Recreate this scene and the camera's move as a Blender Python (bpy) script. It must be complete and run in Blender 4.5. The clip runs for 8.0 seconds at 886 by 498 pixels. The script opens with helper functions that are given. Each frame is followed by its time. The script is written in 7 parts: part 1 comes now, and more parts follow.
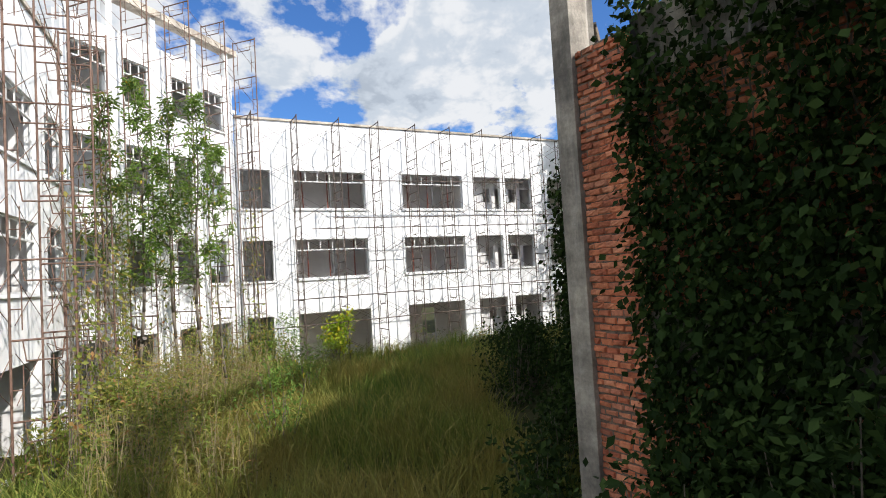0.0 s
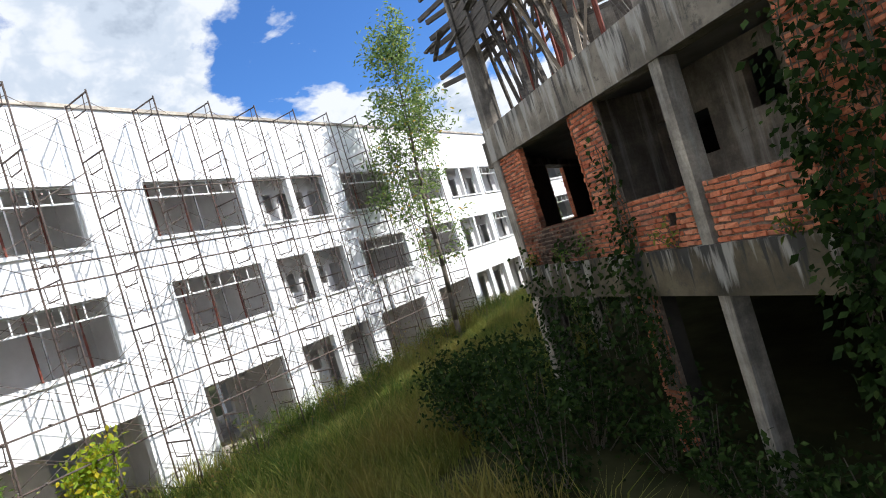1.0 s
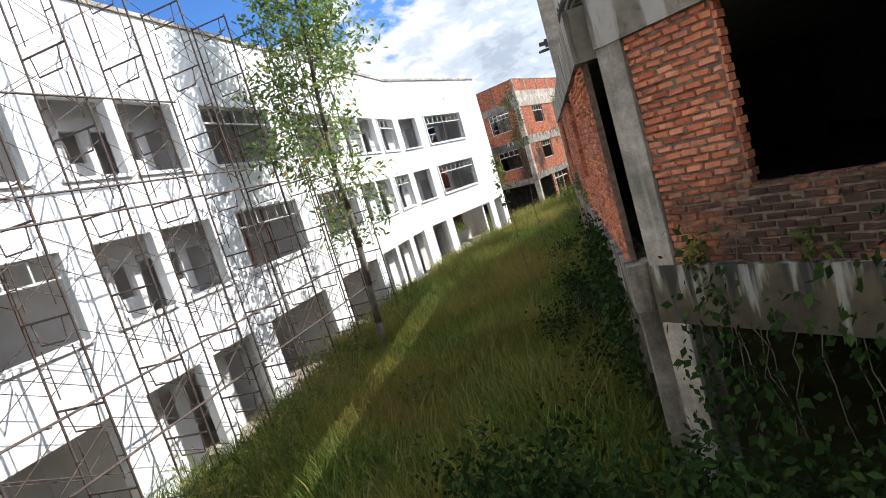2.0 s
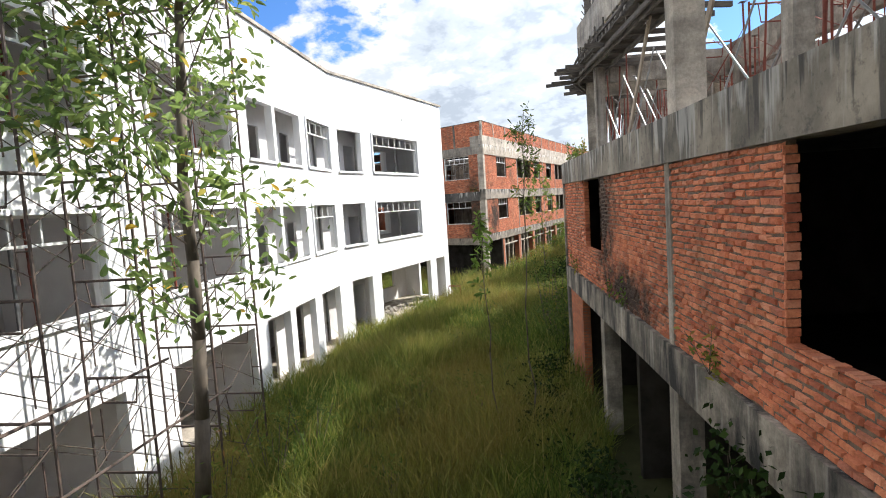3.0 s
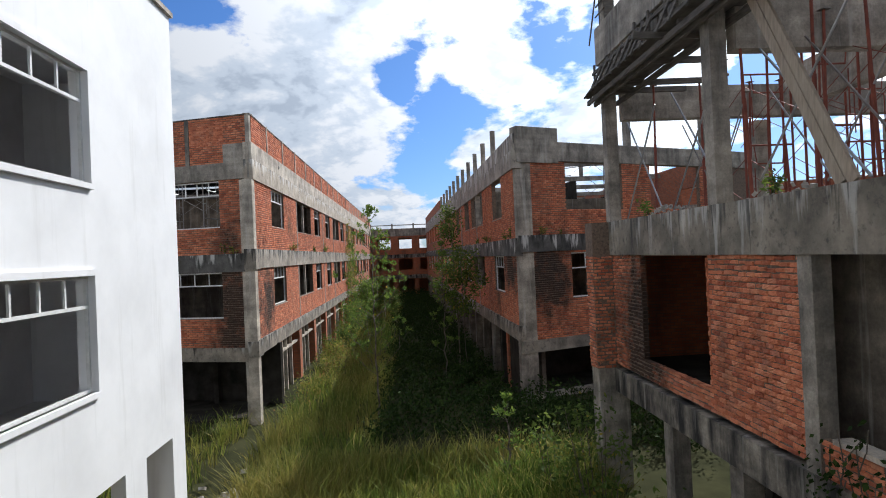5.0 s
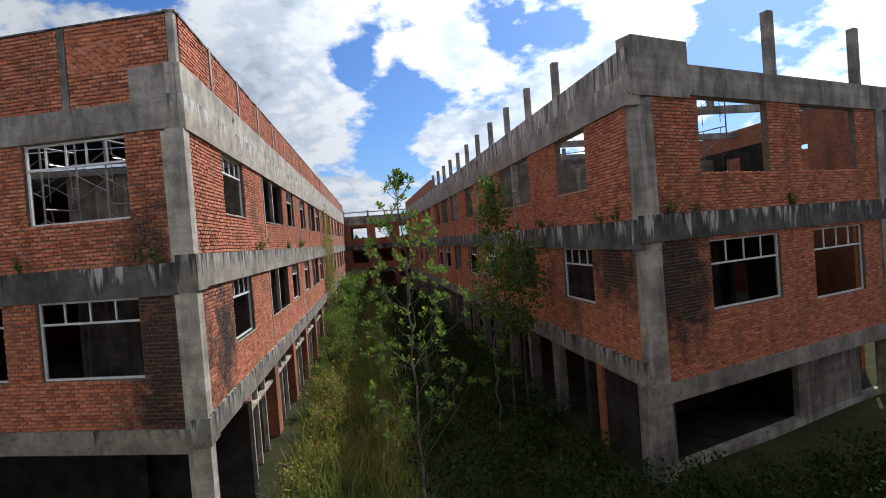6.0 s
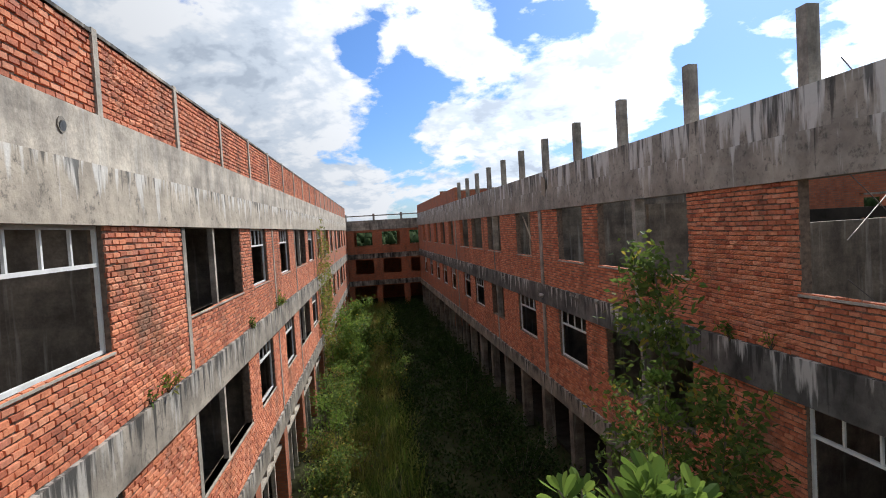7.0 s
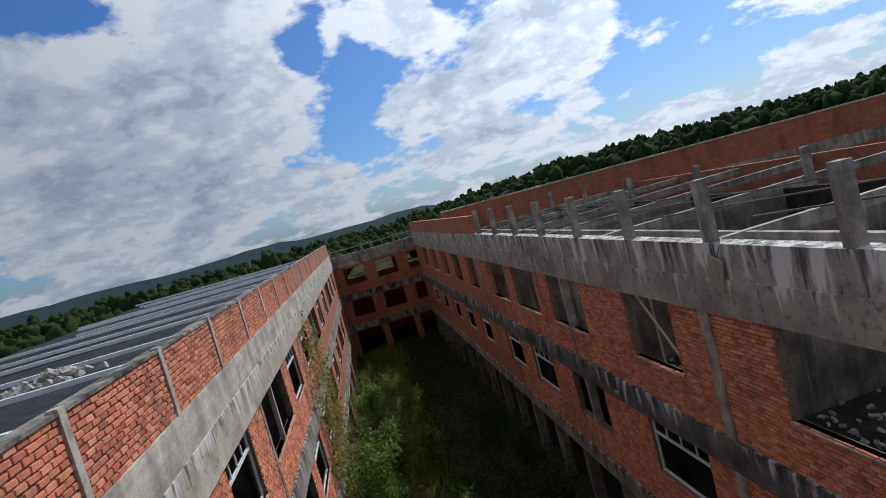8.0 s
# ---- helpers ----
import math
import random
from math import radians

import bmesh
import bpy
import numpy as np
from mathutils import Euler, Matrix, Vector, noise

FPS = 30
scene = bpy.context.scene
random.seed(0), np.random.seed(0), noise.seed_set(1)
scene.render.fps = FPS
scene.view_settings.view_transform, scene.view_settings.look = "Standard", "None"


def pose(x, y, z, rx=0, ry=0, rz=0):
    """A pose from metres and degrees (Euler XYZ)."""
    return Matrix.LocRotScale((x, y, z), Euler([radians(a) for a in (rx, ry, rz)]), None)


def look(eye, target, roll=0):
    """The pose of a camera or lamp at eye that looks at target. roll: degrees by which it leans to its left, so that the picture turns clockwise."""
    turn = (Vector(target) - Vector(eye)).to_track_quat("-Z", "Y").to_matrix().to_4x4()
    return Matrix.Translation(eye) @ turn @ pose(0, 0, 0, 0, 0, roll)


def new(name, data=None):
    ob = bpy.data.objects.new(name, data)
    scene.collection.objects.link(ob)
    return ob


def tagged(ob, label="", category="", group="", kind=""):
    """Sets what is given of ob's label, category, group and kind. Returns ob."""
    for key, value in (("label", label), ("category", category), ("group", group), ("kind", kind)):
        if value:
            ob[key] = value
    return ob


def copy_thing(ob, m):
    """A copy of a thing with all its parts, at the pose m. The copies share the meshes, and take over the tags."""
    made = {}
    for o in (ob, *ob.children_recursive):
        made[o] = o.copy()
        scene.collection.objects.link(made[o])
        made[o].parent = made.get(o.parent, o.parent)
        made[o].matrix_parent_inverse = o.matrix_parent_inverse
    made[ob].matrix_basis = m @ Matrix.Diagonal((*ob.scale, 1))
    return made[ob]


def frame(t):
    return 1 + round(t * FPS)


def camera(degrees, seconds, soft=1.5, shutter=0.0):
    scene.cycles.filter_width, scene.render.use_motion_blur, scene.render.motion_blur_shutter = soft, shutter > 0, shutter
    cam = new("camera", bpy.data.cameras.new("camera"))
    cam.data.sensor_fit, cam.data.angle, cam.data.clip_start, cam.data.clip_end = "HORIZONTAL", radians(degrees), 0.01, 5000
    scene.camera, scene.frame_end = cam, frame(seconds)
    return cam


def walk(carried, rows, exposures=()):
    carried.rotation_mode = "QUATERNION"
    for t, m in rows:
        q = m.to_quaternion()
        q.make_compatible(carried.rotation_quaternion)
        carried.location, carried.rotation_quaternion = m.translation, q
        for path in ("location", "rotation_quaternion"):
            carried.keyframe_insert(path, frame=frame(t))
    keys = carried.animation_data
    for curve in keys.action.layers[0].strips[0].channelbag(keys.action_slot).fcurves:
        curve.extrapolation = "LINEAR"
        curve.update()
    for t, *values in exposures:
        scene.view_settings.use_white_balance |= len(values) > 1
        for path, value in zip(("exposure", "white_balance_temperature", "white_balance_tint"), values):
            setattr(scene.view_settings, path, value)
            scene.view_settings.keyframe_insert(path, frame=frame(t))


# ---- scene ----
cam = camera(77.25, 8.0, 1.0)
# t, x, y, z, yaw, pitch, lean to the right
PATH = [
    (0.0, pose(22.849, -9.108, 4.256, 92.42, 3.32, 80.11)),
    (0.5, pose(17.649, -10.531, 4.296, 93.39, 10.41, 64.07)),
    (1.0, pose(12.882, -11.164, 4.674, 90.13, 16.87, 48.91)),
    (1.5, pose(9.386, -9.932, 4.947, 85.20, 19.54, 39.73)),
    (1.7, pose(7.812, -9.104, 5.142, 83.56, 19.10, 35.96)),
    (2.8, pose(0.796, -1.967, 6.000, 83.35, 8.11, 24.92)),
    (3.0, pose(0.147, -0.034, 5.979, 85.26, 3.73, 25.35)),
    (3.5, pose(-2.449, 5.211, 6.261, 89.79, -4.41, 23.79)),
    (4.0, pose(-4.849, 9.569, 6.760, 93.98, -2.91, 15.42)),
    (4.5, pose(-7.229, 13.522, 6.923, 91.91, 0.60, 2.12)),
    (4.7, pose(-8.360, 15.830, 6.431, 91.10, 0.82, -1.21)),
    (5.8, pose(-11.255, 26.374, 6.248, 89.52, 4.91, -6.49)),
    (6.0, pose(-11.746, 28.443, 6.788, 88.82, 4.45, -7.13)),
    (6.5, pose(-12.160, 33.756, 7.782, 88.37, 4.21, -7.32)),
    (7.0, pose(-12.071, 38.844, 9.329, 87.74, 3.40, -6.89)),
    (7.5, pose(-11.982, 44.319, 11.313, 87.01, 2.62, -6.79)),
    (8.0, pose(-12.067, 49.482, 13.336, 85.13, 15.16, -9.10)),
]
walk(cam, PATH, [(0.0, 0.35, 6250, 10), (0.6, 0.48, 6050, 10), (1.5, 0.54, 6000, 10), (3.0, 0.70, 6250, 10), (3.6, 0.44, 6200, 10), (4.0, 0.05, 5900, 10), (4.5, 0.03, 5950, 10), (5.9, -0.26, 5950, 10), (6.5, -0.01, 6150, 10), (7.2, -0.09, 6050, 10), (7.6, -0.3, 5900, 10), (8.0, -0.64, 5750, 10)])

# ---------------------------------------------------------------- world, sun
SUN_DIR = Vector((0.486, 0.570, 0.663)).normalized()
SUN_ELEV = math.asin(SUN_DIR.z)
SUN_AZ = math.atan2(SUN_DIR.x, SUN_DIR.y)


CLOUD_BANKS = [(-40, 27, 17, -0.22), (-58, 25, 10, -0.16), (-21, 25, 9, -0.18), (18, 22, 8, -0.15), (33, 9, 9, -0.12), (-88, 27, 9, -0.14), (-92, 16, 5, -0.10),
               (-1, 17.5, 3, -0.10), (4, 14, 3, -0.10), (1, 10, 3, -0.08), (-10, 18, 11, 0.13), (-26, 15, 10, 0.14), (-52, 17, 8, 0.12), (-73, 20, 8, 0.12), (9, 18, 5, 0.10),
               (-6, 26, 7, 0.12), (26, 14, 5, 0.08), (-20, 5, 14, 0.12), (-80, 19, 7, 0.08)]


def build_world():
    w = bpy.data.worlds.new("sky")
    w.use_nodes = True
    scene.world = w
    nt = w.node_tree
    nt.nodes.clear()
    N, Lk = nt.nodes.new, nt.links.new
    out = N("ShaderNodeOutputWorld")
    sky = N("ShaderNodeTexSky")
    sky.sky_type = "NISHITA"
    sky.sun_disc = False
    sky.sun_elevation = SUN_ELEV
    sky.sun_rotation = SUN_AZ
    sky.air_density, sky.dust_density, sky.ozone_density = 1.0, 1.0, 3.0
    hue = N("ShaderNodeHueSaturation")
    hue.inputs["Saturation"].default_value = 1.05
    tint = N("ShaderNodeMix")
    tint.data_type, tint.blend_type = "RGBA", "MULTIPLY"
    tint.inputs[0].default_value = 1.0
    tint.inputs[7].default_value = (0.73, 0.95, 1.27, 1)
    Lk(sky.outputs[0], tint.inputs[6])
    Lk(tint.outputs[2], hue.inputs["Color"])
    bg = N("ShaderNodeBackground")
    bg.inputs[1].default_value = 0.104
    Lk(hue.outputs[0], bg.inputs[0])
    tc = N("ShaderNodeTexCoord")
    sep = N("ShaderNodeSeparateXYZ")
    Lk(tc.outputs["Generated"], sep.inputs[0])
    add = N("ShaderNodeMath")
    add.operation = "ADD"
    add.inputs[1].default_value = 0.38
    mx = N("ShaderNodeMath")
    mx.operation = "MAXIMUM"
    mx.inputs[1].default_value = 0.0
    Lk(sep.outputs[2], mx.inputs[0])
    Lk(mx.outputs[0], add.inputs[0])
    dx, dy = N("ShaderNodeMath"), N("ShaderNodeMath")
    for d, o in ((dx, 0), (dy, 1)):
        d.operation = "DIVIDE"
        Lk(sep.outputs[o], d.inputs[0])
        Lk(add.outputs[0], d.inputs[1])
    comb = N("ShaderNodeCombineXYZ")
    Lk(dx.outputs[0], comb.inputs[0])
    Lk(dy.outputs[0], comb.inputs[1])
    comb.inputs[2].default_value = 8.2

    n = N("ShaderNodeTexNoise")
    for key, value in (("Scale", 3.1), ("Detail", 13), ("Roughness", 0.56), ("Lacunarity", 2.1), ("Distortion", 0.15)):
        n.inputs[key].default_value = value
    Lk(comb.outputs[0], n.inputs["Vector"])
    broad = N("ShaderNodeTexNoise")
    broad.inputs["Scale"].default_value, broad.inputs["Detail"].default_value = 0.7, 2.0
    Lk(comb.outputs[0], broad.inputs["Vector"])
    cover = N("ShaderNodeMath")
    cover.operation = "MULTIPLY_ADD"
    cover.inputs[1].default_value = 0.3
    Lk(broad.outputs[0], cover.inputs[0])
    shift = N("ShaderNodeMath")
    shift.operation = "SUBTRACT"
    shift.inputs[1].default_value = 0.15
    Lk(n.outputs[0], shift.inputs[0])
    Lk(shift.outputs[0], cover.inputs[2])
    # where the sky is clear and where the banks of cumulus stand: azimuth, height, reach (degrees), cover
    density = cover.outputs[0]
    for az, el, reach, amount in CLOUD_BANKS:
        near = N("ShaderNodeVectorMath")
        near.operation = "DOT_PRODUCT"
        a, e = radians(az), radians(el)
        near.inputs[1].default_value = (math.sin(a) * math.cos(e), math.cos(a) * math.cos(e), math.sin(e))
        Lk(tc.outputs["Generated"], near.inputs[0])
        lobe = N("ShaderNodeMapRange")
        lobe.interpolation_type = "SMOOTHSTEP"
        for key, value in (("From Min", math.cos(radians(reach))), ("From Max", 1.0), ("To Min", 0.0), ("To Max", amount)):
            lobe.inputs[key].default_value = value
        Lk(near.outputs["Value"], lobe.inputs[0])
        total = N("ShaderNodeMath")
        total.operation = "ADD"
        Lk(density, total.inputs[0])
        Lk(lobe.outputs[0], total.inputs[1])
        density = total.outputs[0]
    mask = N("ShaderNodeValToRGB")
    mask.color_ramp.elements[0].position, mask.color_ramp.elements[1].position = 0.425, 0.485
    Lk(density, mask.inputs[0])
    # light and shaded sides: density here against density a step towards the sun
    step = N("ShaderNodeVectorMath")
    step.operation = "ADD"
    step.inputs[1].default_value = (0.05, 0.06, 0.0)
    Lk(comb.outputs[0], step.inputs[0])
    n2 = N("ShaderNodeTexNoise")
    for key, value in (("Scale", 3.1), ("Detail", 5), ("Roughness", 0.52), ("Lacunarity", 2.1), ("Distortion", 0.15)):
        n2.inputs[key].default_value = value
    Lk(step.outputs[0], n2.inputs["Vector"])
    diff, lit = N("ShaderNodeMath"), N("ShaderNodeMath")
    diff.operation, lit.operation = "SUBTRACT", "MULTIPLY_ADD"
    Lk(n.outputs[0], diff.inputs[0])
    Lk(n2.outputs[0], diff.inputs[1])
    Lk(diff.outputs[0], lit.inputs[0])
    lit.inputs[1].default_value, lit.inputs[2].default_value = 3.8, 0.80
    dense = N("ShaderNodeMapRange")
    for key, value in (("From Min", 0.47), ("From Max", 0.68), ("To Min", 0.20), ("To Max", -0.26)):
        dense.inputs[key].default_value = value
    # thickness without the fine edges
    soft_noise = N("ShaderNodeTexNoise")
    for key, value in (("Scale", 3.1), ("Detail", 2.5), ("Roughness", 0.5), ("Lacunarity", 2.1), ("Distortion", 0.15)):
        soft_noise.inputs[key].default_value = value
    Lk(comb.outputs[0], soft_noise.inputs["Vector"])
    fine, thick = N("ShaderNodeMath"), N("ShaderNodeMath")
    fine.operation, thick.operation = "SUBTRACT", "SUBTRACT"
    Lk(n.outputs[0], fine.inputs[0])
    Lk(soft_noise.outputs[0], fine.inputs[1])
    Lk(density, thick.inputs[0])
    Lk(fine.outputs[0], thick.inputs[1])
    Lk(thick.outputs[0], dense.inputs[0])
    tone = N("ShaderNodeMath")
    tone.operation = "ADD"
    Lk(lit.outputs[0], tone.inputs[0])
    Lk(dense.outputs[0], tone.inputs[1])
    # rounded billows with creases between them
    puff = N("ShaderNodeTexNoise")
    for key, value in (("Scale", 8.5), ("Detail", 4), ("Roughness", 0.55), ("Distortion", 0.3)):
        puff.inputs[key].default_value = value
    Lk(comb.outputs[0], puff.inputs["Vector"])
    centre, crease, billow = N("ShaderNodeMath"), N("ShaderNodeMath"), N("ShaderNodeMath")
    centre.operation, crease.operation, billow.operation = "SUBTRACT", "ABSOLUTE", "MULTIPLY_ADD"
    centre.inputs[1].default_value = 0.5
    billow.inputs[1].default_value = 2.2
    shade = N("ShaderNodeMath")
    shade.operation = "SUBTRACT"
    shade.inputs[1].default_value = 0.24
    Lk(puff.outputs[0], centre.inputs[0])
    Lk(centre.outputs[0], crease.inputs[0])
    Lk(tone.outputs[0], shade.inputs[0])
    Lk(crease.outputs[0], billow.inputs[0])
    Lk(shade.outputs[0], billow.inputs[2])
    col = N("ShaderNodeValToRGB")
    e = col.color_ramp.elements
    col.color_ramp.interpolation = "EASE"
    e[0].position, e[0].color = 0.05, (0.54, 0.60, 0.68, 1)
    e[1].position, e[1].color = 0.95, (1.0, 1.0, 1.0, 1)
    m = e.new(0.45)
    m.color = (0.72, 0.78, 0.85, 1)
    Lk(billow.outputs[0], col.inputs[0])
    bg2 = N("ShaderNodeBackground")
    # clouds glow towards the sun
    dot = N("ShaderNodeVectorMath")
    dot.operation = "DOT_PRODUCT"
    dot.inputs[1].default_value = tuple(SUN_DIR)
    Lk(tc.outputs["Generated"], dot.inputs[0])
    pos, powr, mul = N("ShaderNodeMath"), N("ShaderNodeMath"), N("ShaderNodeMath")
    pos.operation, powr.operation, mul.operation = "MAXIMUM", "POWER", "MULTIPLY_ADD"
    pos.inputs[1].default_value, powr.inputs[1].default_value = 0.0, 4.5
    mul.inputs[1].default_value, mul.inputs[2].default_value = 1.9, 0.68
    Lk(dot.outputs["Value"], pos.inputs[0])
    Lk(pos.outputs[0], powr.inputs[0])
    Lk(powr.outputs[0], mul.inputs[0])
    Lk(mul.outputs[0], bg2.inputs[1])
    Lk(col.outputs[0], bg2.inputs[0])
    mix = N("ShaderNodeMixShader")
    Lk(mask.outputs[0], mix.inputs[0])
    Lk(bg.outputs[0], mix.inputs[1])
    Lk(bg2.outputs[0], mix.inputs[2])
    Lk(mix.outputs[0], out.inputs[0])


build_world()
sun_data = bpy.data.lights.new("sun", "SUN")
sun_data.energy, sun_data.angle, sun_data.color = 5.0, radians(0.55), (1.0, 0.94, 0.85)
sun = new("sun", sun_data)
sun.matrix_world = look(SUN_DIR * 200, (0, 0, 0))


# ---------------------------------------------------------------- materials
def nodes_of(name):
    m = bpy.data.materials.new(name)
    m.use_nodes = True
    nt = m.node_tree
    b = nt.nodes["Principled BSDF"]
    pos = nt.nodes.new("ShaderNodeNewGeometry")
    return m, nt, b, pos.outputs["Position"]


def noise_tex(nt, vec, scale, detail=4, rough=0.55, stretch=None):
    if stretch:
        mp = nt.nodes.new("ShaderNodeMapping")
        mp.inputs["Scale"].default_value = stretch
        nt.links.new(vec, mp.inputs[0])
        vec = mp.outputs[0]
    n = nt.nodes.new("ShaderNodeTexNoise")
    n.inputs["Scale"].default_value, n.inputs["Detail"].default_value, n.inputs["Roughness"].default_value = scale, detail, rough
    nt.links.new(vec, n.inputs["Vector"])
    return n.outputs[0]


def ramp(nt, fac, stops):
    r = nt.nodes.new("ShaderNodeValToRGB")
    e = r.color_ramp.elements
    while len(e) < len(stops):
        e.new(0.5)
    for k, (p, c) in enumerate(stops):
        e[k].position = p
        e[k].color = (*c, 1) if len(c) == 3 else c
    nt.links.new(fac, r.inputs[0])
    return r.outputs[0]


def grey(v):
    return (v, v, v)


def mixc(nt, fac, a, b, mode="MIX"):
    m = nt.nodes.new("ShaderNodeMix")
    m.data_type, m.blend_type = "RGBA", mode
    for sock, v in ((0, fac), (6, a), (7, b)):
        if isinstance(v, (int, float)):
            m.inputs[sock].default_value = v
        elif isinstance(v, tuple):
            m.inputs[sock].default_value = (*v, 1)
        else:
            nt.links.new(v, m.inputs[sock])
    return m.outputs[2]


def bump(nt, b, height, strength=0.4, dist=0.01):
    n = nt.nodes.new("ShaderNodeBump")
    n.inputs["Strength"].default_value, n.inputs["Distance"].default_value = strength, dist
    nt.links.new(height, n.inputs["Height"])
    nt.links.new(n.outputs[0], b.inputs["Normal"])


# black mould on the brickwork: centre, half width, half height
BLACK_MOULD = [((-16.65, 41.6, 4.7), 0.9, 2.6), ((-3.7, 42.3, 5.2), 0.9, 1.5), ((-5.2, 43.0, 5.6), 1.3, 0.7), ((-2.1, 13.3, 5.6), 0.8, 1.3),
               ((-1.4, 11.6, 3.9), 1.5, 0.4), ((-4.15, 31.9, 4.0), 1.0, 1.8), ((-15.7, 43.3, 4.6), 0.7, 1.1), ((5.4, -1.4, 4.0), 1.2, 0.6)]


def brick_mat():
    m, nt, b, pos = nodes_of("fired_brick")
    g = nt.nodes.new("ShaderNodeNewGeometry")
    o = nt.nodes.new("ShaderNodeObjectInfo")
    s = nt.nodes.new("ShaderNodeMath")
    s.operation = "ADD"
    nt.links.new(g.outputs["Random Per Island"], s.inputs[0])
    nt.links.new(o.outputs["Random"], s.inputs[1])
    f = nt.nodes.new("ShaderNodeMath")
    f.operation = "FRACT"
    nt.links.new(s.outputs[0], f.inputs[0])
    base = ramp(nt, f.outputs[0], [(0.0, (0.37, 0.104, 0.053)), (0.3, (0.53, 0.168, 0.08)), (0.65, (0.62, 0.215, 0.104)), (0.88, (0.67, 0.27, 0.15)), (1.0, (0.43, 0.155, 0.092))])
    fine = noise_tex(nt, pos, 30, 5, 0.65)
    base = mixc(nt, 0.45, base, ramp(nt, fine, [(0.3, grey(0.25)), (0.7, grey(0.78))]), "OVERLAY")
    blotch = noise_tex(nt, pos, 3.5, 6, 0.7)
    base = mixc(nt, 0.38, base, ramp(nt, blotch, [(0.34, grey(0.26)), (0.66, grey(0.74))]), "OVERLAY")
    streak = noise_tex(nt, pos, 1.0, 6, 0.62, (1.6, 1.6, 0.45))
    dirt = ramp(nt, streak, [(0.50, grey(0)), (0.70, grey(1))])
    base = mixc(nt, dirt, base, mixc(nt, 0.46, base, (0.06, 0.042, 0.03)))
    moss = ramp(nt, noise_tex(nt, pos, 0.35, 6, 0.65), [(0.59, grey(0)), (0.73, grey(0.85))])
    base = mixc(nt, moss, base, (0.045, 0.042, 0.022))
    wob = noise_tex(nt, pos, 2.2, 5, 0.65)
    for centre, r, rz in BLACK_MOULD:
        v = nt.nodes.new("ShaderNodeVectorMath")
        v.operation = "SUBTRACT"
        v.inputs[1].default_value = centre
        nt.links.new(pos, v.inputs[0])
        v2 = nt.nodes.new("ShaderNodeVectorMath")
        v2.operation = "MULTIPLY"
        v2.inputs[1].default_value = (0.55 / r, 0.55 / r, 0.55 / rz)
        nt.links.new(v.outputs[0], v2.inputs[0])
        v3 = nt.nodes.new("ShaderNodeVectorMath")
        v3.operation = "LENGTH"
        nt.links.new(v2.outputs[0], v3.inputs[0])
        s2 = nt.nodes.new("ShaderNodeMath")
        s2.operation = "MULTIPLY_ADD"
        nt.links.new(wob, s2.inputs[0])
        s2.inputs[1].default_value = 1.8
        nt.links.new(v3.outputs["Value"], s2.inputs[2])
        mask = nt.nodes.new("ShaderNodeMapRange")
        for key, value in (("From Min", 1.25), ("From Max", 1.85), ("To Min", 0.94), ("To Max", 0.0)):
            mask.inputs[key].default_value = value
        nt.links.new(s2.outputs[0], mask.inputs[0])
        base = mixc(nt, mask.outputs[0], base, (0.022, 0.019, 0.014))
    pale = ramp(nt, noise_tex(nt, pos, 0.8, 5, 0.6), [(0.62, grey(0)), (0.80, grey(0.35))])
    base = mixc(nt, pale, base, (0.42, 0.30, 0.22))
    nt.links.new(base, b.inputs["Base Color"])
    b.inputs["Roughness"].default_value = 0.92
    pitted = noise_tex(nt, pos, 11, 6, 0.75)
    bump(nt, b, mixc(nt, 0.5, fine, pitted), 0.9, 0.014)
    return m


def mortar_mat():
    m, nt, b, pos = nodes_of("mortar")
    n = noise_tex(nt, pos, 14, 5, 0.6)
    c = ramp(nt, n, [(0.3, (0.09, 0.066, 0.05)), (0.7, (0.25, 0.18, 0.13))])
    nt.links.new(c, b.inputs["Base Color"])
    b.inputs["Roughness"].default_value = 0.95
    bump(nt, b, n, 0.6, 0.008)
    return m


def far_brick_mat():
    m, nt, b, pos = nodes_of("far_brickwork")
    sep = nt.nodes.new("ShaderNodeSeparateXYZ")
    nt.links.new(pos, sep.inputs[0])
    a = nt.nodes.new("ShaderNodeMath")
    a.operation = "ADD"
    nt.links.new(sep.outputs[0], a.inputs[0])
    nt.links.new(sep.outputs[1], a.inputs[1])
    cb = nt.nodes.new("ShaderNodeCombineXYZ")
    nt.links.new(a.outputs[0], cb.inputs[0])
    nt.links.new(sep.outputs[2], cb.inputs[1])
    t = nt.nodes.new("ShaderNodeTexBrick")
    t.inputs["Scale"].default_value = 1.0
    t.inputs["Brick Width"].default_value, t.inputs["Row Height"].default_value = 0.21, 0.088
    t.inputs["Mortar Size"].default_value = 0.008
    t.inputs["Color1"].default_value = (0.34, 0.095, 0.042, 1)
    t.inputs["Color2"].default_value = (0.48, 0.15, 0.065, 1)
    t.inputs["Mortar"].default_value = (0.20, 0.14, 0.10, 1)
    nt.links.new(cb.outputs[0], t.inputs["Vector"])
    streak = noise_tex(nt, pos, 0.9, 6, 0.6, (1.5, 1.5, 0.4))
    dirt = ramp(nt, streak, [(0.50, grey(0)), (0.75, grey(0.9))])
    c = mixc(nt, dirt, t.outputs[0], mixc(nt, 0.7, t.outputs[0], (0.05, 0.04, 0.03)))
    nt.links.new(c, b.inputs["Base Color"])
    b.inputs["Roughness"].default_value = 0.93
    bump(nt, b, t.outputs[0], 0.3, 0.01)
    return m


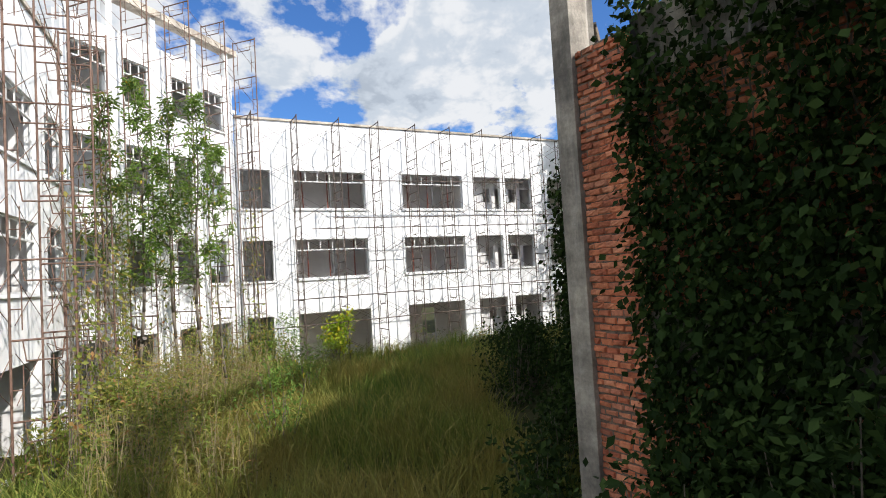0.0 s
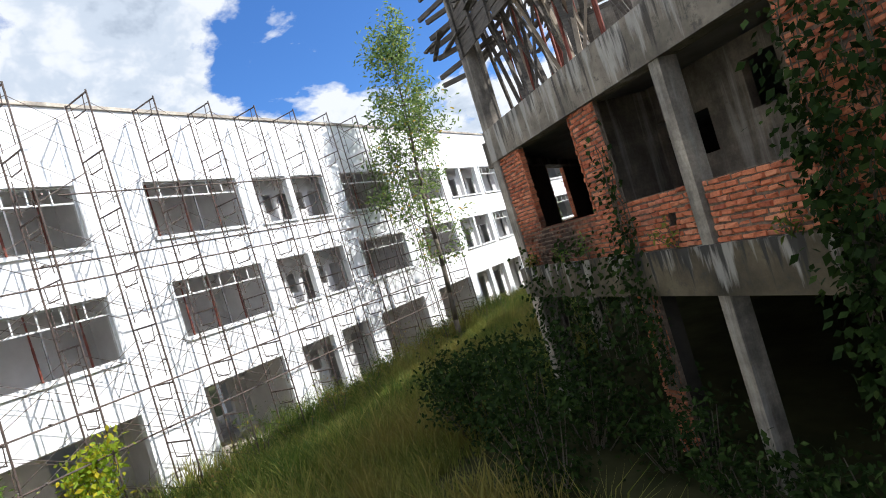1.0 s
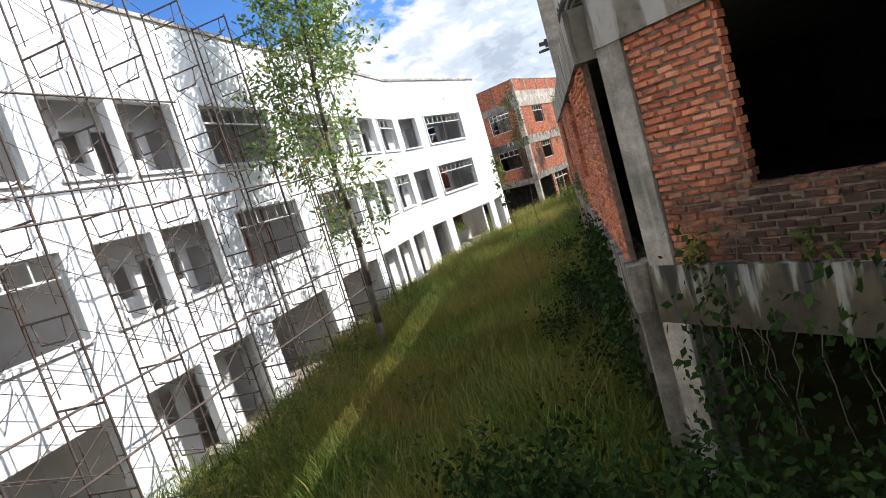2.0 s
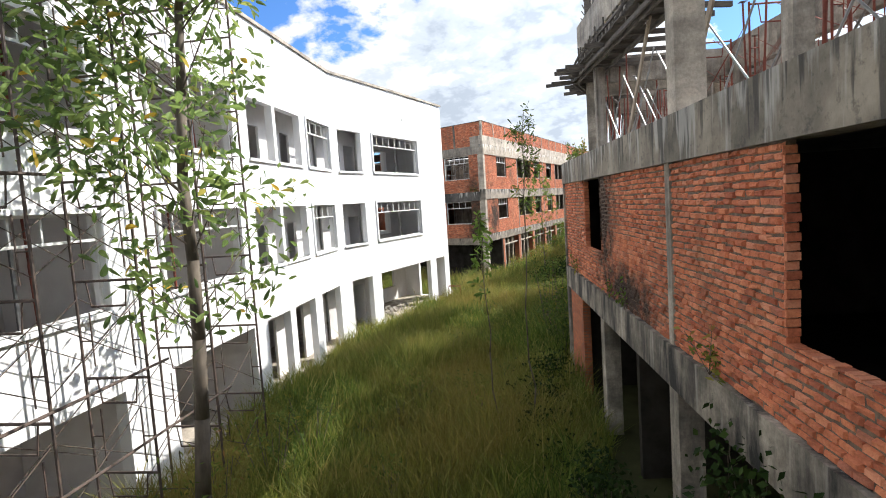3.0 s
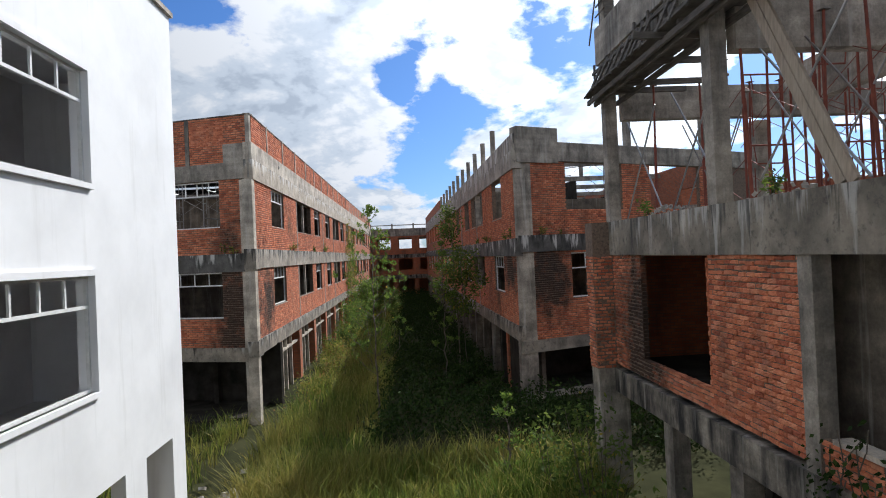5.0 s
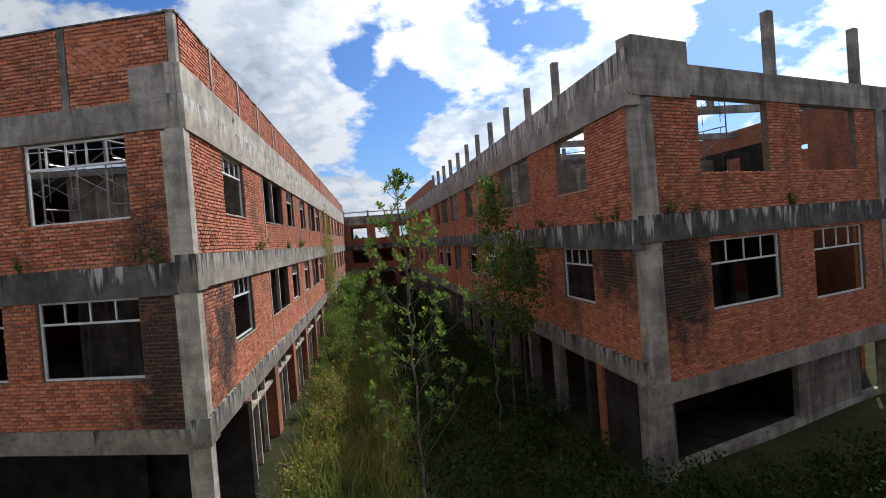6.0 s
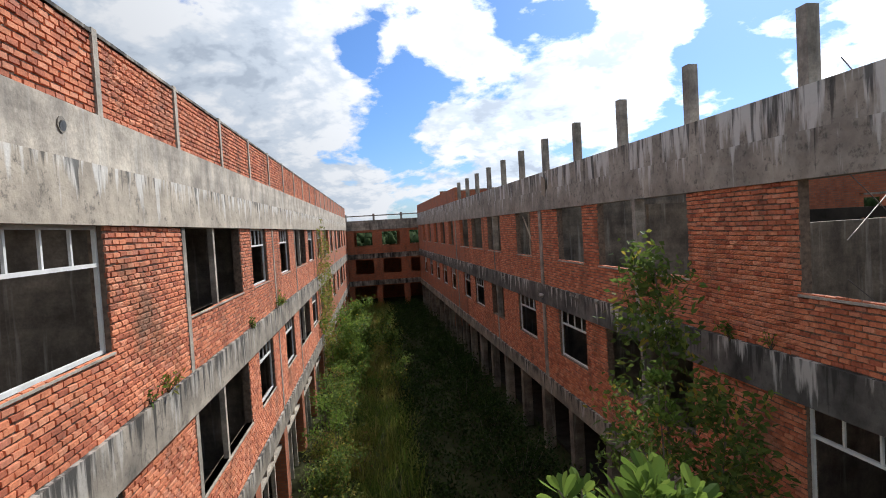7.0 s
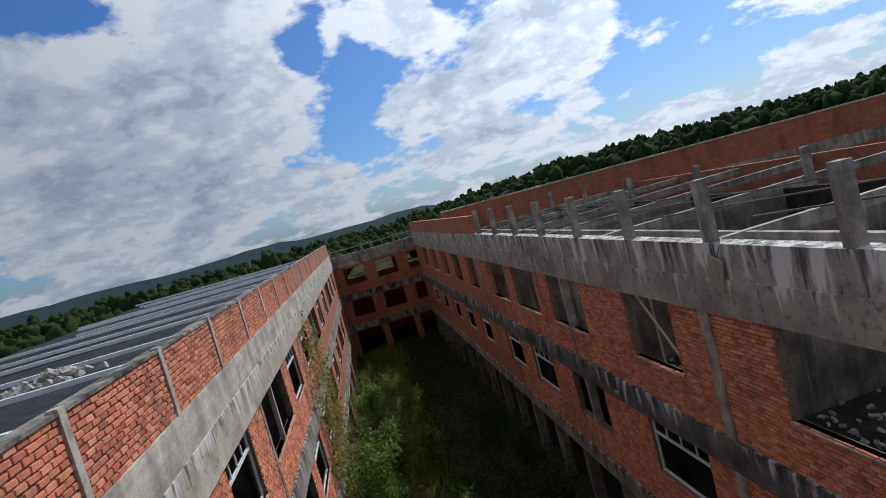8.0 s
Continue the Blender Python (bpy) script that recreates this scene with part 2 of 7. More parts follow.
def concrete_mat(name, light, dark, stain, amount):
    m, nt, b, pos = nodes_of(name)
    big = noise_tex(nt, pos, 0.7, 6, 0.6)
    c = ramp(nt, big, [(0.32, dark), (0.68, light)])
    fine = noise_tex(nt, pos, 22, 6, 0.65)
    c = mixc(nt, 0.4, c, ramp(nt, fine, [(0.3, grey(0.25)), (0.7, grey(0.75))]), "OVERLAY")
    patch = noise_tex(nt, pos, 1.4, 8, 0.68)
    c = mixc(nt, 0.55, c, ramp(nt, patch, [(0.36, grey(0.24)), (0.62, grey(0.74))]), "OVERLAY")
    st = noise_tex(nt, pos, 1.0, 7, 0.62, (2.3, 2.3, 0.55))
    d = ramp(nt, st, [(0.47 - 0.06 * (amount > 0.9), grey(0)), (0.66 - 0.04 * (amount > 0.9), grey(amount))])
    c = mixc(nt, d, c, stain)
    run = noise_tex(nt, pos, 1.0, 4, 0.6, (4.5, 4.5, 0.3))
    l = ramp(nt, run, [(0.57, grey(0)), (0.70, grey(0.5))])
    c = mixc(nt, l, c, (0.52, 0.49, 0.44))
    lift = noise_tex(nt, pos, 1.0, 3, 0.5, (0.22, 0.22, 5.5))
    c = mixc(nt, 0.4, c, ramp(nt, lift, [(0.35, grey(0.34)), (0.65, grey(0.62))]), "OVERLAY")
    pit = ramp(nt, noise_tex(nt, pos, 5.0, 5, 0.7), [(0.62, grey(0)), (0.70, grey(0.55))])
    c = mixc(nt, pit, c, dark)
    nt.links.new(c, b.inputs["Base Color"])
    b.inputs["Roughness"].default_value = 0.88
    bump(nt, b, patch, 0.9, 0.03)
    return m


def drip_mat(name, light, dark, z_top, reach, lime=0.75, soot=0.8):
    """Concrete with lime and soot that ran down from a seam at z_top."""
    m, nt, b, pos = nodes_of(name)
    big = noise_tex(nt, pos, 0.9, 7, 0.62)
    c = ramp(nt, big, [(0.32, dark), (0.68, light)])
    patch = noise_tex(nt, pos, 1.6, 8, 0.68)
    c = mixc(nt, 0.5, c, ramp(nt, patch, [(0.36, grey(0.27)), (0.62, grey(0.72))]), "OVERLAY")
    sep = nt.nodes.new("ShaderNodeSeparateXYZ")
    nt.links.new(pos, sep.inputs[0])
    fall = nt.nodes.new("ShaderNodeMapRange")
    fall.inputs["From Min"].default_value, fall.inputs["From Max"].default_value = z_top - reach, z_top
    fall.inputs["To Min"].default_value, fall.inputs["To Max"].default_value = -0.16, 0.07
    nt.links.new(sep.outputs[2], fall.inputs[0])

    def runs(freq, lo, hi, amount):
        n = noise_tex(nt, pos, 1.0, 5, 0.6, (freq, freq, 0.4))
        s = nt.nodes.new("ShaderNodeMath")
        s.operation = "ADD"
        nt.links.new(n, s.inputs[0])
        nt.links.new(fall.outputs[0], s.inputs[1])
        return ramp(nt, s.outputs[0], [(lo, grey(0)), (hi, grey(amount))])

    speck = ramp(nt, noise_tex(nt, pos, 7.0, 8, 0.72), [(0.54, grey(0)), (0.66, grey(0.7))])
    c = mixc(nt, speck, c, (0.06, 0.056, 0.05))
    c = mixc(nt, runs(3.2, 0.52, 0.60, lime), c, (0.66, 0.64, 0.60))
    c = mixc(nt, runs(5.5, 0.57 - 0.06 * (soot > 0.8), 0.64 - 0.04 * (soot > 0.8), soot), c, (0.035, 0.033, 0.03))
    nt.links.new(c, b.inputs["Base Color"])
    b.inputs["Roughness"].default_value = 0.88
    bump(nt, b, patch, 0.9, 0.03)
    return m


def paint_mat():
    m, nt, b, pos = nodes_of("white_wall_paint")
    n = noise_tex(nt, pos, 0.6, 6, 0.6)
    c = ramp(nt, n, [(0.3, (0.72, 0.72, 0.715)), (0.6, (0.83, 0.83, 0.825))])
    st = noise_tex(nt, pos, 1.0, 6, 0.6, (3.5, 3.5, 0.3))
    d = ramp(nt, st, [(0.58, grey(0)), (0.78, grey(0.4))])
    c = mixc(nt, d, c, (0.52, 0.51, 0.48))
    nt.links.new(c, b.inputs["Base Color"])
    b.inputs["Roughness"].default_value = 0.7
    bump(nt, b, noise_tex(nt, pos, 35, 4, 0.6), 0.25, 0.003)
    return m


def plain_mat(name, a, c2, scale, rough=0.8, metal=0.0, stretch=None, bmp=0.3):
    m, nt, b, pos = nodes_of(name)
    n = noise_tex(nt, pos, scale, 6, 0.62, stretch)
    nt.links.new(ramp(nt, n, [(0.3, a), (0.7, c2)]), b.inputs["Base Color"])
    b.inputs["Roughness"].default_value, b.inputs["Metallic"].default_value = rough, metal
    if rough > 0.94:
        b.inputs["Specular IOR Level"].default_value = 0.05
    bump(nt, b, n, bmp, 0.005)
    return m


def leaf_mat(name, stops, trans=0.35, patch=None, sheen=0.18):
    m, nt, b, pos = nodes_of(name)
    g = nt.nodes.new("ShaderNodeNewGeometry")
    c = ramp(nt, g.outputs["Random Per Island"], stops)
    if patch:
        p = ramp(nt, noise_tex(nt, pos, patch[0], 5, 0.6), [(0.42, grey(0)), (0.62, grey(1))])
        c = mixc(nt, p, c, mixc(nt, 0.65, c, patch[1]))
    nt.links.new(c, b.inputs["Base Color"])
    b.inputs["Roughness"].default_value = 0.6
    b.inputs["Specular IOR Level"].default_value = sheen
    tr = nt.nodes.new("ShaderNodeBsdfTranslucent")
    br = nt.nodes.new("ShaderNodeHueSaturation")
    br.inputs["Value"].default_value = 1.5
    br.inputs["Hue"].default_value = 0.485
    nt.links.new(c, br.inputs["Color"])
    nt.links.new(br.outputs[0], tr.inputs[0])
    mx = nt.nodes.new("ShaderNodeMixShader")
    mx.inputs[0].default_value = trans
    nt.links.new(b.outputs[0], mx.inputs[1])
    nt.links.new(tr.outputs[0], mx.inputs[2])
    nt.links.new(mx.outputs[0], nt.nodes["Material Output"].inputs[0])
    return m


BRICK, MORTAR, FARBRICK = brick_mat(), mortar_mat(), far_brick_mat()
CONC = concrete_mat("weathered_concrete", (0.38, 0.335, 0.275), (0.21, 0.185, 0.155), (0.04, 0.038, 0.034), 0.62)
BAND = concrete_mat("stained_concrete", (0.36, 0.315, 0.255), (0.15, 0.13, 0.105), (0.022, 0.021, 0.02), 1.0)
PALE = concrete_mat("pale_concrete", (0.50, 0.44, 0.36), (0.35, 0.305, 0.25), (0.11, 0.10, 0.09), 0.4)
DAMP = concrete_mat("damp_brown_render", (0.24, 0.20, 0.155), (0.12, 0.10, 0.08), (0.045, 0.037, 0.03), 0.6)
# Shade of the unlit rooms, put into the colour as near-black
DEEPSHADE = plain_mat("deep_shade", (0.022, 0.020, 0.017), (0.06, 0.054, 0.046), 1.6, 0.95)
LIME = drip_mat("lime_streaked_concrete", (0.47, 0.405, 0.32), (0.31, 0.265, 0.21), 10.42, 0.85)
RUNS = drip_mat("streaked_concrete", (0.38, 0.335, 0.275), (0.21, 0.185, 0.155), 11.2, 1.7)
BANDRUN = drip_mat("soot_streaked_concrete", (0.38, 0.33, 0.265), (0.16, 0.14, 0.115), 6.9, 1.0, 0.35, 0.92)
BANDLOW = drip_mat("damp_streaked_concrete", (0.34, 0.295, 0.235), (0.13, 0.115, 0.095), 3.3, 0.8, 0.4, 0.92)
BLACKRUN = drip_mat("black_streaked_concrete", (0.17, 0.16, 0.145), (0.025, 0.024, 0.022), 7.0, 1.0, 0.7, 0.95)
TOPRUN = drip_mat("rain_streaked_concrete", (0.32, 0.275, 0.215), (0.10, 0.088, 0.07), 7.1, 1.4, 0.4, 0.75)
OCHRERUN = drip_mat("ochre_streaked_concrete", (0.16, 0.13, 0.08), (0.04, 0.034, 0.022), 3.65, 0.9, 0.42, 0.95)
WHITE = paint_mat()
INNER = plain_mat("pale_inner_plaster", (0.62, 0.60, 0.59), (0.78, 0.765, 0.75), 1.0)
PLASTER = plain_mat("grimy_grey_plaster", (0.13, 0.125, 0.115), (0.27, 0.26, 0.24), 1.2)
WHITEMETAL = plain_mat("white_frame_paint", (0.62, 0.62, 0.6), (0.8, 0.8, 0.78), 6, 0.45)
ALU = plain_mat("grey_mullion", (0.10, 0.10, 0.105), (0.2, 0.2, 0.2), 8, 0.4, 0.6)
STEEL = plain_mat("scaffold_steel", (0.13, 0.12, 0.11), (0.28, 0.23, 0.20), 5, 0.55, 0.7)
DULLSTEEL = plain_mat("dull_brown_steel", (0.045, 0.036, 0.032), (0.13, 0.09, 0.07), 6, 0.75, 0.2)
REDSTEEL = plain_mat("rusty_red_steel", (0.14, 0.035, 0.025), (0.27, 0.075, 0.045), 5, 0.7, 0.2)
RUSTED = plain_mat("brown_rusted_steel", (0.10, 0.055, 0.038), (0.24, 0.15, 0.11), 6, 0.7, 0.3)
SILVER = plain_mat("galvanised_tube", (0.24, 0.24, 0.24), (0.40, 0.40, 0.39), 6, 0.45, 0.7)
WOOD = plain_mat("weathered_timber", (0.055, 0.047, 0.04), (0.16, 0.14, 0.118), 3, 0.9, 0, (1, 1, 6))
WOOD2 = plain_mat("pale_timber", (0.24, 0.19, 0.14), (0.40, 0.33, 0.25), 3, 0.9, 0, (6, 6, 1))
SHEET = plain_mat("dark_roof_sheet", (0.045, 0.047, 0.052), (0.10, 0.102, 0.11), 1.5, 0.72, 0.2)
SHEET.node_tree.nodes["Principled BSDF"].inputs["Specular IOR Level"].default_value = 0.15
RUBBLE = plain_mat("rubble", (0.22, 0.2, 0.17), (0.5, 0.47, 0.42), 8, 0.95)
SOIL = plain_mat("ground_soil", (0.024, 0.027, 0.012), (0.06, 0.06, 0.027), 0.8, 0.98, 0, None, 0.6)
STALK = plain_mat("dry_stalks", (0.16, 0.12, 0.06), (0.34, 0.27, 0.14), 5, 0.9)
BARK = plain_mat("bark", (0.07, 0.055, 0.04), (0.17, 0.14, 0.105), 7, 0.9, 0, (1, 1, 0.3))
GRASS = leaf_mat("grass_blades", [(0, (0.045, 0.08, 0.014)), (0.45, (0.09, 0.145, 0.024)), (0.8, (0.18, 0.23, 0.042)), (1, (0.35, 0.31, 0.10))], 0.38, (0.22, (0.26, 0.20, 0.055)))
LEAF = leaf_mat("green_leaves", [(0, (0.045, 0.075, 0.018)), (0.5, (0.08, 0.13, 0.028)), (0.9, (0.13, 0.185, 0.04)), (1, (0.30, 0.24, 0.035))], 0.5)
LEAFB = leaf_mat("bright_leaves", [(0, (0.06, 0.11, 0.02)), (0.6, (0.12, 0.20, 0.035)), (0.97, (0.17, 0.25, 0.05)), (1, (0.45, 0.33, 0.03))], 0.4)
GUM = leaf_mat("grey_green_leaves", [(0, (0.055, 0.095, 0.03)), (0.6, (0.13, 0.20, 0.055)), (0.96, (0.22, 0.29, 0.085)), (1, (0.45, 0.30, 0.03))], 0.5)
# Leaf colour set near black, so the shade is partly in the colour
SHADEIVY = leaf_mat("shade_dark_leaves", [(0, (0.014, 0.026, 0.008)), (0.7, (0.026, 0.048, 0.012)), (1, (0.05, 0.08, 0.02))], 0.12, None, 0.04)
SUNLEAF = leaf_mat("yellow_green_leaves", [(0, (0.16, 0.26, 0.02)), (0.7, (0.28, 0.36, 0.03)), (1, (0.55, 0.45, 0.03))], 0.5)
WEED = leaf_mat("weed_leaves", [(0, (0.09, 0.125, 0.025)), (0.5, (0.18, 0.215, 0.04)), (0.85, (0.29, 0.25, 0.065)), (1, (0.28, 0.14, 0.06))], 0.42)
WOODS = plain_mat("far_foliage", (0.010, 0.019, 0.008), (0.04, 0.06, 0.02), 0.9, 1.0, 0, None, 1.0)
# Distance haze is put into the hills' base colour as blue-grey
HILL = plain_mat("hazy_far_hill", (0.014, 0.026, 0.030), (0.024, 0.042, 0.044), 0.02, 1.0)


# ---------------------------------------------------------------- mesh helpers
class MB:
    """Collects vertices and faces of one mesh."""

    def __init__(self):
        self.v, self.f = [], []

    def quad(self, a, b, c, d):
        n = len(self.v)
        self.v += [tuple(a), tuple(b), tuple(c), tuple(d)]
        self.f.append((n, n + 1, n + 2, n + 3))

    def hexa(self, p):
        """Box from eight corners: lower ring then upper ring."""
        n = len(self.v)
        self.v += [tuple(q) for q in p]
        for f in ((3, 2, 1, 0), (4, 5, 6, 7), (0, 1, 5, 4), (1, 2, 6, 5), (2, 3, 7, 6), (3, 0, 4, 7)):
            self.f.append(tuple(n + k for k in f))

    def box(self, x0, x1, y0, y1, z0, z1):
        self.hexa([(x0, y0, z0), (x1, y0, z0), (x1, y1, z0), (x0, y1, z0), (x0, y0, z1), (x1, y0, z1), (x1, y1, z1), (x0, y1, z1)])
        return self

    def rod(self, p, q, r, sides=6, r2=None):
        p, q = Vector(p), Vector(q)
        d = (q - p).normalized()
        a = d.orthogonal().normalized()
        b = d.cross(a)
        n = len(self.v)
        for c, rr in ((p, r), (q, r if r2 is None else r2)):
            for k in range(sides):
                t = 2 * math.pi * k / sides
                self.v.append(tuple(c + (a * math.cos(t) + b * math.sin(t)) * rr))
        for k in range(sides):
            m = (k + 1) % sides
            self.f.append((n + k, n + m, n + sides + m, n + sides + k))
        self.f.append(tuple(n + k for k in reversed(range(sides))))
        self.f.append(tuple(n + sides + k for k in range(sides)))
        return self

    def plank(self, p, q, w, t, up=(0, 0, 1)):
        """Board from p to q, w wide and t thick."""
        p, q = Vector(p), Vector(q)
        d = (q - p).normalized()
        s = d.cross(Vector(up))
        s = (s if s.length > 1e-3 else d.orthogonal()).normalized()
        n = s.cross(d)
        s, n = s * w / 2, n * t / 2
        self.hexa([p - s - n, p + s - n, q + s - n, q - s - n, p - s + n, p + s + n, q + s + n, q - s + n])
        return self

    def mesh(self, name):
        me = bpy.data.meshes.new(name)
        me.from_pydata(self.v, [], self.f)
        me.update()
        return me


def part(name, mb, mat, parent=None, label="", kind="", smooth=False):
    """One mesh object from an MB or a mesh, under a thing or a part."""
    me = mb.mesh(name) if isinstance(mb, MB) else mb
    if mat and not me.materials:
        me.materials.append(mat)
    if smooth:
        me.shade_smooth()
    ob = new(name, me)
    if parent:
        ob.parent = parent
    return tagged(ob, label, "", "", kind)


def thing(name, label, category, group="", kind=""):
    return tagged(new(name), label, category, group, kind)


class Face:
    """A wall's own axes: u along it, d out of it, z up."""

    def __init__(self, p, q, side=1):
        self.o = Vector((p[0], p[1], 0))
        e = Vector((q[0] - p[0], q[1] - p[1], 0))
        self.len = e.length
        self.e = e.normalized()
        self.n = Vector((self.e.y, -self.e.x, 0)) * side

    def at(self, u, d, z):
        return self.o + self.e * u + self.n * d + Vector((0, 0, z))

    def box(self, mb, u0, u1, d0, d1, z0, z1):
        A = self.at
        p = [A(u0, d0, z0), A(u1, d0, z0), A(u1, d1, z0), A(u0, d1, z0), A(u0, d0, z1), A(u1, d0, z1), A(u1, d1, z1), A(u0, d1, z1)]
        if self.e.cross(self.n).z < 0:
            p = [p[k] for k in (3, 2, 1, 0, 7, 6, 5, 4)]
        mb.hexa(p)
        return mb

    def wall(self, mb, u0, u1, z0, z1, d0, d1, holes):
        """A wall plate with rectangular holes (u0, u1, z0, z1) through it."""
        hs = [(max(a, u0), min(b, u1), max(c, z0), min(d, z1)) for a, b, c, d in holes]
        hs = [h for h in hs if h[1] - h[0] > 0.01 and h[3] - h[2] > 0.01]
        us = sorted({u0, u1, *[h[0] for h in hs], *[h[1] for h in hs]})
        zs = sorted({z0, z1, *[h[2] for h in hs], *[h[3] for h in hs]})
        nu, nz = len(us) - 1, len(zs) - 1

        def solid(i, j):
            if not (0 <= i < nu and 0 <= j < nz):
                return False
            u, z = (us[i] + us[i + 1]) / 2, (zs[j] + zs[j + 1]) / 2
            return not any(a < u < b and c < z < d for a, b, c, d in hs)

        A = self.at
        for i in range(nu):
            for j in range(nz):
                if not solid(i, j):
                    continue
                a, b, c, d = us[i], us[i + 1], zs[j], zs[j + 1]
                mb.quad(A(a, d1, c), A(b, d1, c), A(b, d1, d), A(a, d1, d))
                mb.quad(A(b, d0, c), A(a, d0, c), A(a, d0, d), A(b, d0, d))
                if not solid(i - 1, j):
                    mb.quad(A(a, d0, c), A(a, d1, c), A(a, d1, d), A(a, d0, d))
                if not solid(i + 1, j):
                    mb.quad(A(b, d1, c), A(b, d0, c), A(b, d0, d), A(b, d1, d))
                if not solid(i, j - 1):
                    mb.quad(A(a, d0, c), A(b, d0, c), A(b, d1, c), A(a, d1, c))
                if not solid(i, j + 1):
                    mb.quad(A(a, d1, d), A(b, d1, d), A(b, d0, d), A(a, d0, d))
        return mb


BL, BH, BJ = 0.208, 0.09, 0.014


def brick_list(u0, u1, z0, z1, holes):
    """Running-bond bricks (u0, u1, z0, z1, whole) that fill a field around its holes."""
    out = []
    rows = max(1, int(round((z1 - z0) / BH)))
    h = (z1 - z0) / rows
    for r in range(rows):
        za, zb = z0 + r * h, z0 + (r + 1) * h
        zm = (za + zb) / 2
        cuts = sorted((a, b) for a, b, c, d in holes if c < zm < d)
        spans, s = [], u0
        for a, b in cuts:
            if a > s:
                spans.append((s, a))
            s = max(s, b)
        if s < u1:
            spans.append((s, u1))
        for a, b in spans:
            k = math.floor((a - u0) / BL) - 1
            off = (0.5 if r % 2 else 0.0) * BL
            while True:
                p = u0 + k * BL + off
                if p >= b:
                    break
                q = p + BL
                k += 1
                pa, qa = max(p, a), min(q, b)
                if qa - pa < 0.05:
                    continue
                out.append((pa + BJ / 4, qa - BJ / 4, za + BJ * 0.55, zb - BJ * 0.55, qa - pa > BL - 0.002))
    return out


def brick_mesh(name, fc, bricks, d, rng, rough=1.0):
    """All given bricks as one mesh, each its own island with chamfered face."""
    n = len(bricks)
    b = np.array([x[:4] for x in bricks], float)
    proud = d + rough * rng.normal(0, 0.009, n).clip(-0.02, 0.018)
    tilt = rough * rng.normal(0, 0.006, (n, 4))
    ins = 0.004 + 0.006 * rough
    u = np.stack([b[:, 0], b[:, 1], b[:, 1], b[:, 0]], 1)
    z = np.stack([b[:, 2], b[:, 2], b[:, 3], b[:, 3]], 1) + rng.normal(0, 0.003, (n, 1))
    z += (0.007 * np.sin(b[:, 0] * 1.7 + b[:, 2] * 5.0) + 0.004 * np.sin(b[:, 0] * 6.1 + b[:, 2] * 31.0))[:, None]
    u = u + rng.normal(0, 0.006, (n, 1))
    su = np.array([1, -1, -1, 1]) * ins
    sz = np.array([1, 1, -1, -1]) * ins
    u = u + rng.normal(0, 0.0035, (n, 4))
    z = z + rough * rng.normal(0, 0.004, (n, 4))
    chip = 1 + np.abs(rng.normal(0, 0.9, (n, 4)))
    uu = np.concatenate([u, u + su * chip], 1)
    zz = np.concatenate([z, z + sz * chip * 0.8], 1)
    dd = np.concatenate([np.full((n, 4), d - 0.035), proud[:, None] + tilt], 1)
    o, e, nn = np.array(fc.o), np.array(fc.e), np.array(fc.n)
    v = o + uu[..., None] * e + dd[..., None] * nn
    v[..., 2] += zz
    base = (np.arange(n) * 8)[:, None, None]
    quads = np.array([[4, 5, 6, 7], [0, 1, 5, 4], [1, 2, 6, 5], [2, 3, 7, 6], [3, 0, 4, 7]])
    if np.cross(e, nn)[2] > 0:
        quads = quads[:, ::-1]
    f = (base + quads).reshape(-1, 4)
    me = bpy.data.meshes.new(name)
    me.from_pydata(v.reshape(-1, 3).tolist(), [], f.tolist())
    me.update()
    me.materials.append(BRICK)
    return me


def one_brick_mesh(seed):
    """A hand-moulded brick: chipped edges and an uneven face of six patches."""
    rng = np.random.default_rng(seed)
    mb = MB()
    l, h = (BL - BJ / 2) / 2, (BH - BJ * 1.1) / 2
    us, zs = (-1, -0.35, 0.35, 1), (-1, 0.0, 1)
    for y, ins, sd in ((-0.04, 0.0, 0.0), (-0.006, 0.0, 0.003), (0.006, 0.010, 0.004)):
        for z in zs:
            for u in us:
                k = ins * (1 + abs(rng.normal(0, 0.8))) if ins else 0.0
                mb.v.append((u * (l - k) + rng.normal(0, sd), y + rng.normal(0, sd), z * (h - k * 0.8) + rng.normal(0, sd)))
    rim = (0, 1, 2, 3, 7, 11, 10, 9, 8, 4)
    for a, b in ((0, 12), (12, 24)):
        for k in range(10):
            m = (k + 1) % 10
            mb.f.append((a + rim[m], b + rim[m], b + rim[k], a + rim[k]))
    for r in range(2):
        for c in range(3):
            k = 24 + r * 4 + c
            mb.f.append((k + 4, k + 5, k + 1, k))
    me = mb.mesh("brick")
    me.materials.append(BRICK)
    return me


BRICKS = [one_brick_mesh(900 + k) for k in range(8)]
BRICK_JOBS = []


def bricks_on(fc, wall_ob, fields, holes, near, seed, d=0.0, rough=1.0):
    """Lays bricks on a wall; those in the stretch near = (u0, u1, z0, z1) become parts, built last."""
    rng = np.random.default_rng(seed)
    allb = []
    for u0, u1, z0, z1 in fields:
        allb += brick_list(u0, u1, z0, z1, holes)
    single, rest = [], []
    for b in allb:
        mu, mz = (b[0] + b[1]) / 2, (b[2] + b[3]) / 2
        ok = near and b[4] and near[0] < mu < near[1] and near[2] < mz < near[3] and len(single) < 300
        (single if ok else rest).append(b)
    BRICK_JOBS.append((fc, wall_ob, single, rest, d, seed, rough))


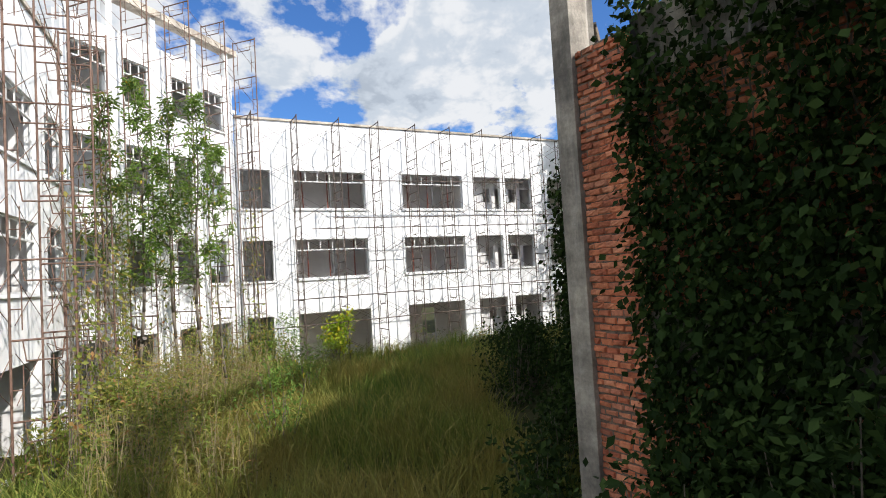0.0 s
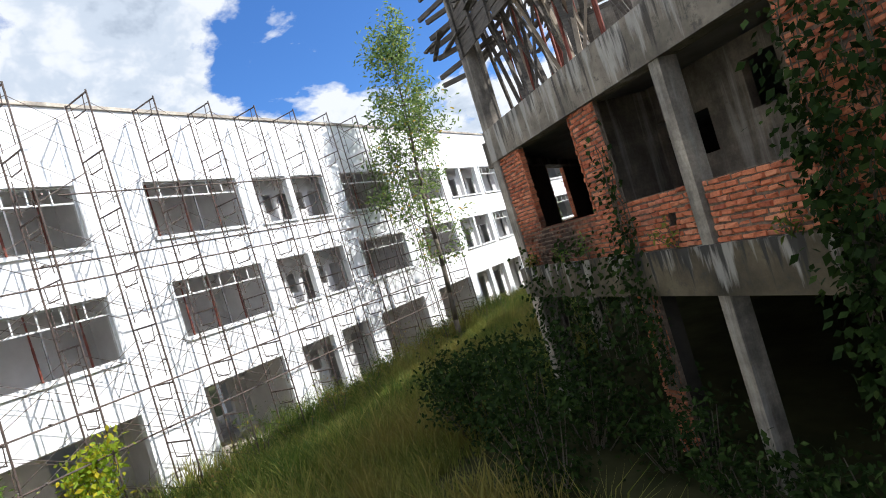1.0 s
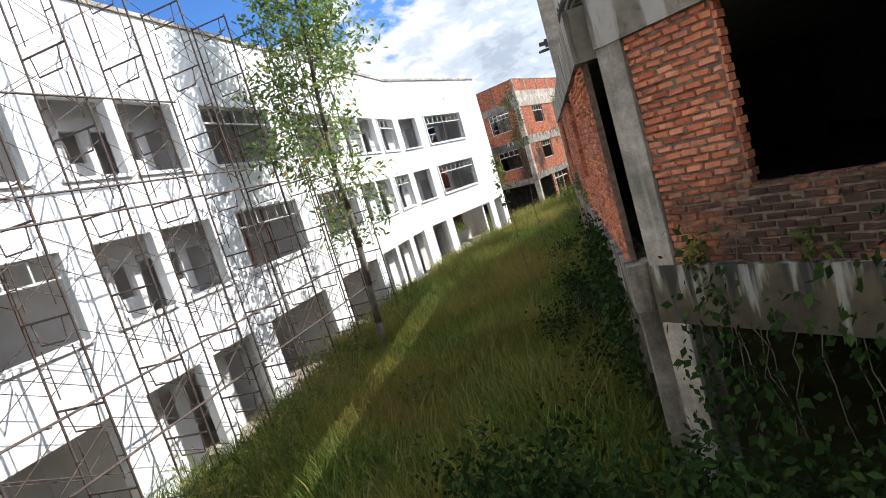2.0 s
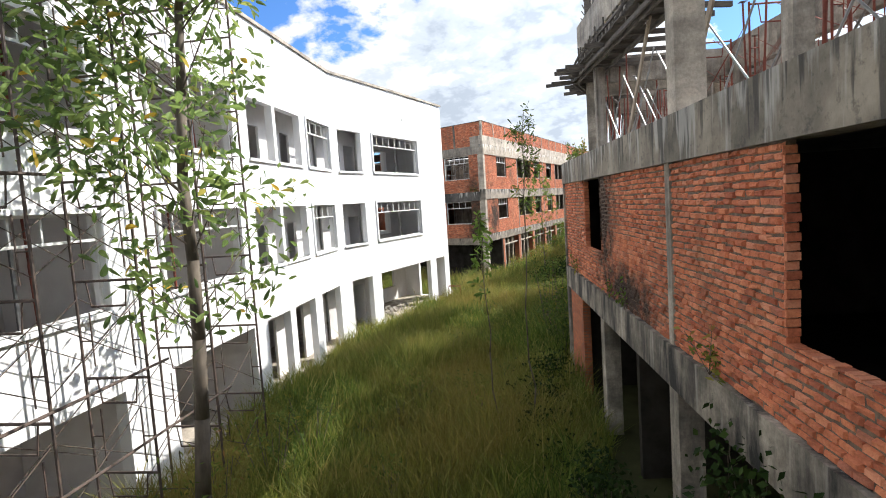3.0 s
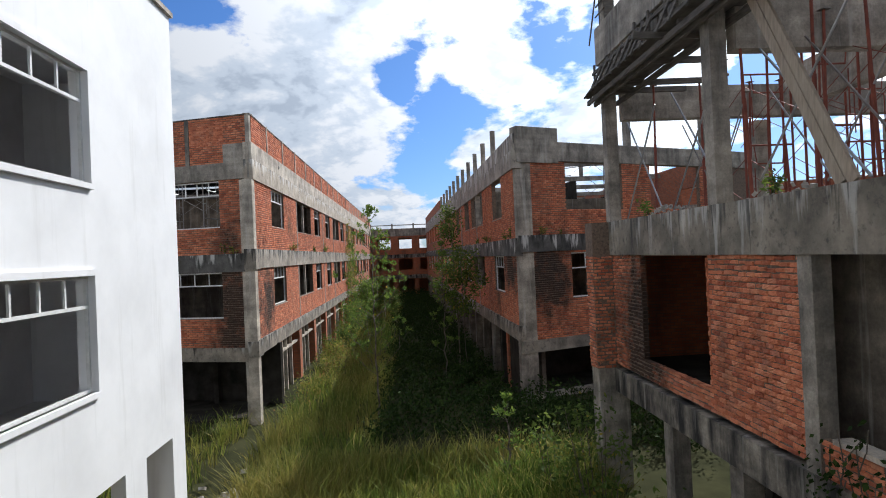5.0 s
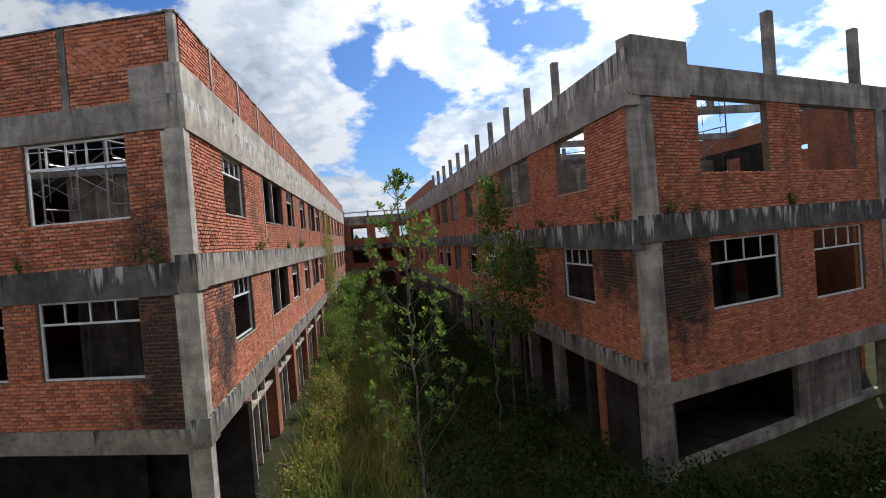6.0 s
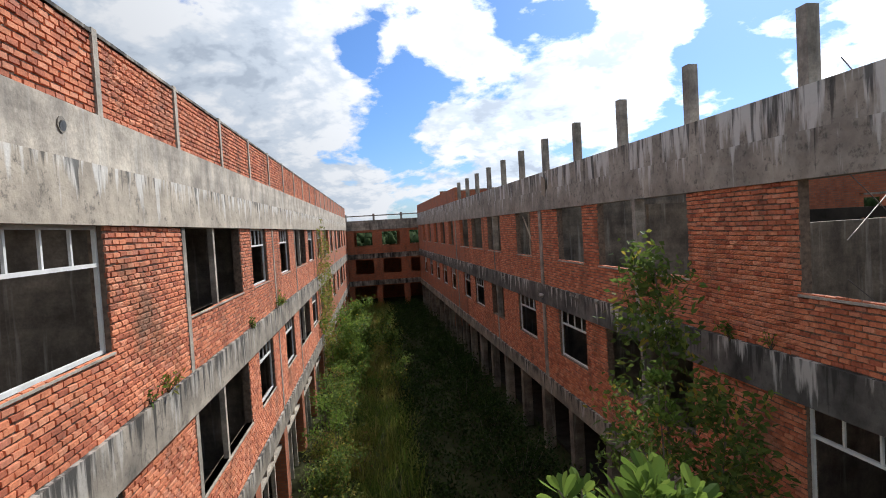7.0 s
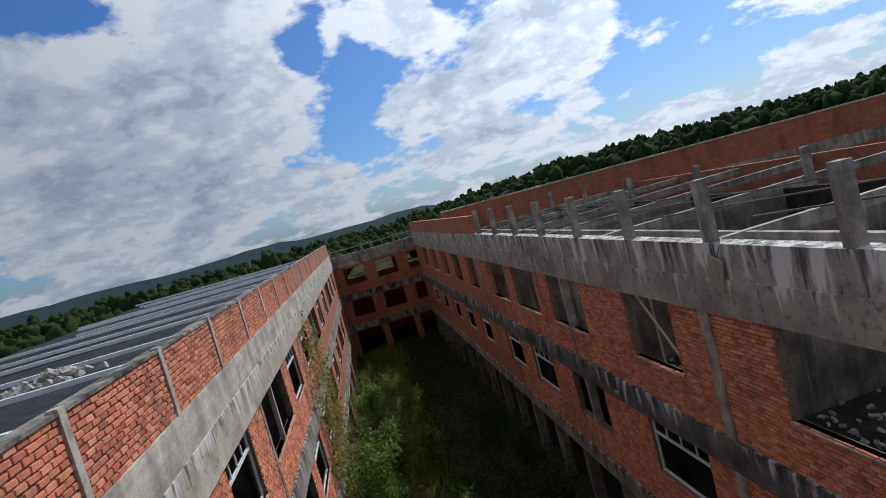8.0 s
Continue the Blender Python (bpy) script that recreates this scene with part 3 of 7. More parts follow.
def lay_all_bricks():
    for fc, wall_ob, single, rest, d, seed, rough in BRICK_JOBS:
        rng = np.random.default_rng(seed + 1)
        if rest:
            part("brickwork", brick_mesh("brickwork", fc, rest, d, rng, rough), None, wall_ob, "", "stuff")
        ang = math.atan2(fc.e.y, fc.e.x)
        flip = fc.e.cross(fc.n).z < 0
        for b in single:
            ob = new("brick", BRICKS[int(rng.integers(0, 8))])
            ob.parent = wall_ob
            p = fc.at((b[0] + b[1]) / 2, d - 0.006 + rough * rng.normal(0, 0.008), (b[2] + b[3]) / 2 + rng.normal(0, 0.003))
            ob.matrix_basis = Matrix.Translation(p) @ Euler((rough * rng.normal(0, 0.03), rough * rng.normal(0, 0.014), ang + rough * rng.normal(0, 0.012) + (math.pi if flip else 0))).to_matrix().to_4x4()


def window_unit(fc, u0, u1, z0, z1, d, parent, lights=4, centre=True, mat=None, tr=0.55, bar=0.05):
    """A steel window: frame, transom, transom bars and a centre bar, no glass left."""
    mat = mat or WHITEMETAL
    w = bar
    mb = MB()
    for a, b, c, e in ((u0, u0 + w, z0, z1), (u1 - w, u1, z0, z1), (u0 + w, u1 - w, z1 - w, z1), (u0 + w, u1 - w, z0, z0 + w)):
        fc.box(mb, a, b, d - 0.05, d, c, e)
    fr = part("window_frame", mb, mat, parent)
    mb = fc.box(MB(), u0 + w, u1 - w, d - 0.055, d + 0.01, z1 - tr - w, z1 - tr)
    part("transom", mb, mat, fr)
    for k in range(1, lights):
        c = u0 + (u1 - u0) * k / lights
        part("mullion", fc.box(MB(), c - 0.02, c + 0.02, d - 0.045, d - 0.01, z1 - tr, z1 - w), mat, fr)
    if centre:
        c = (u0 + u1) / 2
        part("mullion", fc.box(MB(), c - 0.025, c + 0.025, d - 0.05, d - 0.012, z0 + w, z1 - tr - w), ALU, fr, "dark grey centre bar")
    return fr


def poly_slab(pts, z0, z1):
    mb = MB()
    n = len(pts)
    mb.v = [(x, y, z0) for x, y in pts] + [(x, y, z1) for x, y in pts]
    mb.f = [tuple(reversed(range(n))), tuple(range(n, 2 * n))]
    for k in range(n):
        m = (k + 1) % n
        mb.f.append((k, m, n + m, n + k))
    return mb


# ---------------------------------------------------------------- ground
def build_ground():
    mb = MB()
    xs = [-4000, -900, -200, -60] + [-40 + 2 * k for k in range(40)] + [60, 200, 900, 4000]
    ys = [-4000, -900, -200, -60] + [-24 + 2.5 * k for k in range(56)] + [160, 300, 900, 4000]
    for y in ys:
        for x in xs:
            near = -36 < x < 36 and -22 < y < 110
            z = (noise.noise(Vector((x * 0.16, y * 0.16, 1.3))) * 0.16 - 0.04) if near else -0.05
            mb.v.append((x, y, z))
    w = len(xs)
    for j in range(len(ys) - 1):
        for i in range(w - 1):
            mb.f.append((j * w + i, j * w + i + 1, (j + 1) * w + i + 1, (j + 1) * w + i))
    g = part("ground", mb, SOIL, None, "", "structure", True)
    tagged(g, "dark soil overgrown with tall grass", "ground", "", "structure")


build_ground()


# ---------------------------------------------------------------- white building
WA = Face((-3.70, -13.85), (-14.68, 20.25))
WB = Face((-14.68, 20.25), (-14.80, 31.85))
Z3, Z2 = (7.72, 9.57), (4.33, 6.22)
A_WIN = [(0.15, 1.5, "plain"), (2.58, 6.19, "big"), (8.25, 11.92, "big"), (12.72, 14.5, "plain"), (14.85, 16.75, "plain"), (17.9, 21.6, "big"),
         (23.4, 27.0, "big"), (28.02, 29.85, "plain"), (30.07, 32.2, "plain"), (32.83, 35.43, "mid")]
B_WIN = [(0.44, 2.33, "plain"), (3.35, 8.12, "wide")]
A_GND = [(0.2, 1.4), (2.6, 6.2), (8.3, 11.7), (12.7, 14.55), (15.1, 17.0), (17.95, 21.8), (23.4, 27.3), (28.2, 29.95), (30.4, 32.35), (33.1, 35.4)]
B_GND = [(0.75, 2.5), (3.33, 8.95), (9.75, 10.95)]


def white_building():
    b = thing("white_building", "long three-storey white-painted building with glassless window openings", "building")
    for fc, wins, gnd in ((WA, A_WIN, A_GND), (WB, B_WIN, B_GND)):
        holes = [(a, c, *z) for a, c, _ in wins for z in (Z3, Z2)] + [(a, c, -0.3, 2.66) for a, c in gnd]
        part("wall", fc.wall(MB(), 0, fc.len, -0.3, 11.95, -0.26, 0, holes), WHITE, b)
        part("coping", fc.box(MB(), -0.02, fc.len + 0.06, -0.34, 0.07, 11.95, 12.06), PALE, b, "grey concrete coping")
        for a, c, kind in wins:
            for z0, z1 in (Z3, Z2):
                mb = MB()
                fc.box(mb, a - 0.06, c + 0.06, -0.12, 0.07, z0 - 0.09, z0)
                if kind != "plain":
                    for r in ((a - 0.10, a, z0, z1 + 0.1), (c, c + 0.10, z0, z1 + 0.1), (a, c, z1, z1 + 0.10)):
                        fc.box(mb, r[0], r[1], -0.02, 0.055, r[2], r[3])
                part("window_sill", mb, WHITE, b, "raised white plaster surround and sill")
                if kind in ("big", "wide"):
                    window_unit(fc, a, c, z0, z1, -0.06, b, 8 if kind == "wide" else 6, True, None, 0.48)
                elif kind == "mid":
                    window_unit(fc, a, c, z0, z1, -0.06, b, 4, False, None, 0.48)
    # floors, corridor wall, back wall, cross walls
    back = 8.5
    outer = [WA.at(0, -0.3, 0), WA.at(WA.len, -0.3, 0), WB.at(WB.len, -0.05, 0)]
    inner = [WB.at(WB.len, -back, 0), WA.at(WA.len, -back, 0), WA.at(0, -back, 0)]
    pts = [(p.x, p.y) for p in outer + inner]
    for z0, z1 in ((3.28, 3.45), (6.72, 6.9), (10.5, 10.7)):
        part("floor_slab", poly_slab(pts, z0, z1), INNER, b)
    part("floor_slab", poly_slab(pts, -0.3, 0.06), PALE, b, "pale concrete ground floor")
    for fc, wins in ((WA, A_WIN), (WB, B_WIN)):
        h = []
        for a, c, kind in wins:
            for f in (0.06, 3.45, 6.9):
                if kind == "wide":
                    h.append((a - 0.3, c + 2.0, f + 0.85, f + 2.5))
                elif kind == "big" and f < 1:
                    h.append((a + 2.3, a + 3.2, f, f + 2.15))
        part("corridor_wall", fc.wall(MB(), 0, fc.len, 0.06, 10.5, -3.4, -3.22, h), INNER, b)
        h = [(a, c, f + 0.85, f + 2.5) for a, c, kind in wins if kind == "wide" for f in (3.45, 6.9)] + [(a, c, 0.06, 2.6) for a, c, _ in wins]
        part("back_wall", fc.wall(MB(), 0, fc.len, 0.06, 11.5, -8.5, -8.26, h), WHITE, b)
    for fc, us in ((WA, (2.1, 7.2, 12.3, 17.6, 22.5, 27.6)), (WB, (3.24,))):
        for u in us:
            for f0, f1 in ((0.06, 3.28), (3.45, 6.72), (6.9, 10.5)):
                part("cross_wall", fc.box(MB(), u - 0.08, u + 0.08, -3.2, -0.28, f0, f1), INNER, b)
    # lobbies behind the plain windows: a partition with a high light and a doorway
    for fc, u0, u1, lobbies in ((WA, 12.39, 17.51, ((12.72, 1.95), (14.85, 1.65))), (WA, 27.69, 35.8, ((28.02, 1.75), (30.07, 2.3))), (WB, 0.02, 3.15, ((0.44, 1.7),))):
        for f0, f1 in ((0.06, 3.28), (3.45, 6.72), (6.9, 10.5)):
            h = []
            for a, q in lobbies:
                h += [(a + q, a + q + 0.85, f0, f0 + 2.15), (a + q - 0.85, a + q - 0.35, f0 + 1.35, f0 + 2.15)]
            part("partition", fc.wall(MB(), u0, u1, f0, f1, -1.0, -0.9, h), INNER, b)
    h = [(1.2, 2.2, 0.06, 2.3), (4.2, 7.4, 0.06, 2.6), (4.5, 7.2, 4.4, 6.2), (4.5, 7.2, 7.8, 9.6)]
    end = Face((WB.at(WB.len, 0, 0).x, WB.at(WB.len, 0, 0).y), (WB.at(WB.len, -8.5, 0).x, WB.at(WB.len, -8.5, 0).y), -1)
    part("end_wall", end.wall(MB(), 0.262, 8.24, -0.3, 11.95, -0.24, 0, h), WHITE, b)
    part("vent_hole", WB.box(MB(), 6.55, 6.66, -0.05, 0.004, 10.55, 10.68), ALU, b, "small dark pipe hole")
    return b


white_building()

# four-storey stair tower that meets it at an angle, and the three-storey wing beyond
TW = Face((-3.55, -13.95), (3.36, -17.86), -1)
WW = Face((3.36, -17.86), (15.2, -15.48), -1)
Z4 = (11.1, 12.75)


def white_tower():
    b = thing("white_tower", "four-storey white stair tower wrapped in rusty scaffolding", "building")
    wins = [(0.5, 1.65), (2.35, 3.4), (4.5, 5.6), (6.25, 7.75)]
    holes = [(a, c, *z) for a, c in wins for z in (Z4, Z3, Z2, (0.0, 2.6))]
    part("wall", TW.wall(MB(), -0.1, TW.len, -0.3, 13.65, -0.28, 0, holes), WHITE, b)
    for u in (0.05, 2.0, 4.1, 6.0, 7.6):
        part("roof_post", TW.box(MB(), u, u + 0.24, -0.27, -0.02, 13.65, 14.85), WHITE, b)
    part("roof_beam", TW.box(MB(), -0.4, TW.len, -0.4, 0.12, 14.85, 15.12), PALE, b, "grey concrete eaves beam")
    part("eaves_slab", TW.box(MB(), -0.75, -0.102, -2.4, -0.3, 12.3, 12.44), WHITE, b)
    for a, c in wins:
        for z0, z1 in (Z4, Z3, Z2):
            part("window_sill", TW.box(MB(), a - 0.05, c + 0.05, -0.1, 0.07, z0 - 0.08, z0), WHITE, b)
            window_unit(TW, a, c, z0, z1, -0.08, b, 3, False, None, 0.5, 0.04)
    pts = [TW.at(-0.1, -0.3, 0), TW.at(TW.len, -0.3, 0), TW.at(TW.len, -8, 0), TW.at(-0.1, -8, 0)]
    for z in (-0.25, 3.3, 6.75, 10.3, 13.4):
        part("floor_slab", poly_slab([(p.x, p.y) for p in pts], z, z + 0.16), INNER, b)
    part("back_wall", TW.wall(MB(), -0.1, TW.len, -0.1, 13.4, -8.2, -8.0, [(a, c, *z) for a, c in wins for z in (Z4, Z3, Z2)]), WHITE, b)
    for u in (1.98, 3.95, 5.9):
        part("cross_wall", TW.box(MB(), u - 0.08, u + 0.08, -3.1, -0.3, 0, 13.4), INNER, b)
    doors = [(a + 0.15, a + 0.85, z, z + 2.0) for a, c in wins for z in (3.46, 6.91, 10.46)]
    part("corridor_wall", TW.wall(MB(), 0, TW.len, 0, 13.4, -3.3, -3.1, doors), INNER, b)
    for u, out in ((-0.1, 0.02), (TW.len, 0.22)):
        side = Face((TW.at(u, 0, 0).x, TW.at(u, 0, 0).y), (TW.at(u, -8.2, 0).x, TW.at(u, -8.2, 0).y))
        part("side_wall", side.wall(MB(), 0.29, 8.2, 10.75, 13.65, out - 0.27, out, []), WHITE, b)


white_tower()


def white_wing():
    b = thing("white_wing", "three-storey white wing behind rusty scaffolding and tall weeds", "building")
    wins = [(0.2, 2.0), (2.85, 6.5), (7.4, 11.0)]
    holes = [(a, c, *z) for a, c in wins for z in (Z3, Z2, (0.0, 2.6))]
    part("wall", WW.wall(MB(), 0.02, WW.len, -0.3, 11.95, -0.26, 0, holes), WHITE, b)
    part("coping", WW.box(MB(), 0.05, WW.len, -0.34, 0.07, 11.95, 12.06), PALE, b, "grey concrete coping")
    for a, c in wins:
        for z0, z1 in (Z3, Z2):
            part("window_sill", WW.box(MB(), a - 0.06, c + 0.06, -0.12, 0.07, z0 - 0.09, z0), WHITE, b)
            window_unit(WW, a, c, z0, z1, -0.07, b, 3 if c - a < 3 else 6, c - a > 3, None, 0.48)
    pts = [WW.at(0.3, -0.27, 0), WW.at(WW.len, -0.27, 0), WW.at(WW.len, -7, 0), WW.at(2.5, -7, 0)]
    for z in (-0.25, 3.3, 6.75, 10.3):
        part("floor_slab", poly_slab([(p.x, p.y) for p in pts], z, z + 0.16), INNER, b)
    part("corridor_wall", WW.wall(MB(), 1.2, WW.len, 0, 10.3, -3.4, -3.2, [(a + 0.3, a + 1.2, z, z + 2.1) for a, c in wins for z in (0, 3.46, 6.91)]), INNER, b)
    part("back_wall", WW.wall(MB(), 2.5, WW.len, -0.2, 11.5, -7.2, -7.0, [(a, c, *z) for a, c in wins for z in (Z3, Z2)]), WHITE, b)
    for u in (2.4, 6.95):
        part("cross_wall", WW.box(MB(), u - 0.08, u + 0.08, -3.2, -0.28, 0, 10.3), INNER, b)
    part("end_wall", WW.box(MB(), WW.len - 0.25, WW.len - 0.002, -7.0, -0.27, -0.2, 11.95), WHITE, b)


white_wing()


# ---------------------------------------------------------------- brick building with metal roof
LF = Face((-15.7, 41.3), (-15.7, 107.0))
LE = Face((-15.7, 41.3), (-27.2, 44.75), -1)
L_WIN = [(3.02, 5.5, 1), (8.67, 12.95, 2), (14.25, 16.47, 1), (19.0, 21.2, 1), (22.95, 26.6, 2), (27.8, 30.2, 1), (32.4, 34.6, 1), (36.6, 40.4, 2),
         (41.8, 44.0, 1), (46.4, 48.6, 1), (50.4, 54.2, 2), (55.6, 57.8, 1), (60.0, 62.2, 1)]
LE_WIN = [(1.5, 4.2), (5.15, 7.75), (8.7, 11.2)]


def brick_building():
    b = thing("brick_building", "three-storey unplastered red brick building with concrete bands", "building")
    zones = [(3.25, 6.08), (6.85, 9.62)]
    holes = [(a, c, 7.9, 9.62) for a, c, _ in L_WIN] + [(a, c, 4.35, 6.08) for a, c, _ in L_WIN]
    near = 34.0
    for k, (z0, z1) in enumerate(zones):
        w = part("wall", LF.wall(MB(), 0.12, near, z0, z1, -0.22, -0.026, holes), MORTAR, b)
        bricks_on(LF, w, [(0.30, near, z0, z1)], holes, (5.5, 8.6, 7.0, 9.4) if k else None, 11 + k, rough=0.35)
        part("wall", LF.wall(MB(), near, LF.len, z0, z1, -0.22, 0, holes), FARBRICK, b)
    # parapet
    w = part("parapet", LF.box(MB(), 0.1, near, -0.2, -0.026, 11.1, 12.2), MORTAR, b)
    bricks_on(LF, w, [(0.25, near, 11.1, 12.2)], [], (5.9, 10.5, 11.0, 12.3), 14, rough=0.35)
    part("parapet", LF.box(MB(), near, LF.len, -0.2, 0, 11.1, 12.2), FARBRICK, b)
    part("parapet_cap", LF.box(MB(), 0.0, LF.len, -0.24, 0.025, 12.2, 12.25), BAND, b, "dark mossy mortar cap")
    # concrete bands
    part("roof_beam", LF.box(MB(), 0, LF.len, -0.3, 0.06, 9.62, 10.42), LIME, b)
    part("roof_beam", LF.box(MB(), 0, LF.len, -0.3, 0.035, 10.42, 11.1), PALE, b)
    part("floor_band", LF.box(MB(), 0, LF.len, -0.3, 0.06, 6.08, 6.85), BANDRUN, b)
    part("corner_block", LF.box(MB(), -0.17, 0.5, -0.36, 0.082, 6.04, 6.86), BANDRUN, b, "streaked concrete corner of a floor band")
    part("corner_block", LF.box(MB(), -0.17, 0.5, -0.36, 0.082, 2.6, 3.22), BANDLOW, b)
    part("floor_band", LF.box(MB(), 0, LF.len, -0.3, 0.06, 2.65, 3.25), BANDLOW, b)
    for k in range(22):
        u = 2.6 + 3.02 * k
        if u < LF.len:
            part("parapet_post", LF.box(MB(), u - 0.07, u + 0.07, -0.1, 0.03, 11.1, 12.28), PALE, b)
    # corner column and ground-floor columns
    part("corner_column", LF.box(MB(), -0.12, 0.26, -0.35, 0.03, -0.2, 9.62), PALE, b)
    part("corner_column", LE.box(MB(), 0.14, 0.55, -0.3, 0.03, -0.2, 9.62), PALE, b)
    for k in range(14):
        u = 3.75 + 4.6 * k
        part("pier", LF.box(MB(), u - 0.32, u + 0.32, -0.42, 0.0, -0.2, 2.65), FARBRICK, b, "brick-faced pier")
        part("column", LF.box(MB(), u + 0.322, u + 0.6, -0.4, -0.04, -0.2, 2.65), PALE, b)
        for v in (1.75, 2.9):
            part("window_post", LF.box(MB(), u + v - 0.05, u + v + 0.05, -0.25, -0.12, -0.2, 2.65), PALE, b, "thin pale post")
        part("lintel", LF.box(MB(), u + 0.61, u + 4.27, -0.27, -0.1, 2.0, 2.1), PALE, b)
    # thin tie columns in the brickwork
    for u in (8.55, 22.8, 36.4, 17.6, 31.3, 45.0):
        for z0, z1 in zones:
            part("tie_column", LF.box(MB(), u - 0.09, u + 0.09, -0.1, 0.012, z0, z1), CONC, b)
    for a, c, n in L_WIN:
        for j, (z0, z1) in enumerate(((7.9, 9.62), (4.35, 6.08))):
            part("window_sill", LF.box(MB(), a - 0.02, c + 0.02, -0.2, 0.02, z0 - 0.03, z0), PALE, b)
            if n == 1:
                window_unit(LF, a, c, z0, z1, -0.1, b, 4, False, None, 0.5)
            else:
                m = a + (c - a) * 0.45
                part("window_post", LF.box(MB(), m - 0.06, m + 0.06, -0.14, -0.02, z0, z1), PALE, b, "pale concrete post")
    # end face
    eh = [(a, c, 7.77, 9.66) for a, c in LE_WIN] + [(a, c, 4.12, 5.97) for a, c in LE_WIN]
    for k, (z0, z1) in enumerate(((2.95, 5.98), (6.7, 9.68))):
        w = part("wall", LE.wall(MB(), 0.2, LE.len, z0, z1, -0.22, -0.026, eh), MORTAR, b)
        bricks_on(LE, w, [(0.55, LE.len, z0, z1)], eh, None, 17 + k, rough=0.35)
    w = part("parapet", LE.box(MB(), 0.1, LE.len, -0.2, -0.026, 10.35, 12.2), MORTAR, b)
    bricks_on(LE, w, [(1.22, LE.len, 10.35, 12.2), (0.22, 1.22, 11.08, 12.2)], [(2.78, 2.98, 10.3, 12.3)], None, 19, rough=0.35)
    part("parapet_cap", LE.box(MB(), 0, LE.len, -0.22, 0.025, 12.2, 12.24), BAND, b)
    part("tie_column", LE.box(MB(), 2.79, 2.97, -0.1, 0.012, 10.35, 12.2), CONC, b)
    part("tie_column", LE.box(MB(), 0.02, 0.2, -0.1, 0.012, 11.08, 12.2), PALE, b)
    part("roof_beam", LE.box(MB(), 0.08, LE.len, -0.3, 0.05, 9.68, 10.35), CONC, b)
    part("beam_block", LE.box(MB(), 0.07, 1.2, -0.3, 0.06, 10.35, 11.08), CONC, b)
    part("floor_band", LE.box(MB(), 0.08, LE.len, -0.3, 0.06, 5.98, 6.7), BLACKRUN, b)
    part("floor_band", LE.box(MB(), 0.08, LE.len, -0.3, 0.06, 2.4, 2.95), BANDLOW, b)
    for a, c in LE_WIN:
        window_unit(LE, a, c, 4.12, 5.97, -0.1, b, 4, False, None, 0.5)
        window_unit(LE, a, c, 7.77, 9.66, -0.1, b, 5, False, None, 0.55)
    part("column", LE.box(MB(), 11.0, 11.4, -0.4, 0.0, -0.2, 2.4), CONC, b)
    # inside
    p = [LF.at(0.3, -0.3, 0), LF.at(LF.len, -0.3, 0), (-27.5, 107.0), (-27.0, 45.0)]
    p = [(q[0], q[1]) for q in p]
    for z0, z1 in ((2.75, 2.95), (6.3, 6.75)):
        part("floor_slab", poly_slab(p, z0, z1), PLASTER, b)
    p = [LF.at(6.6, -0.3, 0), LF.at(LF.len, -0.3, 0), LF.at(LF.len, -11.3, 0), LF.at(6.6, -11.3, 0)]
    part("floor_slab", poly_slab([(q.x, q.y) for q in p], 9.7, 9.9), PLASTER, b)
    part("spine_wall", LF.wall(MB(), 7.0, LF.len, -0.2, 9.7, -6.0, -5.8, [(a + 0.2, a + 1.2, z, z + 2.1) for a, c, _ in L_WIN for z in (2.95, 6.75)]), PLASTER, b)
    part("back_wall", LF.wall(MB(), 3.5, LF.len, -0.2, 10.9, -11.6, -11.4, []), FARBRICK, b)
    for u in (6.9, 13.6, 17.9, 22.0, 27.2, 31.2, 35.6):
        part("cross_wall", LF.box(MB(), u - 0.1, u + 0.1, -5.8, -0.3, -0.2, 9.7), DAMP, b)
    # unseen inner walls and floor, added near-black to keep the ground storey dark
    part("corridor_wall", LF.wall(MB(), 3.2, LF.len, -0.1, 2.75, -2.9, -2.7, [(u, u + 1.0, -0.1, 2.1) for u in (6.0, 13.0, 21.0, 30.0)]), DEEPSHADE, b)
    part("corridor_wall", LE.box(MB(), 0.6, 11.4, -2.9, -2.7, -0.1, 2.7), DEEPSHADE, b)
    part("floor_slab", LF.box(MB(), 0.6, LF.len, -11.3, -0.4, -0.15, 0.08), DEEPSHADE, b)
    # stepped corrugated roof
    for r in range(14):
        y0 = 6.4 + 4.1 * r
        mb = MB()
        nseg = 40
        z = 11.28 + (r % 2) * 0.06
        for k in range(nseg + 1):
            u = y0 + 4.0 * k / nseg
            zz = z + 0.10 * (k / nseg) + 0.03 * math.cos(k * math.pi)
            mb.v.append(tuple(LF.at(u, -0.28, zz)))
            mb.v.append(tuple(LF.at(u, -19.0, zz - 0.2)))
        for k in range(nseg):
            mb.f.append((2 * k, 2 * k + 1, 2 * k + 3, 2 * k + 2))
        part("roof_sheet", mb, SHEET, b)
        part("roof_batten", LF.box(MB(), y0 + 3.9, y0 + 4.06, -18.5 + (r * 3.1) % 5, -0.4 - (r * 1.7) % 2, z + 0.06, z + 0.2), WHITEMETAL, b, "pale edge strip of a roof sheet")
    part("roof_wall", LF.wall(MB(), 0.5, LF.len, 9.9, 11.1, -19.3, -19.05, []), CONC, b)


brick_building()

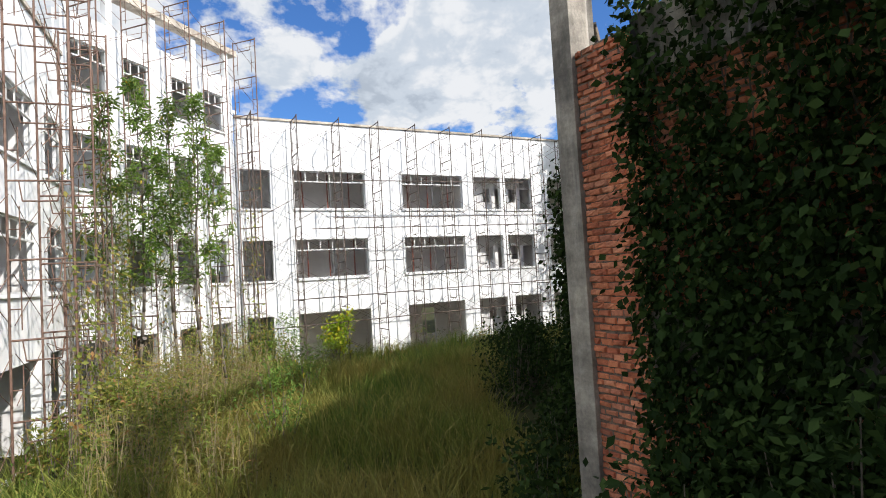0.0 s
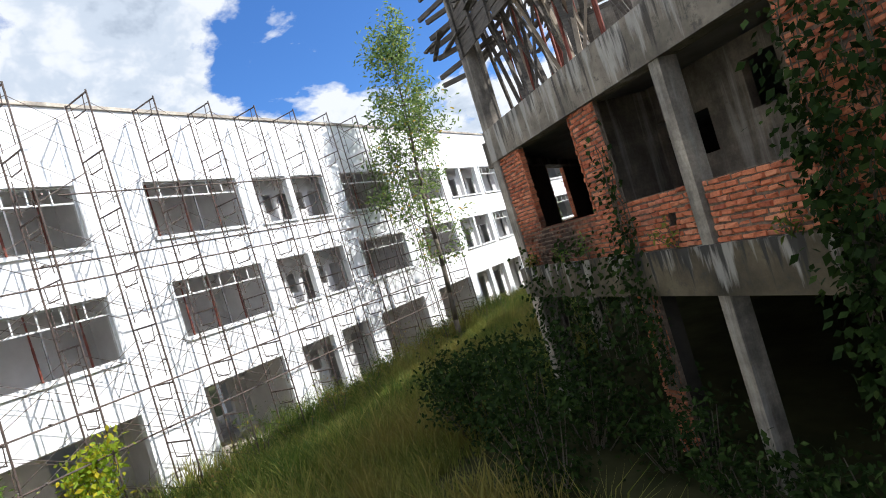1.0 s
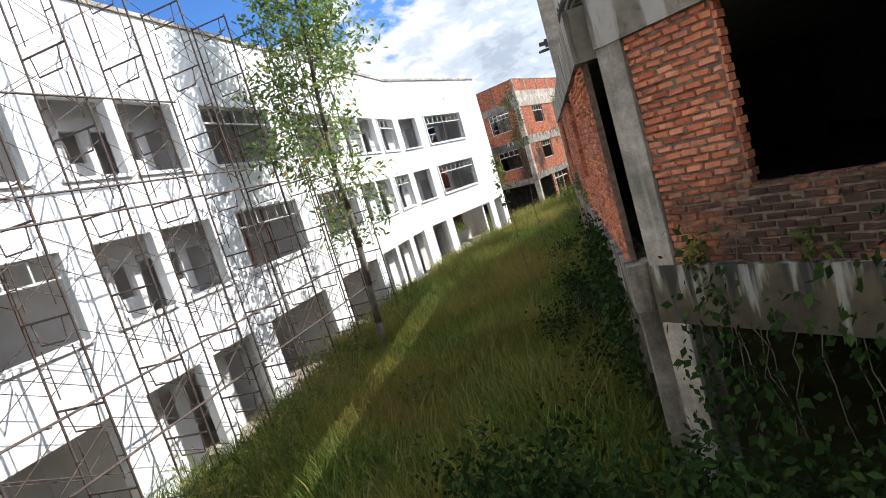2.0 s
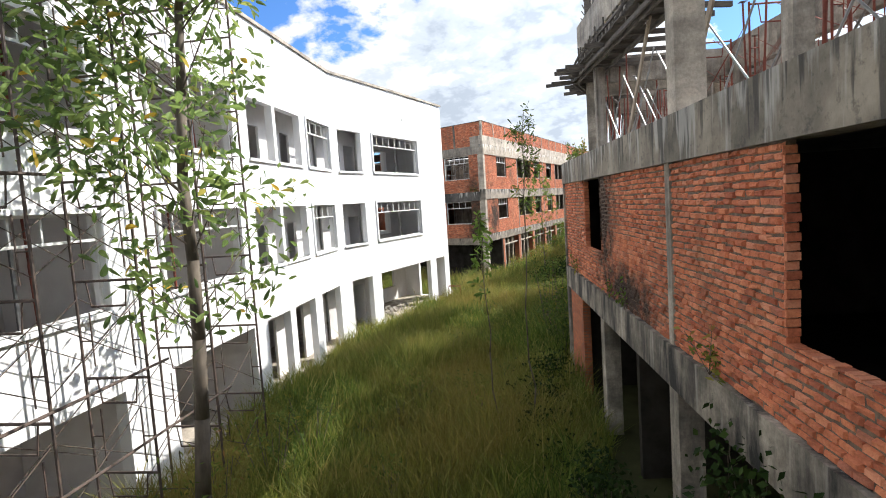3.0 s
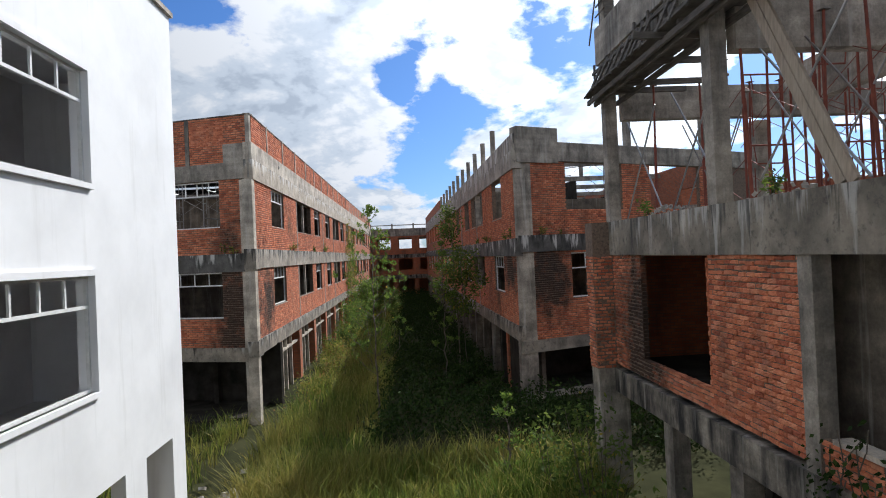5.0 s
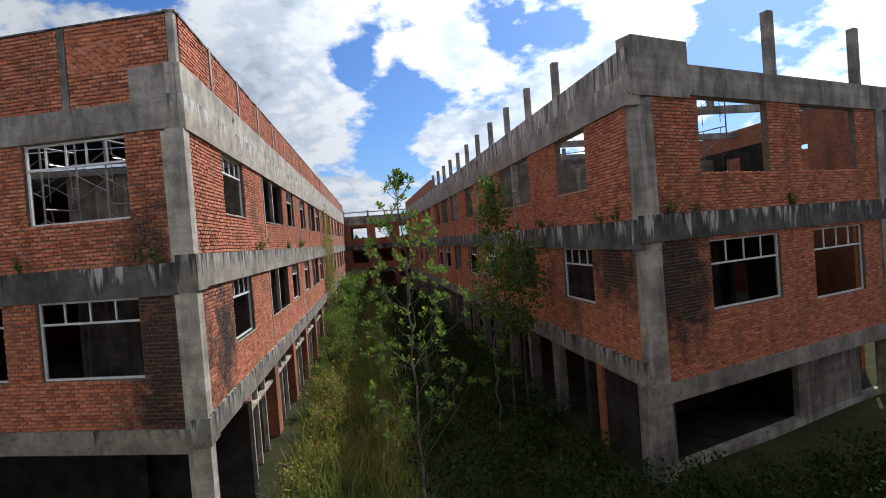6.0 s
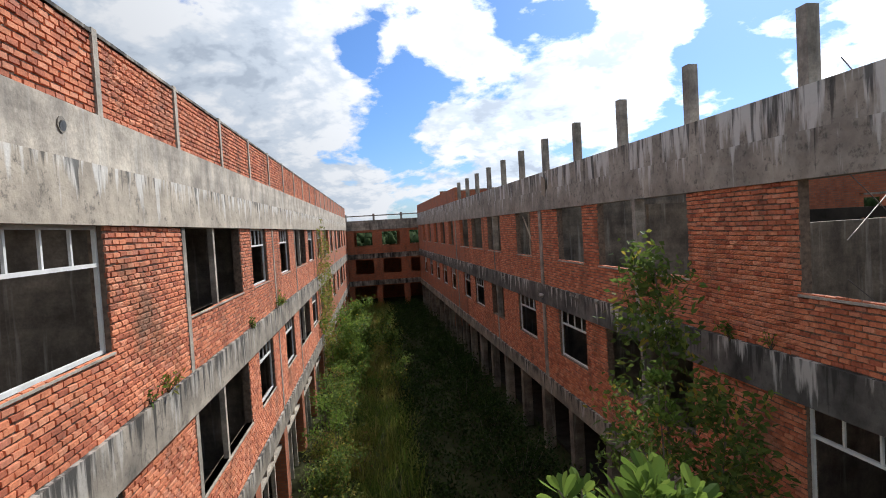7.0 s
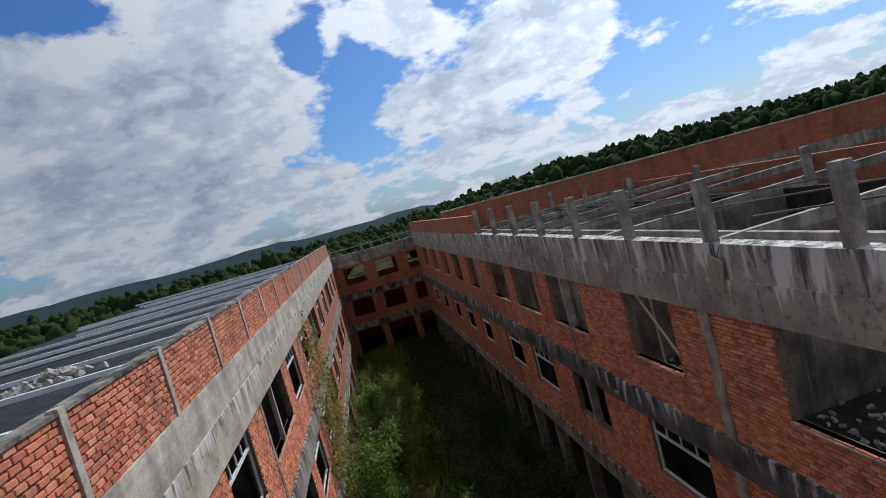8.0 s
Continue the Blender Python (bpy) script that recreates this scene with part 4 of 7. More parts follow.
# ---------------------------------------------------------------- unfinished brick block
RF = Face((-5.2, 42.5), (-6.9, 107.5), -1)
RE = Face((-5.15, 41.7), (8.83, 47.06), 1)
R_WIN3 = [(2.05, 4.55, 0), (7.64, 12.25, 2), (13.4, 15.7, 0), (18.9, 21.1, 0), (24.0, 26.9, 2), (28.4, 31.4, 0), (32.6, 35.6, 0), (38.6, 40.9, 0), (43.0, 45.4, 0), (47.5, 50.0, 0), (52.5, 55.0, 0), (57.5, 60, 0)]
R_WIN2 = [(2.05, 4.55, 1), (7.64, 12.0, 2), (13.5, 16.0, 1), (18.7, 21.3, 1), (24.0, 26.6, 2), (28.6, 31.2, 1), (32.8, 35.2, 1), (38.6, 40.9, 1), (43.0, 45.4, 1), (47.5, 50.0, 1), (52.5, 55, 1), (57.5, 60, 1)]


def unfinished_block():
    b = thing("unfinished_brick_block", "roofless three-storey brick block with bare concrete columns on top", "building")
    holes = [(a, c, 7.9, 9.75) for a, c, _ in R_WIN3] + [(a, c, 4.4, 6.1) for a, c, _ in R_WIN2]
    near = 34.0
    for k, (z0, z1) in enumerate(((3.2, 6.1), (6.85, 9.75))):
        w = part("wall", RF.wall(MB(), -0.6, near, z0, z1, -0.22, -0.026, holes), MORTAR, b)
        bricks_on(RF, w, [(-0.6, near, z0, z1)], holes, (4.6, 7.6, 6.9, 9.4) if k else None, 31 + k, rough=0.35)
        part("wall", RF.wall(MB(), near, RF.len, z0, z1, -0.22, 0, holes), FARBRICK, b)
    part("roof_beam", RF.box(MB(), -0.78, RF.len, -0.35, 0.06, 9.75, 10.5), RUNS, b)
    part("roof_beam", RF.box(MB(), -0.74, RF.len, -0.35, 0.0, 10.5, 11.2), RUNS, b)
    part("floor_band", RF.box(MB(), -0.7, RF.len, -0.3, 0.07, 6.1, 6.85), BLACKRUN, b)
    part("floor_band", RF.box(MB(), -0.7, RF.len, -0.3, 0.07, 2.6, 3.2), BANDLOW, b)
    part("parapet", RF.box(MB(), 37.0, RF.len, -0.3, -0.02, 11.2, 12.2), FARBRICK, b)
    part("pier", RF.box(MB(), 1.95, 2.35, -0.3, -0.02, -0.2, 2.6), FARBRICK, b)
    part("ground_wall", RF.box(MB(), 0.0, 1.95, -0.3, -0.1, -0.2, 2.6), DEEPSHADE, b)
    for k in range(11):
        u = 4.4 + 3.15 * k
        part("starter_column", RF.box(MB(), u - 0.11, u + 0.11, -0.27, -0.05, 11.2, 12.45), CONC, b)
    for u in (17.55, 37.4):
        part("tie_column", RF.box(MB(), u - 0.17, u + 0.17, -0.2, 0.03, 3.2, 9.75), CONC, b)
    for k in range(1, 22):
        u = 3.05 * k
        part("column", RF.box(MB(), u - 0.18, u + 0.18, -0.4, 0.0, -0.2, 2.6), DAMP, b)
    for a, c, n in R_WIN3:
        part("window_sill", RF.box(MB(), a - 0.03, c + 0.03, -0.2, 0.025, 7.86, 7.9), PALE, b)
        if n == 2:
            m = (a + c) / 2
            part("window_post", RF.box(MB(), m - 0.08, m + 0.08, -0.25, 0.022, 6.85, 9.75), CONC, b)
            part("cross_wall", RF.box(MB(), m - 0.08, m + 0.08, -4.6, -0.36, 6.8, 9.6), DAMP, b)
            part("pipe_hole", RF.box(MB(), m - 0.084, m - 0.08, -1.75, -1.6, 8.85, 9.0), DEEPSHADE, b)
            part("pipe_hole", RF.box(MB(), m - 0.084, m - 0.08, -2.3, -2.18, 8.3, 8.42), DEEPSHADE, b)
    for a, c, n in R_WIN2:
        if n == 1:
            window_unit(RF, a, c, 4.4, 6.1, -0.1, b, 4, False, None, 0.5)
        else:
            m = (a + c) / 2
            part("window_post", RF.box(MB(), m - 0.08, m + 0.08, -0.25, 0.022, 3.2, 6.1), CONC, b)
    # end face
    eh = [(2.6, 5.75, 8.0, 10.1), (7.45, 10.7, 8.0, 10.1), (2.75, 6.0, 4.2, 6.15), (7.8, 10.8, 3.9, 6.15)]
    for k, (z0, z1) in enumerate(((2.55, 6.25), (6.95, 10.1))):
        w = part("wall", RE.wall(MB(), 0.79, RE.len, z0, z1, -0.22, -0.026, eh), MORTAR, b)
        bricks_on(RE, w, [(0.79, 12.3, z0, z1)], eh, None, 35 + k, rough=0.35)
    part("roof_beam", RE.box(MB(), 0.1, RE.len, -0.35, 0.05, 10.1, 10.92), CONC, b)
    part("beam_block", RE.box(MB(), 0.12, 2.2, -0.4, 0.09, 10.0, 11.5), CONC, b)
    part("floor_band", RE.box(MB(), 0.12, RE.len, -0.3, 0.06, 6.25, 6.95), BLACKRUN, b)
    part("floor_band", RE.box(MB(), 0.1, RE.len, -0.3, 0.06, 2.05, 2.55), BANDLOW, b)
    c0, c1 = RE.at(0.78, 0.04, 0), RE.at(0.78, -0.45, 0)
    part("corner_column", poly_slab([(-5.16, 41.84), (c0.x, c0.y), (c1.x, c1.y), (-5.16, 42.3)], -0.2, 10.0), CONC, b)
    part("column", RE.box(MB(), 11.95, 12.45, -0.4, 0.05, -0.2, 10.1), CONC, b)
    for u in (6.3, 11.2):
        part("starter_column", RE.box(MB(), u - 0.13, u + 0.13, -0.3, -0.04, 10.92, 12.9), CONC, b)
    window_unit(RE, 2.75, 6.0, 4.2, 6.15, -0.1, b, 4, False, None, 0.65)
    window_unit(RE, 7.8, 10.8, 3.9, 6.15, -0.1, b, 4, False, None, 0.65)
    part("plinth", RE.box(MB(), 0.85, 11.9, -0.48, -0.25, -0.2, 0.22), CONC, b)
    part("ground_wall", RE.box(MB(), 6.9, 10.6, -0.46, -0.26, 0.22, 2.05), DAMP, b)
    # inside: slabs, cross walls, spine wall, inner ring beam
    p = [RE.at(0.4, -0.3, 0), RE.at(12.5, -0.3, 0), RF.at(RF.len, -13, 0), RF.at(RF.len, -0.3, 0)]
    p = [(q.x, q.y) for q in p]
    # this slab's shade is put into its near-black colour
    part("floor_slab", poly_slab(p, 6.5, 6.8), DEEPSHADE, b)
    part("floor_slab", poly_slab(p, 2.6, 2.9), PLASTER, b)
    # unseen floor and inner wall, added near-black so the void stays dark
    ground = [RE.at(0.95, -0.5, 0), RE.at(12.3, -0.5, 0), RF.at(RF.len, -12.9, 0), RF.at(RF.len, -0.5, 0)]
    part("floor_slab", poly_slab([(q.x, q.y) for q in ground], -0.15, 0.1), DEEPSHADE, b)
    part("cross_wall", RE.box(MB(), 0.95, 12.3, -3.4, -3.2, 0.1, 2.6), DEEPSHADE, b)
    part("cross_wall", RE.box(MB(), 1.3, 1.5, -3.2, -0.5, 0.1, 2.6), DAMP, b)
    # unseen inner wall, added to cut the light in the ground storey
    part("corridor_wall", RF.wall(MB(), 4.0, RF.len, 0.1, 2.6, -3.0, -2.8, [(u, u + 1.0, 0.1, 2.1) for u in (8.0, 15.0, 22.0, 30.0)]), DEEPSHADE, b)
    # spine wall near-black, the roofless rooms' shade held in its colour
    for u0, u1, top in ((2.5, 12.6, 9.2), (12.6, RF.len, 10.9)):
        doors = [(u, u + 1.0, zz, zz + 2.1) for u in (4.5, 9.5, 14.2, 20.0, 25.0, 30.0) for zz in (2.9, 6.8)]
        part("spine_wall", RF.wall(MB(), u0, u1, -0.2, top, -7.2, -7.0, doors), DEEPSHADE, b)
    part("back_wall", RF.wall(MB(), 6.0, RF.len, -0.2, 11.2, -13.2, -13.0, [(u, u + 2.3, 7.9, 9.7) for u in (8, 14, 20, 26, 32, 40, 46, 52)]), FARBRICK, b)
    for u in (6.1, 12.6, 17.55, 22.8, 27.6, 32.0, 37.2, 42.0, 47.0, 52.0, 57.0):
        part("cross_wall", RF.box(MB(), u - 0.1, u + 0.1, -7.0, -0.36, 2.9, 9.0 if u < 7 else 6.5 if u == 12.6 else 10.8), DAMP, b)
        part("inner_beam", RF.box(MB(), u - 0.08, u + 0.08, -13.0, -0.36, 10.8, 11.1), CONC, b)
    part("inner_beam", RF.box(MB(), 12.8, RF.len, -1.42, -1.28, 10.8, 11.08), CONC, b)
    for k in range(9):
        a = RF.at(4 + 4.2 * k, -6.8, 11.15)
        c = RF.at(9 + 4.2 * k, -1.5, 11.35)
        part("roof_batten", MB().plank(a, c, 0.05, 0.04), WOOD, b, "pale timber laid across the open top")
    for k in range(8):
        u = 6 + 5.2 * k
        part("starter_column", RF.box(MB(), u, u + 0.2, -7.2, -7.0, 10.9, 12.1), CONC, b)


unfinished_block()


# ---------------------------------------------------------------- far cross block and the block behind
def far_block():
    b = thing("far_brick_block", "distant three-storey brick block with dark openings", "building")
    fc = Face((-27, 107.6), (6, 107.6))
    us = [2 + 3.4 * k for k in range(9)]
    holes = [(u, u + 2.2, z, z + 1.75) for u in us for z in (4.1, 7.5)] + [(u - 0.3, u + 2.4, -0.2, 2.6) for u in us]
    part("wall", fc.wall(MB(), 0, fc.len, -0.2, 9.5, -0.3, 0, holes), FARBRICK, b)
    part("roof_beam", fc.box(MB(), -0.1, fc.len, -0.4, 0.06, 9.5, 10.7), CONC, b)
    for z in (2.7, 6.0):
        part("floor_band", fc.box(MB(), 0, fc.len, -0.3, 0.06, z, z + 0.6), BAND, b)
    for k in range(9):
        part("starter_column", fc.box(MB(), 1.0 + 3.4 * k, 1.25 + 3.4 * k, -0.3, -0.05, 10.7, 11.5), CONC, b)
    part("roof_rail", fc.box(MB(), 0, fc.len, -0.25, -0.1, 11.2, 11.33), CONC, b)
    part("back_wall", fc.wall(MB(), 0, fc.len, -0.2, 9.4, -9.2, -9.0, [(u, u + 2.2, 7.4, 9.2) for u in us]), FARBRICK, b)
    for z in (2.8, 6.1, 9.4):
        part("floor_slab", fc.box(MB(), 0, fc.len, -9, -0.3, z, z + 0.2), PLASTER, b)


far_block()


def west_block():
    b = thing("west_brick_block", "low brick block seen through the white building's rear windows", "building")
    fc = Face((-31.0, 36.0), (-31.0, 64.0))
    part("wall", fc.wall(MB(), 0, fc.len, -0.2, 7.9, -0.3, 0, [(2 + 4.0 * k, 4.2 + 4.0 * k, 4.4, 6.2) for k in range(6)]), FARBRICK, b)
    part("roof_beam", fc.box(MB(), -0.1, fc.len, -0.4, 0.06, 7.9, 8.6), CONC, b)
    part("back_wall", fc.box(MB(), 0, fc.len, -8.2, -8.0, -0.2, 7.9), FARBRICK, b)


west_block()


def rear_block():
    b = thing("rear_brick_block", "long brick block with a tall red parapet behind the open roof", "building")
    fc = Face((-6.0, 90.0), (62.0, 66.5))
    part("wall", fc.wall(MB(), 0, fc.len, -0.2, 12.55, -0.3, 0, [(2 + 4.5 * k, 4.2 + 4.5 * k, z, z + 1.8) for k in range(15) for z in (4.4, 7.9)]), FARBRICK, b)
    part("parapet_cap", fc.box(MB(), 0, fc.len, -0.35, 0.05, 12.55, 12.65), PALE, b)
    part("roof_beam", fc.box(MB(), 0, fc.len, -0.3, 0.06, 9.9, 10.7), CONC, b)


rear_block()


# ---------------------------------------------------------------- unfinished frame building beside the path
FA = Face((3.3, -0.45), (15.18, -5.83))
FA2 = Face((15.55, -6.0), (27.4, -1.38))
FBU = Face((-4.23, 22.2), (4.6, 2.0))
FB = Face((-4.19, 18.75), (3.3, -0.45))
FC = Face((-4.12, 18.75), (-4.2, 34.05), -1)


def frame_building():
    b = thing("unfinished_frame_building", "half-built concrete frame with raw brick infill and stained bands", "building")

    def brick_wall(fc, u0, u1, z0, z1, holes, near, seed):
        w = part("wall", fc.wall(MB(), u0, u1, z0, z1, -0.115, -0.026, holes), MORTAR, b)
        bricks_on(fc, w, [(u0, u1, z0, z1)], holes, near, seed)
        for a, c, e, g in holes:
            if c - a > 1:
                g = min(g, z1 - 0.01)
                rng = random.Random(seed)
                for edge, way in ((a, 1), (c, -1)):
                    mb, z, k = MB(), e, 0
                    while z < g - 0.05:
                        w = (0.012, 0.034)[k % 2] + rng.uniform(0, 0.018)
                        u = sorted((edge, edge + way * w))
                        fc.box(mb, u[0], u[1], -0.122 + rng.uniform(-0.012, 0.004), 0.006 + rng.uniform(-0.006, 0.006), z + 0.007, min(z + 0.083, g))
                        z, k = z + 0.09, k + 1
                    part("jamb", mb, BRICK, b, "", "stuff")
                mb, u = MB(), a
                while u < c - 0.06:
                    fc.box(mb, u + 0.006, min(u + 0.1, c), -0.122 + rng.uniform(-0.01, 0.004), 0.01 + rng.uniform(-0.006, 0.006), e, e + 0.014 + rng.uniform(0, 0.012))
                    u += 0.108
                part("window_sill", mb, BRICK, b, "", "stuff")

    # first stretch
    brick_wall(FA, 0.66, 4.9, 3.65, 6.4, [(1.75, 4.05, 4.48, 6.4)], None, 51)
    brick_wall(FA, 4.9, 8.5, 3.65, 4.55, [(6.45, 6.78, 3.6, 4.6), (5.9, 6.08, 3.98, 4.2)], None, 52)
    brick_wall(FA, 8.5, 12.99, 3.65, 6.4, [(9.75, 12.1, 4.68, 6.4)], (8.5, 13.0, 3.6, 6.4), 53)
    brick_wall(FA, 4.5, 5.02, -0.1, 2.9, [], None, 54)
    part("pier", FA.box(MB(), 4.5, 5.02, -0.4, -0.116, -0.1, 2.9), DEEPSHADE, b)
    part("roof_band", FA.box(MB(), 0.3, 13.45, -0.32, 0.07, 6.4, 7.2), TOPRUN, b)
    part("floor_band", FA.box(MB(), 0.3, 13.45, -0.32, 0.07, 2.9, 3.65), OCHRERUN, b)
    part("corner_column", FA.box(MB(), 0.3, 0.66, -0.4, 0.04, -0.2, 10.9), CONC, b)
    part("column", FA.box(MB(), 12.99, 13.44, -0.5, 0.05, -0.2, 9.2), CONC, b)
    part("column", FA.box(MB(), 6.5, 6.72, -0.3, 0.03, -0.2, 6.4), CONC, b)
    part("column", FA.box(MB(), 0.35, 0.7, 0.045, 0.12, -0.2, 2.9), PALE, b)
    part("recess_wall", FA.wall(MB(), 4.2, 8.5, 3.3, 6.5, -1.9, -1.72, [(4.25, 4.68, 3.3, 5.8), (5.02, 5.55, 4.95, 5.7), (6.4, 7.02, 5.38, 6.15)]), DAMP, b)
    for u in (4.1, 8.6):
        part("recess_wall", FA.box(MB(), u - 0.1, u + 0.1, -1.72, -0.21, 3.3, 6.5), DAMP, b)
    # the ivy-grown stretch before it
    brick_wall(FA2, 0.3, 3.0, 3.65, 6.4, [], (0.3, 3.0, 3.6, 6.4), 54)
    brick_wall(FA2, 3.0, FA2.len, 3.65, 6.4, [(4.4, 6.8, 4.5, 6.4)], None, 55)
    part("corner_column", FA2.box(MB(), -0.06, 0.3, -0.4, 0.06, -0.2, 9.2), CONC, b)
    brick_wall(FA2, 0.3, 1.3, 6.4, 7.15, [], None, 63)
    brick_wall(FA2, 0.3, 1.3, 2.9, 3.65, [], None, 64)
    part("roof_band", FA2.box(MB(), 1.3, FA2.len, -0.32, 0.07, 6.4, 7.2), BAND, b)
    part("floor_band", FA2.box(MB(), 1.3, FA2.len, -0.32, 0.07, 2.9, 3.65), BAND, b)
    brick_wall(FA2, 0.3, 3.6, 0.0, 2.9, [], None, 56)
    # second stretch
    bh = [(3.55, 5.6, 4.5, 6.35), (13.7, 15.9, 4.42, 6.35)]
    brick_wall(FB, 0.1, 20.2, 3.6, 6.35, bh, (5.7, 9.3, 3.6, 6.3), 57)
    part("roof_band", FB.box(MB(), 0.05, 20.5, -0.32, 0.07, 6.35, 7.02), TOPRUN, b)
    part("floor_band", FB.box(MB(), 0.05, 20.5, -0.32, 0.07, 2.95, 3.6), BAND, b)
    part("corner_column", FB.box(MB(), -0.04, 0.1, -0.3, 0.05, -0.2, 6.35), CONC, b)
    part("tie_column", FB.box(MB(), 10.4, 10.6, -0.15, 0.02, 3.6, 6.35), CONC, b)
    for u in (5.2, 10.4, 15.4, 19.5):
        part("column", FB.box(MB(), u - 0.2, u + 0.2, -0.4, -0.02, -0.2, 2.95), CONC, b)
    part("pier", FB.box(MB(), 0.3, 2.4, -0.25, -0.03, -0.2, 2.95), FARBRICK, b)
    # third stretch with a recessed bay and a projecting end pier
    ch = [(10.1, 13.0, 3.62, 6.08)]
    brick_wall(FC, 7.7, 14.75, 3.2, 6.1, ch, (7.7, 10.1, 3.3, 6.1), 58)
    brick_wall(FC, 4.55, 7.42, 3.0, 3.62, [], None, 59)
    part("window_sill", FC.box(MB(), 4.55, 7.2, -0.24, 0.03, 3.62, 3.69), PALE, b)
    part("roof_band", FC.box(MB(), -0.05, 15.3, -0.32, 0.07, 6.1, 6.98), TOPRUN, b)
    part("floor_band", FC.box(MB(), -0.05, 15.3, -0.32, 0.07, 2.5, 3.1), BAND, b)
    for u0, u1 in ((-0.05, 0.12), (4.28, 4.55), (7.42, 7.7)):
        part("column", FC.box(MB(), u0, u1, -0.25, 0.03, -0.2, 6.1), CONC, b)
    w = part("end_pier", FC.box(MB(), 14.75, 15.3, -0.3, 0.53, 3.1, 6.98), MORTAR, b)
    bricks_on(Face((-4.73, 33.5), (-4.2, 33.5)), w, [(0.0, 0.53, 3.1, 6.1)], [], None, 60, 0.014)
    bricks_on(Face((-4.733, 33.5), (-4.736, 34.05), -1), w, [(0.0, 0.55, 3.1, 6.1)], [], None, 62, 0.014)
    part("end_pier", FC.box(MB(), 14.75, 15.3, -0.3, 0.5, -0.2, 3.1), CONC, b)
    part("recess_wall", FC.wall(MB(), 0.1, 6.9, 2.9, 6.3, -2.8, -2.65, [(5.5, 6.15, 4.75, 5.55), (1.2, 2.0, 3.3, 5.5)]), DAMP, b)
    part("recess_wall", FC.wall(MB(), 6.0, 8.9, 2.9, 6.3, -0.98, -0.82, [(6.1, 7.2, 3.25, 5.6)]), DAMP, b)
    rc = Face((-4.1, 24.6), (-0.6, 24.55))
    part("recess_wall", rc.wall(MB(), 0.3, 3.4, 2.9, 6.2, -0.15, 0, [(2.35, 2.95, 4.6, 5.6)]), DAMP, b, "stained plaster wall of an open bay")
    for u in (9.5, 12.0):
        part("column", FC.box(MB(), u - 0.2, u + 0.2, -0.4, -0.02, -0.2, 2.5), CONC, b)
    ce = Face((-4.2, 34.05), (5.5, 34.35), 1)
    # built without openings to block light from the rooms behind
    part("end_wall", ce.wall(MB(), 0.3, 9.7, 3.1, 6.1, -0.2, 0.0, []), FARBRICK, b)
    part("roof_band", ce.box(MB(), 0.34, 9.7, -0.3, 0.05, 6.1, 6.98), BAND, b)
    part("floor_band", ce.box(MB(), 0.34, 9.7, -0.3, 0.05, 2.5, 3.1), BAND, b)
    # slabs and unseen rear walls; near-black ones hold interior shade in their colour
    pts = [(27.3, -1.6), (15.18, -5.6), (3.5, -0.3), (-3.95, 18.8), (-3.95, 33.85), (5.5, 34.1), (5.2, 21.0), (10.5, 8.5), (17.0, 4.5), (26.0, 6.5)]
    part("floor_slab", poly_slab(pts, 6.55, 6.95), PLASTER, b)
    part("floor_slab", poly_slab(pts, 2.95, 3.25), DEEPSHADE, b)
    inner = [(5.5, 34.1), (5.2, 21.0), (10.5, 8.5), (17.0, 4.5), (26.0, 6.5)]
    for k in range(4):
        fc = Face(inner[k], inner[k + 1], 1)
        part("rear_wall", fc.wall(MB(), 0, fc.len, -0.2, 6.55, -0.2, 0, []), DEEPSHADE, b)
    # cross walls near-black too, as painted interior shade
    part("cross_wall", FB.box(MB(), 7.4, 7.6, -8, -0.25, -0.2, 6.5), DEEPSHADE, b)
    part("cross_wall", FB.box(MB(), 1.6, 1.8, -7, -0.25, -0.2, 6.5), DEEPSHADE, b)
    part("cross_wall", FC.box(MB(), 8.9, 9.1, -8, -0.25, -0.2, 6.5), DEEPSHADE, b)
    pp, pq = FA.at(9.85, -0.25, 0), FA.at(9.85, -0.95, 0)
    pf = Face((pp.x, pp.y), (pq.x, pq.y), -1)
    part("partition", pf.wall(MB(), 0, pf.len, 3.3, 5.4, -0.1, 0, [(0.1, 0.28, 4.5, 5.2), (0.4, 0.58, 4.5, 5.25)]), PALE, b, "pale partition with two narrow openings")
    part("cross_wall", FA.box(MB(), 9.3, 9.45, -8, -0.25, -0.2, 6.5), DEEPSHADE, b)
    part("cross_wall", FA.box(MB(), 12.9, 13.1, -7, -0.55, -0.2, 6.5), DEEPSHADE, b)
    # open top storey
    TOP, LOW = 12.35, 10.62
    for fc, cols, u0, u1 in ((FC, (4.25, 9.9, 15.05), 3.45, 15.35), (FBU, (2.25, 13.6, 18.6, 21.8), 0.0, 22.0)):
        for u in cols:
            part("column", fc.box(MB(), u - 0.15, u + 0.15, -0.36, -0.05, 6.95, LOW), CONC, b)
            part("starter_column", fc.box(MB(), u - 0.14, u + 0.14, -0.4, -0.12, TOP, TOP + 1.5), CONC, b)
            part("cross_beam", fc.box(MB(), u - 0.15, u + 0.15, -9.0, -0.55, 9.75, LOW), CONC, b)
        part("edge_beam", fc.box(MB(), u0, u1, -0.5, 0.0, 11.35, TOP), CONC, b)
        part("edge_beam", fc.box(MB(), u0, u1, -0.55, -0.08, LOW, 11.35), CONC, b)
        for d in (-4.6, -8.8):
            part("inner_beam", fc.box(MB(), u0 + 1.5, u1 - 1, d - 0.3, d, 9.7, 10.75), CONC, b)
            for u in cols:
                part("column", fc.box(MB(), u - 0.2 + 0.6, u + 0.2 + 0.6, d - 0.4, d, 6.95, 9.75), CONC, b)
